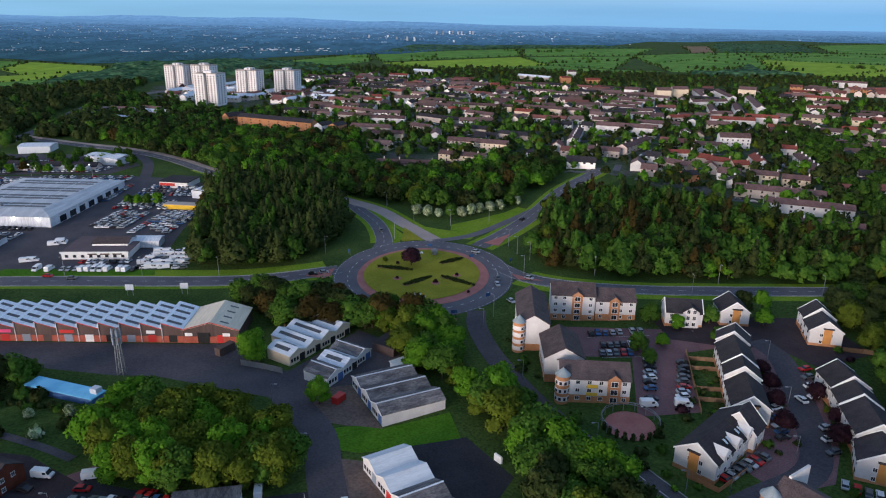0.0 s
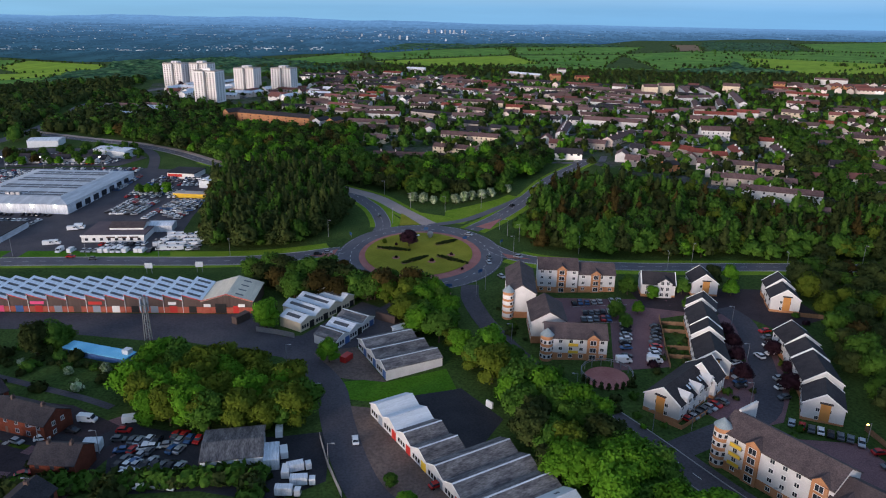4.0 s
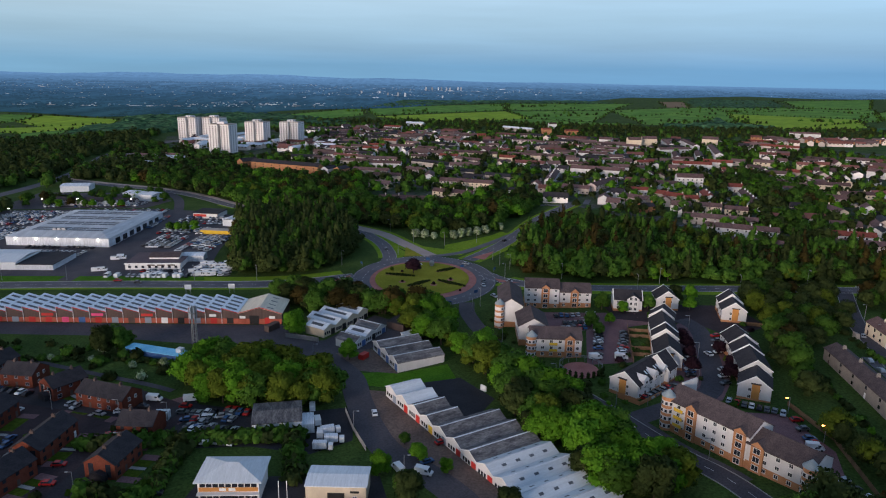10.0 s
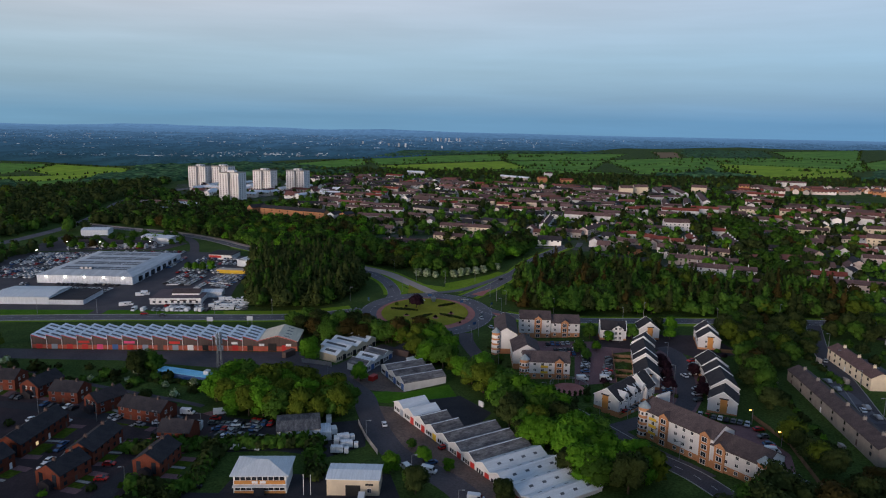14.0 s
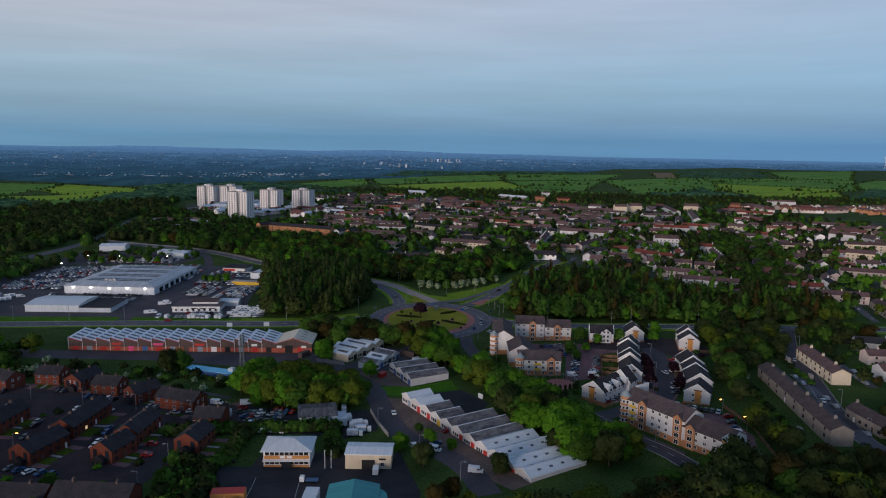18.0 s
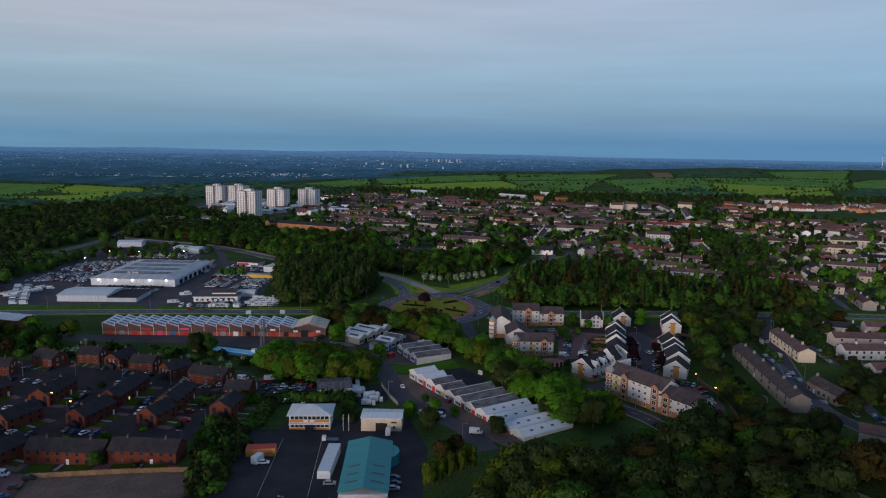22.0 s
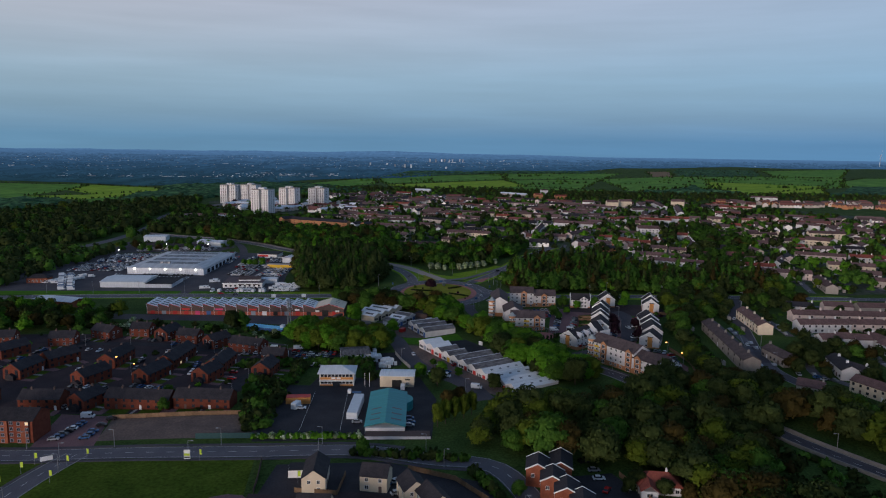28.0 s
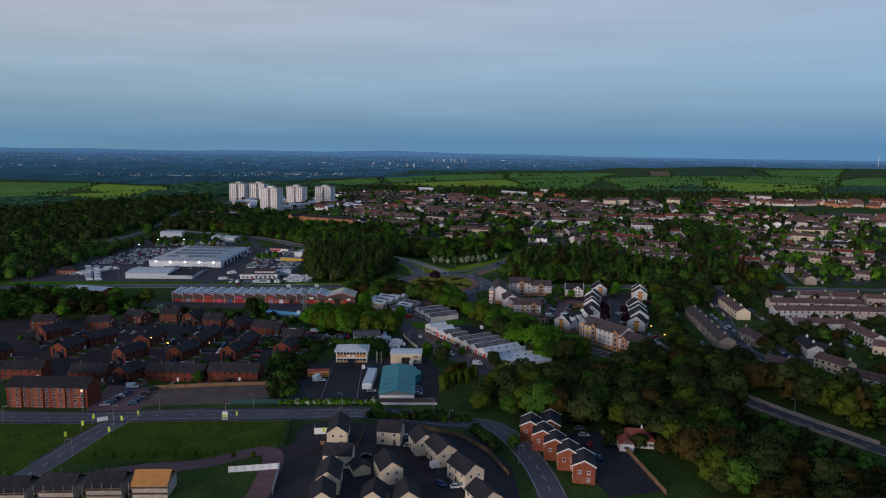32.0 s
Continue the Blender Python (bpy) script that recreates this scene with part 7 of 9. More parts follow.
def canopy(name, poly, step, h, label):
    """A wood so far off that only its uneven top shows: a lumpy sheet over the ground."""
    x0, x1 = min(p[0] for p in poly), max(p[0] for p in poly)
    y0, y1 = min(p[1] for p in poly), max(p[1] for p in poly)
    at, vs, fs = {}, [], []
    nx_, ny_ = int((x1 - x0) / step), int((y1 - y0) / step)
    for j_ in range(ny_ + 1):
        for i_ in range(nx_ + 1):
            x, y = x0 + i_ * step + noise.noise((i_ * 7.3, j_ * 3.1, 2)) * step * 0.4, y0 + j_ * step + noise.noise((i_ * 2.3, j_ * 5.1, 8)) * step * 0.4
            if inside(x, y, poly):
                at[i_, j_] = len(vs)
                rim = not all(inside(x + a * step, y + b * step, poly) for a, b in ((-1.2, 0), (1.2, 0), (0, -1.2), (0, 1.2)))
                vs.append((x, y, g(x, y) - 0.5 if rim else g(x, y) + h * (0.75 + 0.45 * noise.noise((x * 0.05, y * 0.05, 0)) + 0.5 * noise.noise((x * 0.17, y * 0.17, 9)) + 0.35 * noise.noise((x * 0.013, y * 0.013, 4)))))
    for (i_, j_), n in at.items():
        q = [at.get(k) for k in ((i_ + 1, j_), (i_ + 1, j_ + 1), (i_, j_ + 1))]
        if None not in q:
            fs.append((n, *q))
    tagged(new(name, raw(name, vs, fs, M["canopy"])), label, "woodland", kind="stuff")


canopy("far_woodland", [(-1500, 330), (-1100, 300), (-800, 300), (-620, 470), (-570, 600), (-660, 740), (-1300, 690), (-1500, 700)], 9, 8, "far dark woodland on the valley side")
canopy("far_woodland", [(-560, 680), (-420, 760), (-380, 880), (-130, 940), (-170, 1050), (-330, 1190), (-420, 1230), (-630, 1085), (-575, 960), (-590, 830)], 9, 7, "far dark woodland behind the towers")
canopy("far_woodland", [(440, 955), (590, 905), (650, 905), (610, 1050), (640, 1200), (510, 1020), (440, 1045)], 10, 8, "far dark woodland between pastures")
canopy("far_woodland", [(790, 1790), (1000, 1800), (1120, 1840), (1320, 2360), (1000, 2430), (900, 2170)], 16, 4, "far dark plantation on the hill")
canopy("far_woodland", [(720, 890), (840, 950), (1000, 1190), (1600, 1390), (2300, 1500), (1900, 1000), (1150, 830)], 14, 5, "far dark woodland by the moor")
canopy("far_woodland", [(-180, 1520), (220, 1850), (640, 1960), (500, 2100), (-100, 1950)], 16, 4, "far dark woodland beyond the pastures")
vx = np.concatenate([np.linspace(-4900, -300, 24), np.linspace(-100, 4900, 24)])


def valley_edge(x):
    if x < -300:
        return 1190 + 50 * math.sin(x * 0.004) + 40 * math.sin(x * 0.011)
    return 1400 + (min(x, 1200) + 300) * 0.9 + 100 * math.sin(x * 0.01)


vv, vf = [], []
for x in vx:
    y0 = valley_edge(x)
    for k in range(15):
        y = y0 + (4800 - y0) * k / 14
        vv.append((x, y, g(x, y) + 0.6 + 0.1 * k))
for i in range(len(vx) - 1):
    for k in range(14):
        a = i * 15 + k
        vf.append((a, a + 15, a + 16, a + 1))
tagged(new("backdrop_valley", raw("backdrop_valley", vv, vf, M["valley"])), "wide far valley, its blue haze painted as glow", "backdrop", kind="structure")
for j, (yy, hh, ph) in enumerate(((3900, 22, 0.3), (4350, 26, 1.7), (4780, 34, 4.1))):
    vv, vf = [], []
    n = 110
    for i in range(n):
        x = -4900 + 9800 * i / (n - 1)
        left = 1.0 if x < -300 else max(0.12, 1 - (x + 300) / 2600)
        h = hh * left * (0.55 + 0.25 * math.sin(x * 0.0016 + ph) + 0.14 * math.sin(x * 0.0061 + 2 * ph) + 0.05 * math.sin(x * 0.021 + ph))
        for f, z in ((-260, 0.0), (-120, 0.6), (0, 1.0), (160, 0.0)):
            vv.append((x, yy + f + 40 * math.sin(x * 0.003 + ph), g(x, yy) + 2 + h * z))
    for i in range(n - 1):
        for k in range(3):
            a = i * 4 + k
            vf.append((a, a + 4, a + 5, a + 1))
    tagged(new("backdrop_hills", raw("backdrop_hills", vv, vf, M["hills"], True)), "low hills along the horizon, haze blue painted as glow", "backdrop", kind="structure")
spec_v, spec_f = [], []
srng = np.random.default_rng(77)


def far_box(x, y, sx, sy, h):
    z = g(x, y) + 1.5
    n = len(spec_v)
    for dz in (0, h):
        spec_v.extend([(x - sx, y - sy, z + dz), (x + sx, y - sy, z + dz), (x + sx, y + sy, z + dz), (x - sx, y + sy, z + dz)])
    spec_f.extend([(n, n + 1, n + 5, n + 4), (n + 1, n + 2, n + 6, n + 5), (n + 2, n + 3, n + 7, n + 6), (n + 3, n, n + 4, n + 7), (n + 4, n + 5, n + 6, n + 7)])


for cx, cy, r, k in ((-700, 1480, 150, 34), (-480, 1600, 100, 26), (-1740, 2700, 260, 40), (-300, 2350, 260, 50), (60, 2900, 260, 60), (-1250, 2050, 260, 26), (-200, 3250, 500, 40), (-1000, 3350, 600, 40)):
    for i in range(k * 3):
        far_box(cx + srng.normal() * r * 1.4, max(1450, cy + srng.normal() * r * 0.5), srng.uniform(0.8, 2.6) * (1 + (srng.random() < 0.06) * 4), 2, srng.uniform(0.8, 1.8))
for i in range(8):
    far_box(-20 + i * 22 + srng.normal() * 4, 2900 + srng.normal() * 20, 3.5, 4, 15)
for x, y, h in ((-116, 2170, 15), (-92, 2180, 14), (-160, 2300, 9), (-200, 2420, 10), (-268, 2410, 11), (40, 2150, 8)):
    far_box(x, y, 3.2, 4, h)
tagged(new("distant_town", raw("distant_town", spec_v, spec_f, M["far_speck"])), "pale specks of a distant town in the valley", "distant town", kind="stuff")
# tree belts over the far valley, glowing in haze colour, denser in bands
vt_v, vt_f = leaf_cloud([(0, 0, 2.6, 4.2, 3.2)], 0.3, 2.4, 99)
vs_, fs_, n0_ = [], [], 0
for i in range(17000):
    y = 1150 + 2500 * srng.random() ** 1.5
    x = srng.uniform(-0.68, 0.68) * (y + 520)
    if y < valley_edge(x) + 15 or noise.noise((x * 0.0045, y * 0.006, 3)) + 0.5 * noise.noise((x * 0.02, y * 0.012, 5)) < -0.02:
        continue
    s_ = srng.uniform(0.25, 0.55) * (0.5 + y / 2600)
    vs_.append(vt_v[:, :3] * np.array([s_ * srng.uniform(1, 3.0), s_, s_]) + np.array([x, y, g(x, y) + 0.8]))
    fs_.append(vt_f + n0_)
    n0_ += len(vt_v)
tagged(new("backdrop_woods", big("backdrop_woods", np.concatenate(vs_), np.concatenate(fs_), M["valley_tree"])), "tree belts across the far valley, haze painted as glow", "backdrop", kind="stuff")
wt = thing("wind_turbine", 2350, 3190, 30, "white wind turbine far off on the moor", "wind turbine")
child("mast", boxm("mast", 2.6, 2.6, 62, M["far_speck"]), wt)
for k in range(3):
    bl = child("blade", boxm("blade", 1.4, 0.6, 28, M["far_speck"], 0, -3, 0), wt, (0, 0, 62))
    bl.rotation_euler = (0, radians(20 + 120 * k), 0)

# streets, hedges, sheds and parked cars between the town terraces
st_v, st_f, ts_v, ts_f, pk = [], [], [], [], ([], [], [], [])
hedge_at = []
trng = random.Random(61)


def flat_quad(vs, fs, pts, dz):
    n = len(vs)
    vs.extend((x, y, g(x, y) + dz) for x, y in pts)
    fs.append((n, n + 1, n + 2, n + 3))


def lot_car(x, y, rz, vs, fs, prof, hw):
    n, k = len(vs), len(prof)
    c_, s_ = math.cos(radians(rz)), math.sin(radians(rz))
    z = g(x, y) + 0.1
    for w in (-hw, hw):
        vs.extend((x + px * c_ - w * s_, y + px * s_ + w * c_, z + pz) for px, pz in prof)
    fs.extend([tuple(n + i for i in range(k)), tuple(n + k + i for i in range(k))[::-1]] + [(n + k + i, n + k + (i + 1) % k, n + (i + 1) % k, n + i) for i in range(k)])


CAR_BODY = [(-2.05, 0.32), (2.05, 0.32), (2.12, 0.62), (1.98, 0.8), (1.05, 0.93), (-1.85, 0.97), (-2.1, 0.8)]
CAR_CABIN = [(-1.75, 0.95), (1.1, 0.93), (0.42, 1.4), (-1.25, 1.42)]
for x, y, t, ln, w in OCC:
    if not (y > 20 or x > 150) or ln < 4 or ln > 45 or y > 640:
        continue
    c_, s_ = math.cos(t), math.sin(t)
    sg = 1 if c_ < 0 else -1

    def at(u, v):
        return (x + u * c_ - v * s_, y + u * s_ + v * c_)
    side = sg if trng.random() < 0.6 else -sg
    d0 = side * (w + 6.5)
    n = max(1, int(ln / 4))
    for i in range(n):
        u0, u1 = -ln - 2 + (2 * ln + 4) * i / n, -ln - 2 + (2 * ln + 4) * (i + 1) / n
        q = [at(u0, d0), at(u1, d0), at(u1, d0 + side * 5.0), at(u0, d0 + side * 5.0)]
        if all(free(px, py, 0.5) for px, py in q):
            flat_quad(st_v, st_f, q if side > 0 else q[::-1], 0.11 + 0.02 * trng.random())
            if trng.random() < 0.75:
                cx, cy = at((u0 + u1) / 2, d0 + side * trng.choice((1.0, 4.0)))
                k = trng.choice((0, 0, 2))
                for prof, hw in ((CAR_BODY, 0.88), (CAR_CABIN, 0.72)):
                    lot_car(cx, cy, math.degrees(t) + trng.uniform(-4, 4), pk[k], pk[k + 1], prof, hw)
    u = -ln
    while u < ln:
        px, py = at(u, -side * (w + 9 + trng.uniform(-0.5, 0.5)))
        if free(px, py, 1.0) and trng.random() < 0.7:
            hedge_at.append((px, py))
        u += 3.8
        if trng.random() < 0.16:
            px, py = at(u, -side * (w + 6))
            if free(px, py, 1.0):
                n = len(ts_v)
                z = g(px, py)
                for zz in (0, 2.1):
                    ts_v.extend((px + a * c_ - b * s_, py + a * s_ + b * c_, z + zz + (0.4 if zz and b > 0 else 0)) for a, b in ((-1.3, -0.9), (1.3, -0.9), (1.3, 0.9), (-1.3, 0.9)))
                ts_f.extend([(n, n + 1, n + 5, n + 4), (n + 1, n + 2, n + 6, n + 5), (n + 2, n + 3, n + 7, n + 6), (n + 3, n, n + 4, n + 7), (n + 4, n + 5, n + 6, n + 7)])
tagged(new("town_street", raw("town_street", st_v, st_f, M["asphalt"])), "grey residential streets between the terraces", "street", kind="structure")
tagged(new("town_cars", raw("town_cars", pk[0], pk[1], M["car_silver"])), "pale cars parked along the town streets", "cars", kind="stuff")
tagged(new("town_cars", raw("town_cars", pk[2], pk[3], M["car_grey"])), "dark cars parked along the town streets", "cars", kind="stuff")
tagged(new("garden_sheds", raw("garden_sheds", ts_v, ts_f, M["render_grey"])), "small pale sheds and garages in back gardens", "sheds", kind="stuff")
woods("town_hedges", hedge_at, {"leaf_mid:bush": 4, "leaf_dark:bush": 4, "leaf_bright:bush": 1}, "garden hedges behind the terraces", (0.7, 1.3), seed=62)

# ---------------------------------------------------------------- vehicles


def wheel_mesh():
    bm = bmesh.new()
    bmesh.ops.create_cone(bm, cap_ends=True, segments=12, radius1=0.33, radius2=0.33, depth=0.22, matrix=Matrix.Rotation(radians(90), 4, "X"))
    me = bpy.data.meshes.new("wheel")
    bm.to_mesh(me)
    bm.free()
    me.materials.append(M["tyre"])
    return me


CAR_ROOF = [(-1.3, 1.4), (0.46, 1.38), (0.36, 1.46), (-1.2, 1.48)]
VAN_BODY = [(-2.6, 0.35), (2.6, 0.35), (2.66, 0.95), (2.0, 1.2), (1.45, 2.1), (1.2, 2.25), (-2.55, 2.3), (-2.62, 2.1)]
VAN_GLASS = [(1.98, 1.26), (2.04, 1.24), (1.5, 2.06), (1.44, 2.08)]


def car_parts(colour):
    return cached(("car", colour), lambda: (prism_y("car", CAR_BODY, -0.88, 0.88, M[colour]), prism_y("windows", CAR_CABIN, -0.78, 0.78, M["glass"]), prism_y("roof", CAR_ROOF, -0.7, 0.7, M[colour])))


COLOURS = ["car_white", "car_silver", "car_black", "car_grey", "car_blue", "car_red"]
COLOUR_WORD = {"car_white": "white", "car_silver": "silver", "car_black": "black", "car_grey": "dark grey", "car_blue": "dark blue", "car_red": "red"}
crng = random.Random(9)
N_CARS = 0


def car(x, y, rz, colour=None, where="parked", group="parked cars", wheels=True):
    colour = colour or crng.choices(COLOURS, (4, 4, 4, 4, 3, 1))[0]
    body, glass, roof = car_parts(colour)
    ob = new("car", body)
    ob.matrix_basis = pose(x, y, g(x, y) + 0.12, 0, 0, rz)
    tagged(ob, f"{COLOUR_WORD[colour]} car {where}", "car", group)
    child("cabin_glass", glass, ob)
    child("roof_panel", roof, ob)
    if wheels:
        wm_ = cached("wheel", wheel_mesh)
        for wx, wy in ((1.3, 0.8), (1.3, -0.8), (-1.3, 0.8), (-1.3, -0.8)):
            child("wheel", wm_, ob, (wx, wy, 0.25))
    return ob


def van(x, y, rz, colour="car_white", where="parked", group="parked vans"):
    body = cached(("van", colour), lambda: prism_y("van", VAN_BODY, -0.98, 0.98, M[colour]))
    ob = new("van", body)
    ob.matrix_basis = pose(x, y, g(x, y) + 0.12, 0, 0, rz)
    tagged(ob, f"{COLOUR_WORD[colour]} panel van {where}", "van", group)
    child("windscreen", cached("vglass", lambda: prism_y("windscreen", VAN_GLASS, -0.9, 0.9, M["glass"])), ob)
    child("side_window", cached("vside", lambda: boxm("side_window", 0.9, 2.02, 0.6, M["glass"], 1.0, 0, 1.35)), ob)
    wm_ = cached("wheel", wheel_mesh)
    for wx, wy in ((1.7, 0.88), (1.7, -0.88), (-1.6, 0.88), (-1.6, -0.88)) if group != "dealer lot vans" else ():
        child("wheel", wm_, ob, (wx, wy, 0.25))
    return ob


STOCK = {k: ([], []) for k in COLOURS + ["glass"]}


def stock_car(x, y, rz, colour=None):
    """One of the joined cars of the far lots."""
    paint_ = STOCK[colour or crng.choices(COLOURS, (9, 4, 1.5, 2, 2.5, 1))[0]]
    lot_car(x, y, rz, *paint_, CAR_BODY, 0.88)
    lot_car(x, y, rz, *STOCK["glass"], CAR_CABIN, 0.74)
    lot_car(x, y, rz, *paint_, CAR_ROOF, 0.7)


def row(x1, y1, x2, y2, n, rz, where, group, skip=0.12, vans=0.0, colour=None, wheels=True):
    for i in range(n):
        if crng.random() < skip:
            continue
        f = (i + 0.5) / n
        x, y = x1 + (x2 - x1) * f + crng.uniform(-0.2, 0.2), y1 + (y2 - y1) * f + crng.uniform(-0.3, 0.3)
        a = rz + crng.uniform(-3, 3) + crng.choice((0, 180))
        if group == "dealer lot cars":
            stock_car(x, y, a, colour)
        elif crng.random() < vans:
            van(x, y, a, where=where, group=group)
        else:
            car(x, y, a, colour, where, group, wheels)


CPK = "parked in the flats' car park"
row(60.5, -64.5, 80.5, -64.0, 8, 88, CPK, "flats car park")
row(63.2, -73.6, 74.6, -73.6, 5, 88, CPK, "flats car park", 0)
row(61.5, -79.0, 73.2, -79.6, 5, 88, CPK, "flats car park", 0)
row(77.5, -82, 70.6, -110, 9, 4, CPK, "flats car park")
row(87.6, -86, 80.6, -109, 8, 4, CPK, "flats car park", 0.05)
van(69.5, -111.5, 3, where=CPK, group="flats car park")
van(79.6, -111.8, -8, where=CPK, group="flats car park")
STR = "parked beside the estate road"
row(107.5, -107.0, 101.0, -129.5, 8, 20, STR, "estate road cars")
row(126.5, -84.5, 109.5, -143.0, 11, 15, STR, "estate road cars", 0.35)
row(93.5, -135.8, 77.5, -146.0, 7, -50, STR, "estate road cars")
car(114.8, -110.3, 105, "car_white", "on the estate road", "estate road cars")
row(106.8, -147.6, 122.5, -158.8, 8, 60, "parked behind the flats", "flats parking", 0, 0.15)
row(124.0, -161.5, 120.6, -182.0, 7, 5, "parked behind the flats", "flats parking", 0.1)
van(120.4, -180.2, -10, where="parked behind the flats", group="flats parking")
row(118.5, -196, 122, -212, 4, 20, "parked on the lane", "flats parking", 0.2)
LOT = "on the dealers' lot"
for k in range(5):
    row(-177 + 3.9 * k, 60, -174 + 3.9 * k, 92, 11, 10 + 4 * (k % 2), LOT, "dealer lot cars", 0.12, wheels=False)
for k in range(5):
    row(-152.5 + 4.4 * k, 52, -147.5 + 4.4 * k, 92, 13, 8, LOT, "dealer lot cars", 0.18, wheels=False)
for k in range(7):
    row(-314 + 4 * k, 20, -296 + 4 * k, 52 - k, 11, 20, LOT, "dealer lot vans", 0.15, 0.9) if k in (1, 3) else None
row(-172, -1.6, -128, 0.6, 16, 88, LOT, "dealer lot vans", 0.08, 0.75)
row(-157, 8.6, -134, 11.0, 8, 88, LOT, "dealer lot cars", 0.1, wheels=False)
for k in range(5):
    row(-130 + 0.6 * k, 3.5 + 5.2 * k, -107 - 1.0 * k, 4 + 5.2 * k, 8, 20, LOT, "dealer lot vans", 0.1, 0.7)
for x_, y_ in ((-181, 32), (-179.4, 36.7), (-178.5, 34), (-181, 8), (-178.5, 9.2)):
    van(x_, y_, 15, where=LOT, group="dealer lot vans")
row(-193.4, 112, -193.6, 152, 12, 5, LOT, "dealer lot cars", 0.1, wheels=False)
for k in range(3):
    row(-181, 130 + 9 * k, -143 - 3 * k, 128 + 9 * k, 13, 85, LOT, "dealer lot cars", 0.15, wheels=False)
row(-250, 57.2, -204, 56.8, 15, 88, LOT, "dealer lot cars", 0.3, colour="car_black", wheels=False)
for x0, y0, x1, y1, nr, nc_ in ((-270, 44, -262, 60, 3, 3), (-320, 74, -272, 112, 8, 14), (-318, 120, -268, 170, 10, 14), (-262, 152, -200, 176, 4, 17), (-310, 188, -228, 204, 3, 24), (-310, 216, -262, 228, 2, 14), (-262, 38, -205, 50, 2, 18), (-182, 96, -160, 124, 5, 7), (-176, 96, -150, 116, 3, 8)):
    for r_ in range(nr):
        for c_i in range(nc_):
            if crng.random() < 0.78:
                x, y, a = x0 + (x1 - x0) * (c_i + 0.5) / nc_, y0 + (y1 - y0) * (r_ + 0.5) / nr, 84 + crng.uniform(-4, 4)
                stock_car(x, y, a)
for c_i in range(2):
    for r_ in range(19):
        if crng.random() < 0.88:
            fx_ = r_ / 18
            x, y = -284 + 7.2 * c_i - 28 * fx_ + crng.uniform(-0.3, 0.3), -2 + 56 * fx_
            lot_car(x, y, 15 + crng.uniform(-9, 9), *STOCK[crng.choice(("car_white", "car_white", "car_silver", "car_silver", "car_blue"))], VAN_BODY, 0.98)
            lot_car(x, y, 15, *STOCK["glass"], VAN_GLASS, 0.9)
for k, (vs, fs) in STOCK.items():
    tagged(new("stock_cars" if k != "glass" else "stock_car_windows", raw("stock_cars", vs, fs, M[k])), f"rows of {COLOUR_WORD.get(k, 'dark-windowed')} stock cars far off on the lot", "cars", kind="stuff")
SCR = "standing in the scrapyard"
for x_, y_, c_ in ((-71.3, -168.3, "car_white"), (-69, -168.2, "car_white"), (-66.5, -170, "car_white"), (-62.6, -168.8, "car_blue"), (-59.9, -170, "car_black"), (-57.9, -169.3, "car_silver"), (-56.1, -169.3, "car_silver"), (-69.8, -160.2, "car_silver"), (-68.2, -158.7, "car_grey"),
                   (-62.7, -157.9, "car_blue"), (-60.7, -157.9, "car_silver"), (-63.8, -150.9, "car_red"), (-61.6, -151.3, "car_red"), (-72.9, -158.1, "car_red"), (-73.2, -162.3, "car_grey"), (-70.5, -163.5, "car_blue"), (-66.0, -163.0, "car_silver")):
    car(x_, y_, 75, c_, SCR, "scrapyard cars")
row(-76, -154, -54, -153, 10, 80, SCR, "scrapyard cars", 0.15)
row(-75, -164.5, -57, -165, 8, 75, SCR, "scrapyard cars", 0.1)
row(-74, -171.5, -56, -172.5, 8, 80, SCR, "scrapyard cars", 0.1, 0.2)
row(-77, -158.5, -64, -156, 5, 10, SCR, "scrapyard cars", 0.1)
van(-71.6, -173.3, 8, where=SCR, group="scrapyard cars")
van(-70.2, -171.0, 80, where=SCR, group="scrapyard cars")
for x_, y_, a_ in ((-35.9, -149.5, 100), (-32.7, -159, 105), (-30.5, -167, 95), (-17.8, -206.5, 90)):
    van(x_, y_, a_, where="beside the workshop", group="workshop vans")
CRT = "parked in the estate"
for x_, y_, a_, c_ in ((-79.1, -149.1, 0, "car_red"), (-78.7, -153.3, 0, "car_grey"), (-93.4, -149.1, -10, "car_black"), (-105.8, -154.3, -20, "car_silver"), (-99.7, -152.8, 20, "car_white"), (-96, -168.8, 30, "car_red"), (-103, -186, 5, "car_red"), (-101, -196, 5, "car_red")):
    car(x_, y_, a_, c_, CRT, "brick estate cars")
van(-91.6, -143.8, -5, where=CRT, group="brick estate cars")
van(-78.8, -144.1, 15, where=CRT, group="brick estate cars")
for x1, y1, x2, y2, n, a in ((-203, -134, -184, -132, 5, 80), (-170, -128, -163, -131, 3, 75), (-152, -136, -136, -140, 5, 70), (-120, -146, -115, -150, 2, 70), (-186, -166, -178, -190, 6, 70), (-158, -160, -152, -186, 7, 75), (-127, -160, -123, -190, 7, 75),
                             (-182, -205, -150, -212, 8, 60), (-150, -205, -125, -212, 6, 60), (-215, -150, -222, -185, 7, 60), (-190, -218, -160, -222, 6, 80)):
    row(x1, y1, x2, y2, n, a, CRT, "brick estate cars", 0.3)
for x1, y1, x2, y2, n, a in ((-150, -150, -132, -153, 5, 75), (-146, -176, -150, -188, 3, 75), (-200, -148, -184, -152, 5, 80), (-120, -172, -119, -188, 4, 10), (-180, -150, -165, -150, 4, 85), (-128, -206, -112, -208, 4, 80)):
    row(x1, y1, x2, y2, n, a, CRT, "brick estate cars", 0.2, wheels=False)
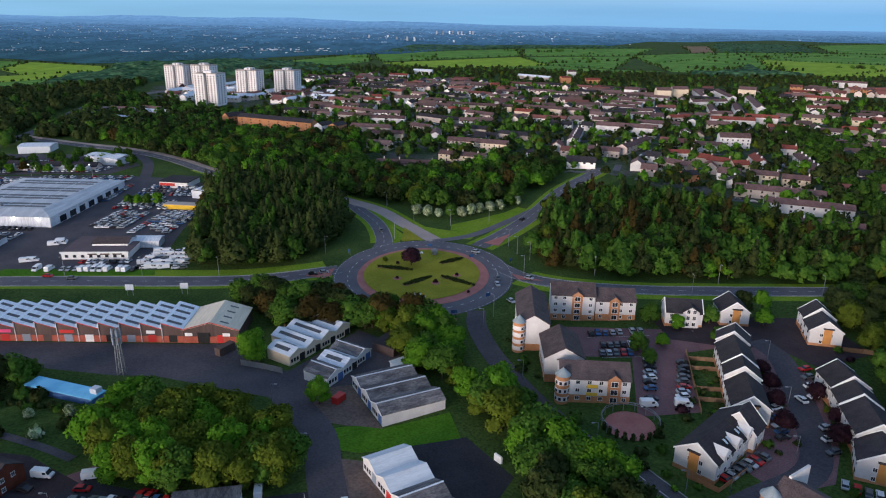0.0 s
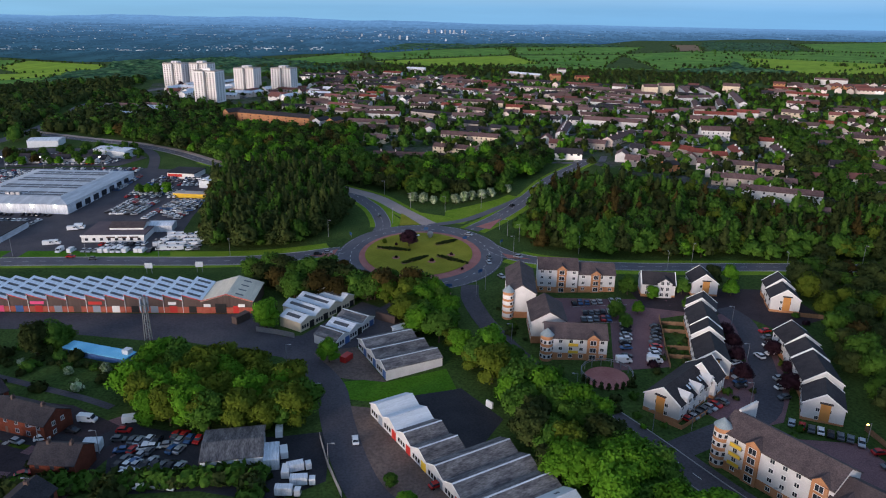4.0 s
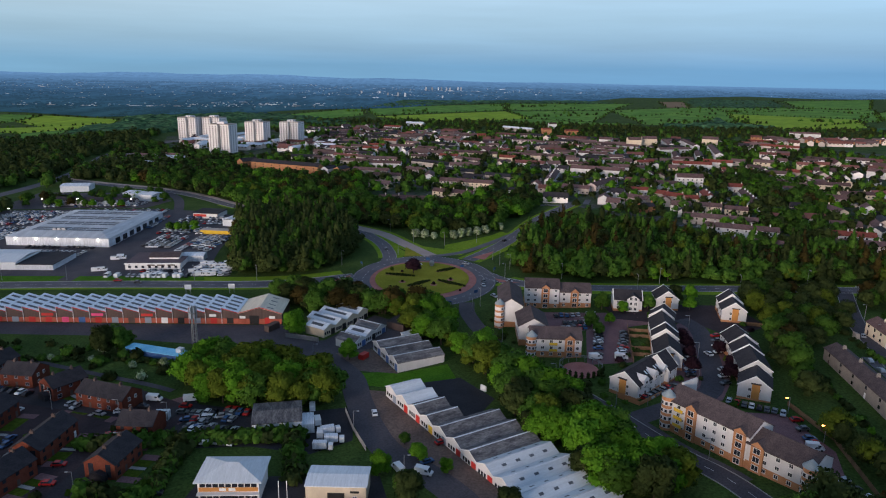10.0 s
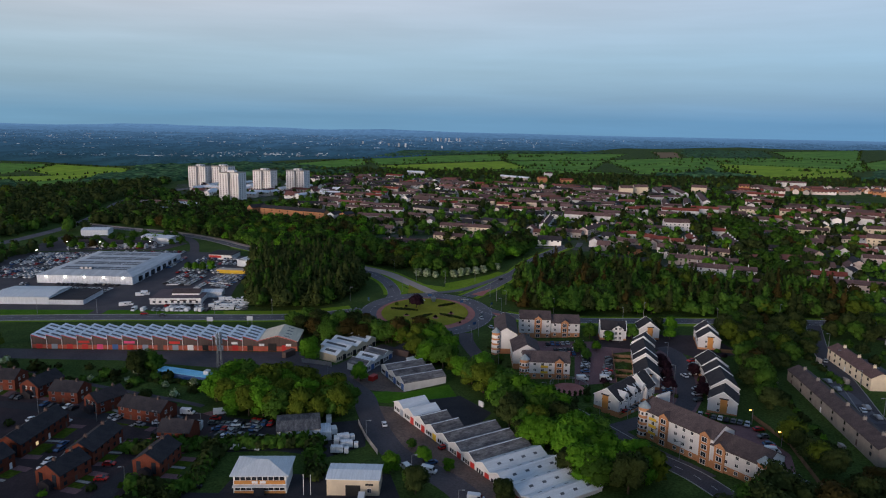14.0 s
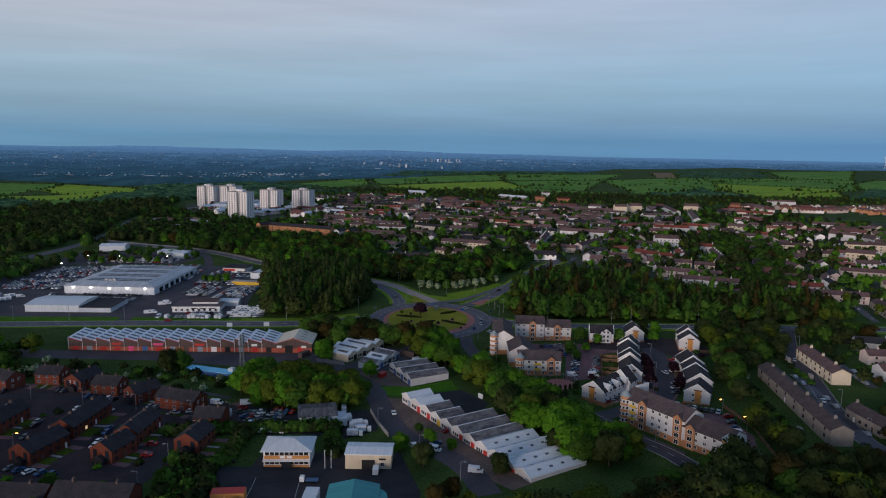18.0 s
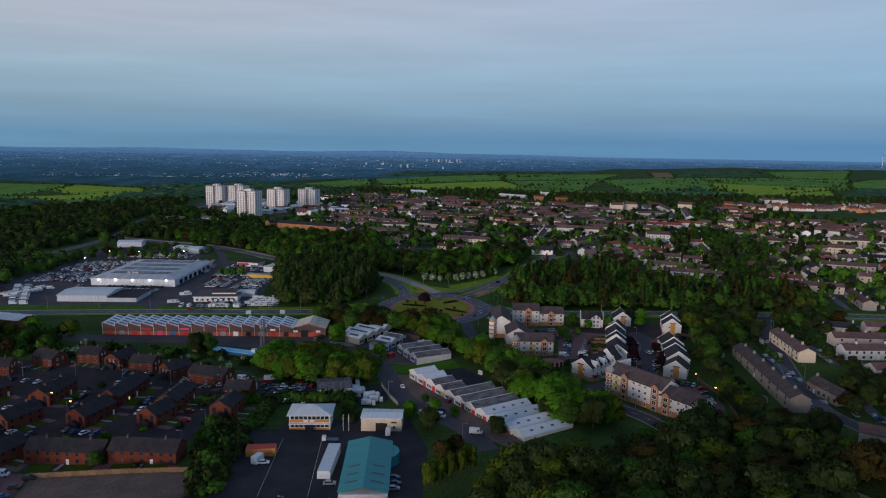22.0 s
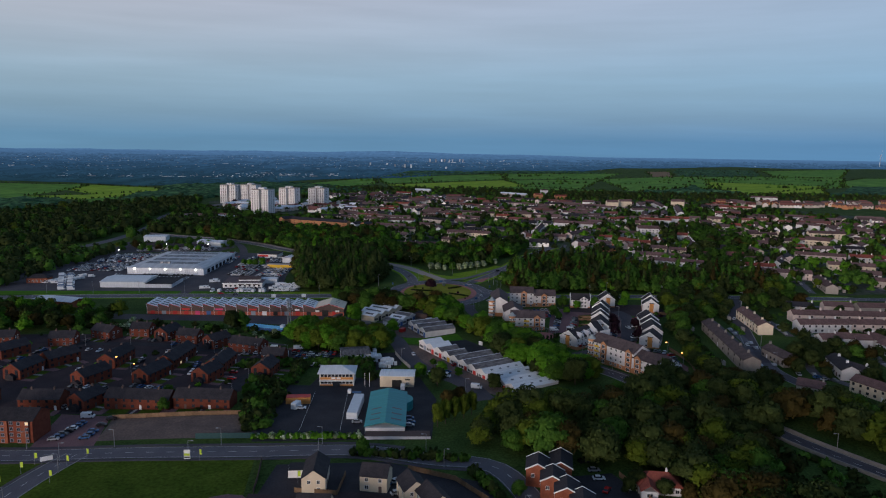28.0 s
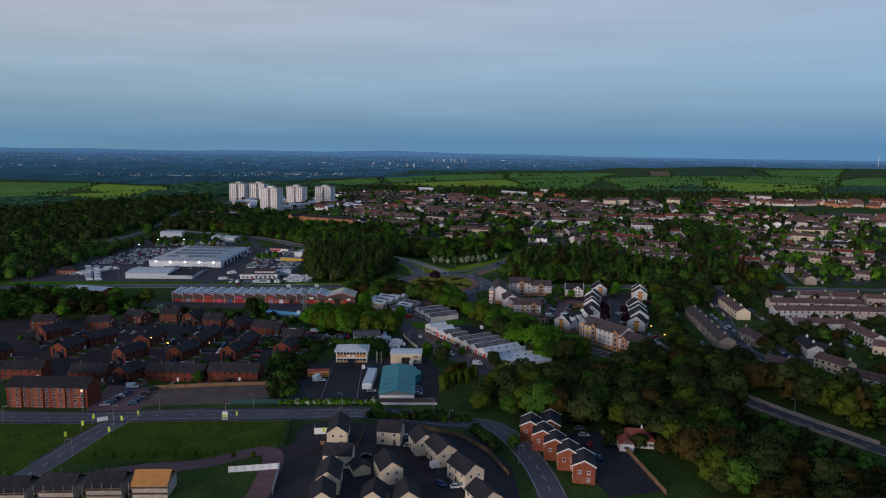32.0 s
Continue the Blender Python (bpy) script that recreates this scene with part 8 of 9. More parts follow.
for x_, y_, c_ in ((-14.4, -153.3, "car_white"), (7.8, -172.8, "car_red"), (3.5, -183.5, "car_blue")):
    car(x_, y_, 100 if c_ == "car_white" else 30, c_, "outside the units", "unit cars")
for x_, y_, a_ in ((-4.9, -187.3, 120), (2.6, -189.5, -20), (16.8, -208.2, -10)):
    van(x_, y_, a_, where="outside the units", group="unit cars")
for x_, y_, a_, c_ in ((-3, 25.3, 10, "car_white"), (24.5, 27, -30, "car_silver"), (32.5, -8, -80, "car_grey"), (31.8, -15.4, -80, "car_silver"), (-48.5, -2.5, 10, "car_black"), (-44, -0.6, 15, "car_silver"), (-162, -9, 4, "car_red"), (-150.7, -11, 4, "car_grey"), (46, -8.5, -35, "car_silver"), (52, 78, 55, "car_black"), (-24, 60, 100, "car_grey"), (36, -34, -60, "car_silver")):
    car(x_, y_, a_, c_, "driving on the road", "cars on the roads")
row(-149.5, -268, -146.0, -250, 7, 10, "parked beside the brick flats", "flats lane cars", 0)
row(-138.0, -268, -136.0, -245, 7, 10, "parked beside the brick flats", "flats lane cars", 0.3)
row(-164, -232, -150, -238, 4, 70, "parked beside the brick flats", "flats lane cars", 0.2)
van(-147, -244, 5, where="parked beside the brick flats", group="flats lane cars")
NWH = "parked at the new houses"
for x_, y_, a_, c_ in ((-18.1, -307.5, 60, "car_blue"), (-15, -313.1, 30, "car_silver"), (1.9, -344.2, 15, "car_white"), (-3.2, -342.5, -50, "car_blue"), (-15.8, -305.1, 60, "car_silver"), (-30, -322, 10, "car_black"), (-26, -345, 90, "car_grey"), (52.2, -296.6, 5, "car_silver"), (52.5, -302.7, 0, "car_white"), (53.2, -310.8, 60, "car_red"), (54, -322, 90, "car_blue"), (50, -290, 10, "car_black"), (175, -196, 80, "car_silver"), (170, -150, 75, "car_white"), (186, -95, 60, "car_silver"), (182, -200, 20, "car_blue"), (184, -203, 20, "car_silver")):
    car(x_, y_, a_, c_, NWH if x_ < 40 else "parked beside the houses", "new estate cars")
van(-4.4, -329.7, 30, where=NWH, group="new estate cars")
for x_, y_, c_ in ((-13.2, -248.2, "car_blue"), (-12.6, -252.7, "car_blue"), (-13, -256.5, "car_silver"), (-34.3, -252.6, "car_silver"), (-60, -236, "car_white"), (-71, -245, "car_blue"), (-70, -200, "car_black")):
    car(x_, y_, 5, c_, "in the depot yard", "depot cars")


def lorry(x, y, rz, label="white box lorry in the yard", bed=True):
    ob = thing("lorry", x, y, rz, label, "lorry", "lorries")
    ob.scale = (0.85, 0.85, 0.85)
    child("chassis", boxm("chassis", 7.4, 1.0, 0.4, M["dark"], 0, 0, 0.5), ob)
    cb = child("cab", boxm("cab", 1.8, 2.2, 2.1, M["car_white"], 2.9, 0, 0.6, 0.12), ob)
    child("windscreen", boxm("windscreen", 0.1, 1.9, 0.8, M["glass"], 3.82, 0, 1.6), cb)
    if bed:
        child("box", boxm("box", 5.0, 2.4, 2.5, M["sheet"], -1.0, 0, 0.95, 0.05), ob)
    else:
        child("flatbed", boxm("flatbed", 5.0, 2.3, 0.5, M["car_blue"], -1.0, 0, 0.9), ob)
    for wx in (2.6, -1.0, -2.2):
        for wy in (-1.0, 1.0):
            child("wheel", cached("bigwheel", lambda: (lambda m: m)(wheel_mesh())), ob, (wx, wy, 0.4))


lorry(-27.5, -166.0, 20)
lorry(-25.6, -171.5, 5)
lorry(-28.5, -175.5, 0)
lorry(-39.5, -214, 180, "white flatbed lorry with a dark blue body", False)

# ---------------------------------------------------------------- road furniture, markings, kerbs


def lamp(x, y, rz=0, h=8.0, lit=None):
    ob = thing("street_lamp", x, y, rz, "slim grey steel street lamp" + (", lit orange" if lit == "lamp_on" else ", lit white" if lit else ""), "street lamp", "street lamps")

    def pole():
        bm = bmesh.new()
        bmesh.ops.create_cone(bm, cap_ends=True, segments=8, radius1=0.13, radius2=0.07, depth=h, matrix=Matrix.Translation((0, 0, h / 2)))
        me = bpy.data.meshes.new("pole")
        bm.to_mesh(me)
        bm.free()
        me.materials.append(M["steel"])
        return me
    child("pole", cached(("pole", h), pole), ob)
    child("arm", cached("arm", lambda: boxm("arm", 1.3, 0.09, 0.09, M["steel"], 0.6, 0, 0)), ob, (0, 0, h - 0.1))
    child("lamp_head", cached(("head", lit), lambda: boxm("lamp_head", 0.8, 0.4, 0.2, M[lit or "steel"], 1.4, 0, 0)), ob, (0, 0, h - 0.15))


for x_, y_, a_ in ((12.7, 69.5, 200), (33.7, 75.9, 30), (44.1, 24.6, 180), (49.1, 15.7, 200), (44.4, -2.6, 200), (74.8, -6, 250), (108.3, -32, 90), (123.7, -19, 270), (-47.5, 24.8, 330), (-24.2, 104, 200), (-7.3, 76.5, 200), (41, 36, 210), (-40, -22, 40), (2, -50, 90), (28, -48, 130), (-16, 48, 280), (160, -33, 90), (200, -22, 270)):
    lamp(x_, y_, a_, 9.0)
for i in range(7):
    lamp(-90 - 33 * i, -3.0 - 1.9 * i, 270, 9.0)
for ln_, sd_, st_ in (("south_path", 2.4, 9), ("south_road", 4.6, 9), ("south_main_road", 5.6, 9), ("south_main_road", -5.6, 11), ("works_road", -5.6, 7), ("estate_road", 4.6, 6), ("brick_estate_road", 4, 5), ("brick_estate_loop", 4, 6), ("side_road", 5.2, 6), ("cul_de_sac", 4.2, 7)):
    of = offset_line(ROAD_LINES[ln_][0], sd_)
    for k in range(3, len(of) - 2, st_):
        if -340 < of[k][1] < 80 and abs(of[k][0]) < 230:
            lamp(of[k][0], of[k][1], 0 if sd_ < 0 else 180, 7.0)
for x_, y_ in ((123.5, -157.5), (125.5, -176)):
    lamp(x_, y_, 200, 6.0, "lamp_on")
for x_, y_ in ((-136, -158), (-152, -190), (-165, -180), (-139, -176)):
    lamp(x_, y_, 20, 6.0, "lamp_on")
for x_, y_ in ((-296, 172), (-268, 170), (-227, 170), (-299, 133)):
    lamp(x_, y_, 250, 10.0, "lamp_white")

mark_v, mark_f = [], []


def dash(line, w, on, gap, off):
    ln = offset_line(line, off)
    d = 0.0
    for i in range(len(ln) - 1):
        (x1, y1), (x2, y2) = ln[i], ln[i + 1]
        s = math.hypot(x2 - x1, y2 - y1)
        k = 0.0
        while k < s:
            if (d + k) % (on + gap) < on:
                e = min(s, k + on - (d + k) % (on + gap))
                nx_, ny_ = -(y2 - y1) / s * w / 2, (x2 - x1) / s * w / 2
                n = len(mark_v)
                for f, sg in ((k, 1), (k, -1), (e, -1), (e, 1)):
                    x, y = x1 + (x2 - x1) * f / s + sg * nx_, y1 + (y2 - y1) * f / s + sg * ny_
                    mark_v.append((x, y, g(x, y) + 0.19))
                mark_f.append((n, n + 1, n + 2, n + 3))
                k = e + 0.001
            else:
                k += min(gap + 0.001, on + gap - (d + k) % (on + gap) + 0.001)
        d += s


for nm_ in ("west_road", "north_west_road", "north_east_road", "east_road", "south_road", "south_main_road", "side_road"):
    dash(ROAD_LINES[nm_][0], 0.2, 3.0, 4.5, 0)
for nm_ in ("south_main_road", "west_road", "east_road"):
    for sd_ in (-1, 1):
        dash(ROAD_LINES[nm_][0], 0.15, 60, 0.5, sd_ * (ROAD_LINES[nm_][1] / 2 - 0.5))
oval = [(33.0 * math.cos(t), -2 + 39.3 * math.sin(t)) for t in np.linspace(0, 2 * math.pi, 60)]
dash(oval, 0.25, 2.0, 3.5, 0)
outer = [(38.8 * math.cos(t), -2 + 45.8 * math.sin(t)) for t in np.linspace(0, 2 * math.pi, 70)]
dash(outer, 0.2, 1.0, 1.2, 0)
for x1_, y1_, x2_, y2_, n_ in ((60, -67, 82, -67, 9), (62, -82, 75, -82, 6), (-58, -212, -56, -262, 1), (-43, -212, -40, -262, 1)):
    dash([(x1_, y1_), ((x1_ + x2_) / 2, (y1_ + y2_) / 2), (x2_, y2_)], 0.12, 30, 0.1, 0)
tagged(new("road_markings", raw("road_markings", mark_v, mark_f, M["paint"])), "worn white painted road lines", "road markings", kind="stuff")

for nm_ in ("west_road", "east_road", "south_road", "north_east_road", "north_west_road", "south_main_road", "side_road", "cul_de_sac"):
    ln_, wd_ = ROAD_LINES[nm_]
    cut = [p for p in ln_ if ((p[0] / 42) ** 2 + ((p[1] + 2) / 49) ** 2) > 1 and abs(p[0]) < 300 and p[1] < 300]
    if nm_ == "south_main_road":
        continue
    for sd_ in (-1, 1):
        strip("kerb", cut, sd_ * wd_ / 2, sd_ * (wd_ / 2 + 0.3), 0.2, M["kerb"], 0.2, label="pale concrete kerb along the road", category="kerb")
for nm_, w1_, w2_ in (("west_road", 8, 3), ("east_road", 4, 5), ("north_east_road", 3, 4), ("north_west_road", 3, 4), ("north_slip_road", 3, 3), ("north_slip_east", 8, 0)):
    ln_, wd_ = ROAD_LINES[nm_]
    cut = [p for p in ln_ if ((p[0] / 41) ** 2 + ((p[1] + 2) / 48) ** 2) > 1 and abs(p[0]) < 300 and p[1] < 200]
    for sd_, wv_ in ((1, w1_), (-1, w2_)):
        if wv_:
            strip("verge", cut, sd_ * (wd_ / 2 + 0.3), sd_ * (wd_ / 2 + wv_), 0.035, M["verge"], label="mown bright grass verge", category="verge")
for nm_, a_, b_, lo_, hi_ in (("south_road", 3.9, 6.0, -200, -158), ("south_main_road", 5.2, 7.2, -285, -270), ("south_main_road", -5.2, -7.0, -295, -270), ("side_road", -4.8, -6.5, -330, -286)):
    ln_ = [p for p in ROAD_LINES[nm_][0] if lo_ < p[1] < hi_]
    strip("pavement", ln_, a_, b_, 0.17, M["asphalt_old"], 0.17, label="grey footway beside the road", category="pavement")
strip("pavement", [p for p in ROAD_LINES["north_west_road"][0] if p[1] > 122], -4.4, -8.6, 0.17, M["road_pink"], 0.17, label="wide pinkish footway beside the road", category="pavement")
for i, poly in enumerate(([(9.5, -50.5), (14.5, -49.5), (13.5, -53)], [(-40, 5), (-52, -3.5), (-41, -8)], [(-12, 43), (-1, 45.5), (-12, 66)], [(29, 41), (36, 36), (44, 55)], [(39, -2), (41, -9), (52, -12)])):
    area("splitter_island", poly, M["red_apron" if i != 2 else "island_grass"], 0.3 + 0.004 * i, "raised traffic island in the road", "traffic island")

# roundabout planting and signs


def hedge_bed(x1, y1, x2, y2, w, h, leaf="leaf_dark"):
    ob = thing("hedge", (x1 + x2) / 2, (y1 + y2) / 2, math.degrees(math.atan2(y2 - y1, x2 - x1)), "low clipped dark hedge bed on the island", "hedge", "roundabout hedges", z=g((x1 + x2) / 2, (y1 + y2) / 2) + 0.4)
    ln = math.hypot(x2 - x1, y2 - y1)
    lobes = [(-ln / 2 + ln * (i + 0.5) / 9, 0, h * 0.4, w * (0.35 + 0.5 * math.sin(math.pi * (i + 0.5) / 9)) * 0.62, h * 0.6) for i in range(9)]
    v, f = leaf_cloud(lobes, 30, 0.3, int(ln * 10))
    child("foliage", big("foliage", v, f, M[leaf]), ob)
    child("soil_bed", boxm("soil_bed", ln, w * 0.8, 0.1, M["soil"], 0, 0, -0.05), ob)


for hb in ((-21, 6.5, -4.5, 2.2), (-8, -16, 4, -5.6), (8, -5.5, 22.5, -16.2), (7.5, 11, 18, 18.5)):
    hedge_bed(*hb, 3.2, 0.9)
for x_, y_, s_ in ((-11.1, -8, 0.2), (5.6, -13.3, 0.25), (14.8, -4.2, 0.2), (-18, 13.5, 0.3), (19.2, -24, 0.18), (-12, 10, 0.2)):
    tree(("purple" if s_ < 0.3 else "olive", 0), x_, y_, s_, label="small round shrub on the roundabout island")
for x_, y_ in ((-11.1, -8), (5.6, -13.3), (14.8, -4.2)):
    ring("flower_bed", x_, y_, 0.1, 0.1, 1.9, 1.9, 0.5, M["red_apron"], "round red flower bed on the island", "flower bed", 20)
cs = thing("chevron_sign", -1.4, -27, 0, "low black, white and yellow chevron sign on the island", "road sign")
for i in range(5):
    child("panel", boxm("panel", 0.9, 0.1, 0.9, M[("yellow", "white", "dark", "white", "yellow")[i]], -2.2 + 1.1 * i, 0, 0.6), cs)
for sx_ in (-1.8, 1.8):
    child("post", boxm("post", 0.12, 0.12, 0.8, M["steel"], sx_, 0.1, 0), cs)
sc_ = thing("sculpture", 4.6, 23.5, 0, "pale round stone sculpture on the island", "sculpture")
bm_ = bmesh.new()
bmesh.ops.create_icosphere(bm_, subdivisions=2, radius=1.6, matrix=Matrix.Translation((0, 0, 2.0)))
bmesh.ops.create_cone(bm_, cap_ends=True, segments=12, radius1=1.2, radius2=0.8, depth=1.0, matrix=Matrix.Translation((0, 0, 0.5)))
me_ = bpy.data.meshes.new("sculpture_stone")
bm_.to_mesh(me_)
bm_.free()
me_.materials.append(M["concrete"])
child("stone", me_, sc_)
for x_, y_, a_ in ((22, 17.9, 30), (2.3, 33.0, 0), (13, -47, 0), (27, -30, 40), (-30, -26, 320), (40, 12, 60), (-36, 24, 300)):
    sg = thing("road_sign", x_, y_, a_, "dark direction sign on two posts", "road sign", "direction signs")
    child("panel", boxm("panel", 2.4, 0.1, 1.4, M["car_blue"], 0, 0, 1.2), sg)
    for sx_ in (-0.9, 0.9):
        child("post", boxm("post", 0.1, 0.1, 2.6, M["steel"], sx_, 0.1, 0), sg)

# mast, boards, containers and yard things
mast = thing("phone_mast", -94.5, -91.5, 0, "lattice steel phone mast with white antennas", "mast")
for sx_ in (-1, 1):
    for sy_ in (-1, 1):
        lg = child("leg", boxm("leg", 0.26, 0.26, 16.5, M["mast_grey"]), mast, (sx_ * 0.95, sy_ * 0.95, 0))
        lg.rotation_euler = (radians(1.6 * sy_), radians(-1.6 * sx_), 0)
for k in range(9):
    for rz_ in (0, 90):
        br = child("brace", cached("brace", lambda: boxm("brace", 2.3, 0.16, 0.16, M["mast_grey"])), mast, (0 if rz_ == 0 else 0.8, -0.8 if rz_ == 0 else 0, 1.0 + 1.75 * k), rz_)
        br.rotation_euler = (0, radians(38 if k % 2 else -38), radians(rz_))
for k in range(6):
    an_ = radians(60 * k)
    for z_ in (14.0, 11.2):
        child("antenna", cached("antenna", lambda: boxm("antenna", 0.45, 0.3, 2.3, M["grey_door"])), mast, (math.cos(an_) * 1.4, math.sin(an_) * 1.4, z_), 60 * k + 90)
child("platform", boxm("platform", 2.6, 2.6, 0.2, M["mast_grey"], 0, 0, 13.6), mast)
for x_, y_ in ((-118.9, -27), (-97.7, -24.1)):
    bb = thing("billboard", x_, y_, 4, "pale roadside billboard on two tall posts", "billboard", "billboards")
    child("board", boxm("board", 3.2, 0.25, 2.4, M["sheet_white"], 0, 0, 2.6), bb)
    for sx_ in (-1.1, 1.1):
        child("post", boxm("post", 0.2, 0.2, 3.0, M["steel"], sx_, 0.2, 0), bb)


def container(x, y, rz, sx, sy, h, body, roof, label, name="container"):
    ob = thing(name, x, y, rz, label, "container", "yard containers")
    child("body", boxm("body", sx, sy, h, M[body], 0, 0, 0.05, 0.04), ob)
    child("roof", boxm("roof", sx - 0.1, sy - 0.1, 0.12, M[roof], 0, 0, h + 0.02), ob)
    for k in range(2):
        child("door", boxm("door", 0.08, sy * 0.46, h - 0.3, M[body], sx / 2 + 0.03, (-0.24 + 0.48 * k) * sy, 0.15), ob)


container(-36.6, -237.2, 88, 22, 4.4, 3.4, "sheet_white", "sheet_white", "long white storage trailer in the yard", "trailer")
container(-66, -75, 60, 7, 2.6, 2.7, "brick_dark", "brick_dark", "dark red shipping container by the works")
container(-22.5, -106.5, 60, 4.2, 2.4, 2.0, "red", "red", "red skip beside the workshops")
container(-62.8, -227.5, 5, 10.5, 4.2, 3.0, "orange", "red", "orange and red food kiosk in the yard", "kiosk")
container(-62.5, -234.5, 70, 4.5, 2.5, 2.6, "sheet_white", "sheet_white", "small white cabin in the yard")
container(-84, -157, 5, 4.5, 3.2, 2.6, "sheet_white", "sheet_white", "small pale shed behind the houses", "shed")
container(-49, -299, 5, 6.5, 6, 2.6, "white", "asphalt_new", "white garage with double doors", "garage")
container(23.4, -137, -50, 2.6, 0.6, 2.0, "white", "white", "small white board beside the dark yard", "hoarding")


def fence(pts, h, material, label, group="", panel=2.6):
    x0, y0 = pts[0]
    ob = thing("fence", x0, y0, 0, label, "fence", group)
    for (x1, y1), (x2, y2) in zip(pts, pts[1:]):
        s = math.hypot(x2 - x1, y2 - y1)
        n = max(1, int(s / panel))
        a = math.degrees(math.atan2(y2 - y1, x2 - x1))
        pm = cached(("fp", material, h, round(s / n, 1)), lambda: boxm("panel", s / n - 0.06, 0.07, h, M[material], 0, 0, 0.02))
        po = cached(("post", material, h), lambda: boxm("post", 0.13, 0.13, h + 0.15, M[material]))
        for i in range(n):
            f = (i + 0.5) / n
            x, y = x1 + (x2 - x1) * f, y1 + (y2 - y1) * f
            child("panel", pm, ob, (x - x0, y - y0, g(x, y) - ob.location.z), a)
            f = i / n
            x, y = x1 + (x2 - x1) * f, y1 + (y2 - y1) * f
            child("post", po, ob, (x - x0, y - y0, g(x, y) - ob.location.z), a)


fence([(-76, -333.4), (-59.1, -331), (-57.5, -349)], 2.2, "sheet", "pale site hoarding panels round the plot")
fence([q for q in offset_line(ROAD_LINES["works_road"][0], -5.8) if -186 < q[1] < -150][::3], 1.8, "concrete", "weathered grey fence along the works road")
fence([(-58, -84.5), (-50, -87), (-43, -90)], 2.0, "steel", "steel palisade fence by the workshops")
fence([(86, -142), (76, -150), (70, -144)], 1.4, "brick_orange", "low brick garden wall at the corner house")
fence([(90.5, -80), (86.5, -100), (83.5, -116)], 1.6, "timber", "brown timber garden fence by the car park", "garden fences")
for k in (0, 1, 3, 4):
    fence([(89.5 - 1.2 * k, -85 - 6 * k), (97.5 - 1.2 * k, -86.5 - 6 * k)], 1.5, "timber", "brown timber fence between gardens", "garden fences")
fence([(143, -80), (158, -84)], 1.7, "timber", "brown timber garden fence by the wood", "garden fences")
fence([(126, -152), (129, -175), (124, -206)], 1.7, "timber", "brown timber fence behind the parking", "garden fences")
fence([(-64, -289), (-62, -303), (-61, -313)], 1.8, "brick_dark", "dark wall beside the grass field")
fence([(-12, -296), (4, -304), (14, -318), (20, -336)], 1.8, "timber", "timber fence behind the new houses", "garden fences")
fence([(-48, -312), (-34, -314), (-33, -300)], 1.7, "timber", "timber garden fence of the new houses", "garden fences")
fence([(60, -300), (66, -318), (70, -348)], 1.8, "timber", "timber fence beside the red houses", "garden fences")
fence([(-136, -246), (-104, -244), (-80, -243)], 1.8, "timber", "timber fence behind the cleared lot", "garden fences")
fence([(-94, -269), (-72, -268.5)], 2.2, "teal_dark", "dark teal mesh fence beside the lot")
ring("round_court", 61.6, -121.4, 0.1, 0.1, 7.0, 7.2, 0.1, M["red_apron"], "round red-paved court with a hedge rim", "pavement", 40)
pg = thing("pergola", 61.6, -121.4, 0, "curved pale timber trellis arcade round the red court", "pergola")
for k in range(11):
    a0_, a1_ = radians(-25 + 23 * k), radians(-2 + 23 * k)
    p0_, p1_ = Vector((8.1 * math.cos(a0_), 8.1 * math.sin(a0_), 0)), Vector((8.1 * math.cos(a1_), 8.1 * math.sin(a1_), 0))
    child("post", cached("pgpost", lambda: boxm("post", 0.2, 0.2, 2.7, M["steel"])), pg, p0_)
    for z_ in (2.1, 2.7):
        child("rail", cached("pgrail", lambda: boxm("rail", 3.25, 0.14, 0.14, M["steel"])), pg, ((p0_ + p1_) / 2 + Vector((0, 0, z_))), math.degrees(math.atan2((p1_ - p0_).y, (p1_ - p0_).x)))
for k in range(22):
    an_ = 2 * math.pi * k / 22
    if math.sin(an_) < -0.25:
        sh_ = thing("shrub", 61.6 + 8.2 * math.cos(an_), -121.4 + 8.2 * math.sin(an_), 40 * k, "tall narrow dark shrub round the court", "shrub", "court shrubs")
        sh_.scale = (1.0, 1.0, 1.9)
        child("foliage", cached("shrubm", lambda: big("foliage", *leaf_cloud([(0, 0, 0.7, 0.75, 0.8)], 60, 0.28, 5), M["leaf_dark"])), sh_)
        child("stem", cached("stem", lambda: boxm("stem", 0.1, 0.1, 0.5, M["bark"])), sh_)

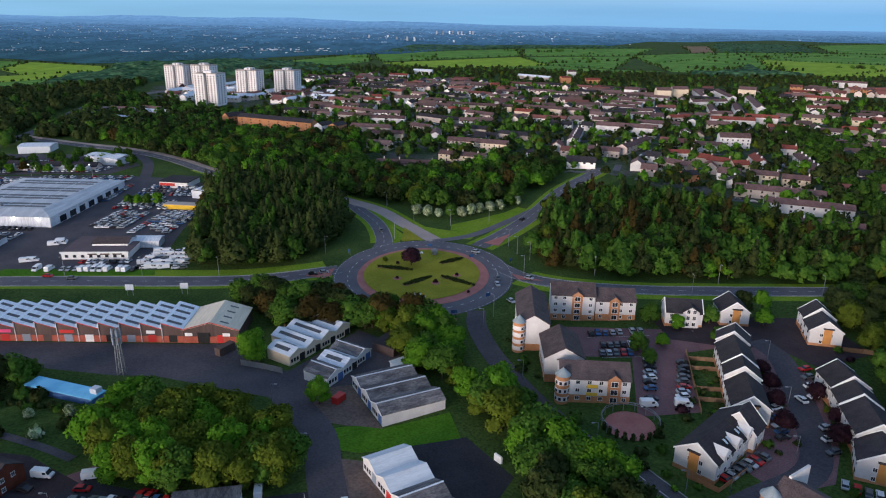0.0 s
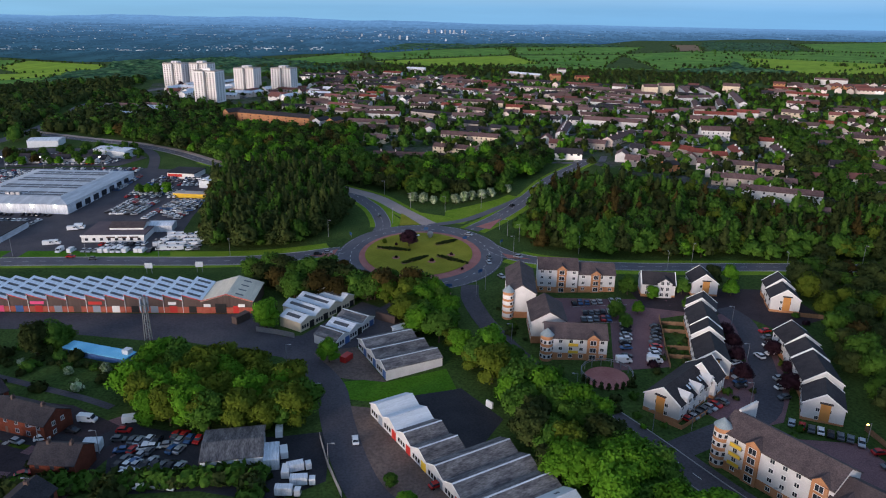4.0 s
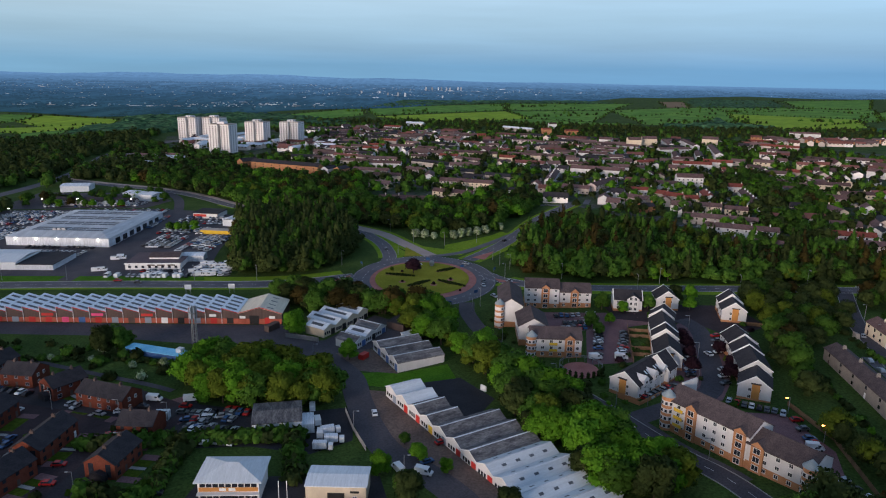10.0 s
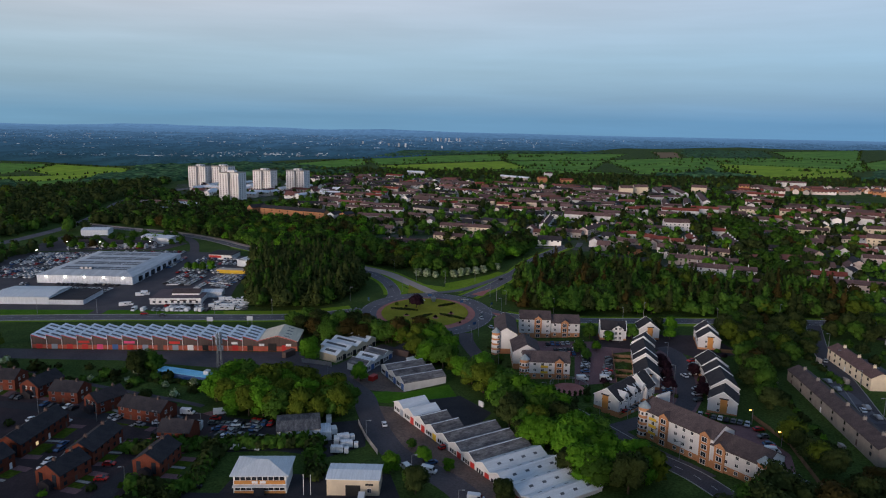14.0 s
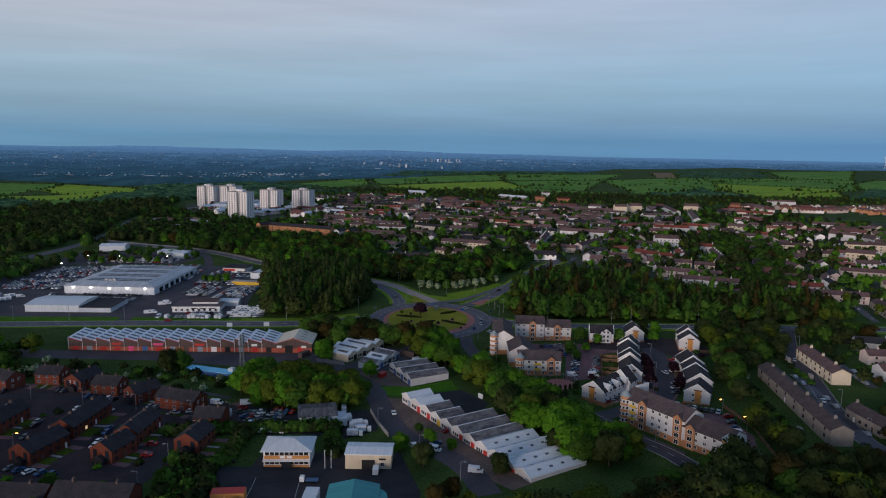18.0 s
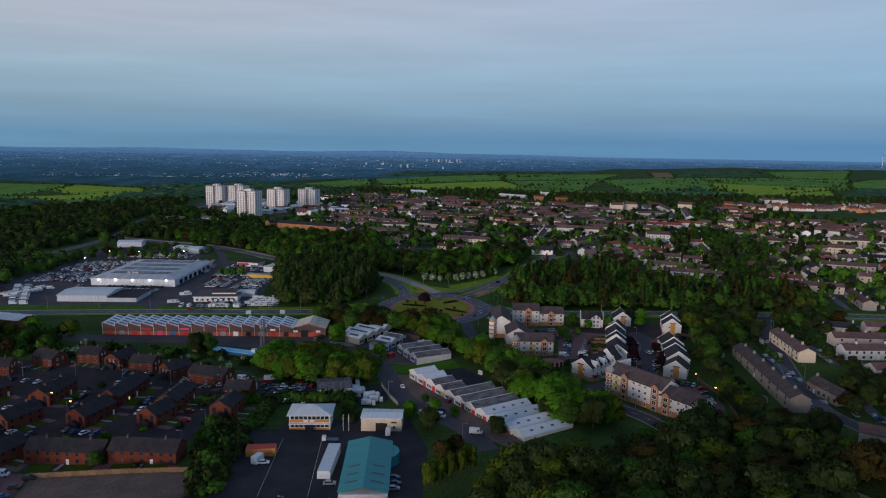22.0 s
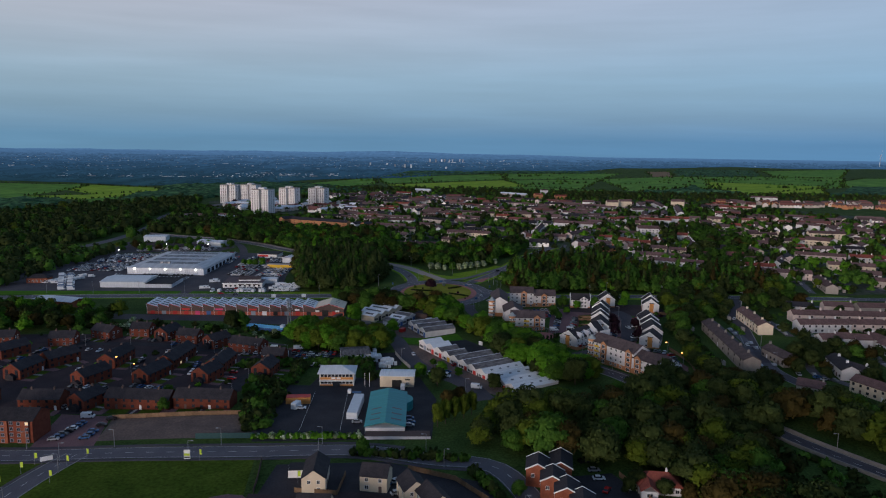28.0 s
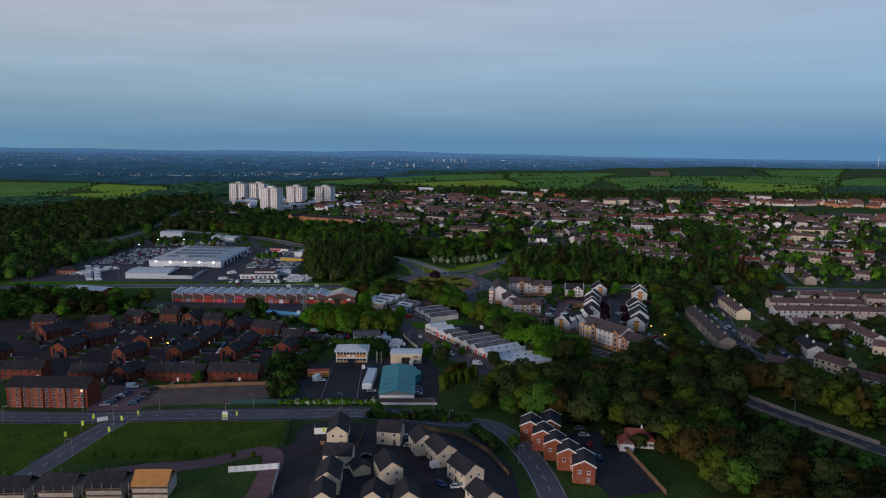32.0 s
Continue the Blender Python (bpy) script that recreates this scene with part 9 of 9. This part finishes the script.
# gardens and drives of the brick estate
for i, (x, y, rz, ln) in enumerate(BRICK + BRICK_2):
    r = radians(rz)
    nxv, nyv = math.sin(r), -math.cos(r)
    if nyv > 0:
        nxv, nyv = -nxv, -nyv
    tx, ty = math.cos(r), math.sin(r)
    for k in (-1, 1):
        cx, cy = x + nxv * 7.2 + tx * ln * 0.26 * k, y + nyv * 7.2 + ty * ln * 0.26 * k
        a, b = ln * 0.17, 2.4
        area("garden_lawn", [(cx + tx * a + nxv * b, cy + ty * a + nyv * b), (cx - tx * a + nxv * b, cy - ty * a + nyv * b), (cx - tx * a - nxv * b, cy - ty * a - nyv * b), (cx + tx * a - nxv * b, cy + ty * a - nyv * b)], M["grass_dark"], 0.09 + 0.003 * (i % 5), "small mown front lawn", "lawn")
    for k in (-0.5, 0.5):
        cx, cy = x + nxv * 8.0 + tx * ln * k, y + nyv * 8.0 + ty * ln * k
        a, b = 1.5, 3.0
        area("drive", [(cx + tx * a + nxv * b, cy + ty * a + nyv * b), (cx - tx * a + nxv * b, cy - ty * a + nyv * b), (cx - tx * a - nxv * b, cy - ty * a - nyv * b), (cx + tx * a - nxv * b, cy + ty * a - nyv * b)], M["mono"], 0.1 + 0.003 * (i % 5), "red block-paved drive", "drive")
    cx, cy = x + nxv * 7.0, y + nyv * 7.0
    area("path", [(cx + tx * 0.7 + nxv * 2.6, cy + ty * 0.7 + nyv * 2.6), (cx - tx * 0.7 + nxv * 2.6, cy - ty * 0.7 + nyv * 2.6), (cx - tx * 0.7 - nxv * 2.6, cy - ty * 0.7 - nyv * 2.6), (cx + tx * 0.7 - nxv * 2.6, cy + ty * 0.7 - nyv * 2.6)], M["concrete"], 0.11, "pale slab garden path", "path")

# building site and sale flags
for i, x_ in enumerate((-139, -124.5, -110, -96)):
    bs = thing("unfinished_house", x_, -350 + 1.2 * i, 2, "half-built house wrapped in scaffolding" if i < 3 else "half-built house with bare orange roof battens", "house", "building site")
    child("wall", boxm("wall", 11, 9, 5.0, M["render_grey"], 0, 0, -0.5), bs)
    child("roof", gable_roof("roof", -5.8, 5.8, 9, 4.6, 7.6, M["tile_dark" if i < 3 else "orange"], 0.4), bs)
    for k in range(5):
        for sy_ in (-5.6, 5.6):
            child("scaffold_pole", cached("spole", lambda: boxm("scaffold_pole", 0.12, 0.12, 6.4, M["steel"])), bs, (-6 + 3 * k, sy_, 0))
    for z_ in (2.0, 4.0):
        for sy_ in (-5.3, 5.3):
            child("scaffold_deck", cached("sdeck", lambda: boxm("scaffold_deck", 12.5, 0.9, 0.12, M["timber"])), bs, (0, sy_, z_))
    for sx_ in (-6.4, 6.4):
        child("scaffold_rail", cached("srail", lambda: boxm("scaffold_rail", 0.1, 11, 0.1, M["steel"])), bs, (sx_, 0, 5.2))
for x_, y_ in ((-143.8, -289), (-126.7, -286.5), (-145.5, -307.5), (-144.5, -296.3), (-130.8, -303.5), (-131, -291.9), (-86, -288.5), (-48, -306)):
    fl_ = thing("sales_flag", x_, y_, crng.uniform(-30, 30), "lime-green sales flag on a thin pole", "flag", "sales flags")
    child("pole", cached("fpole", lambda: boxm("pole", 0.08, 0.08, 4.6, M["steel"])), fl_)
    child("flag", cached("fflag", lambda: boxm("flag", 0.9, 0.06, 1.9, M["green_sign"], 0.5, 0, 2.6)), fl_)
sb = thing("sales_board", -90.5, -288.3, 0, "white and lime sales board by the road", "sign")
child("board", boxm("board", 2.2, 0.2, 3.4, M["white"], 0, 0, 0.8), sb)
child("stripe", boxm("stripe", 2.0, 0.06, 0.9, M["green_sign"], 0, -0.14, 2.0), sb)
child("stripe", boxm("stripe", 2.0, 0.06, 0.5, M["dark"], 0, -0.14, 1.2), sb)
ws = thing("notice_board", -140.5, -287.5, 30, "wide white notice board at the junction", "sign")
child("board", boxm("board", 4.0, 0.15, 1.6, M["white"], 0, 0, 0.9), ws)
for sx_ in (-1.5, 1.5):
    child("post", boxm("post", 0.12, 0.12, 2.4, M["steel"], sx_, 0.12, 0), ws)
for i in range(9):
    tree(("olive", i % 2), -128 + 7.2 * i, -321 - 1.0 * math.sin(i), 0.24, label="young thin sapling along the field")

# road bridge
br_line = [p for p in ROAD_LINES["south_road"][0] if -312 < p[1] < -262]
for sd_ in (-1, 1):
    strip("parapet", br_line, sd_ * 4.6, sd_ * 5.2, 1.3, M["harl_dull"], 1.3, label="grey concrete bridge parapet", category="parapet")
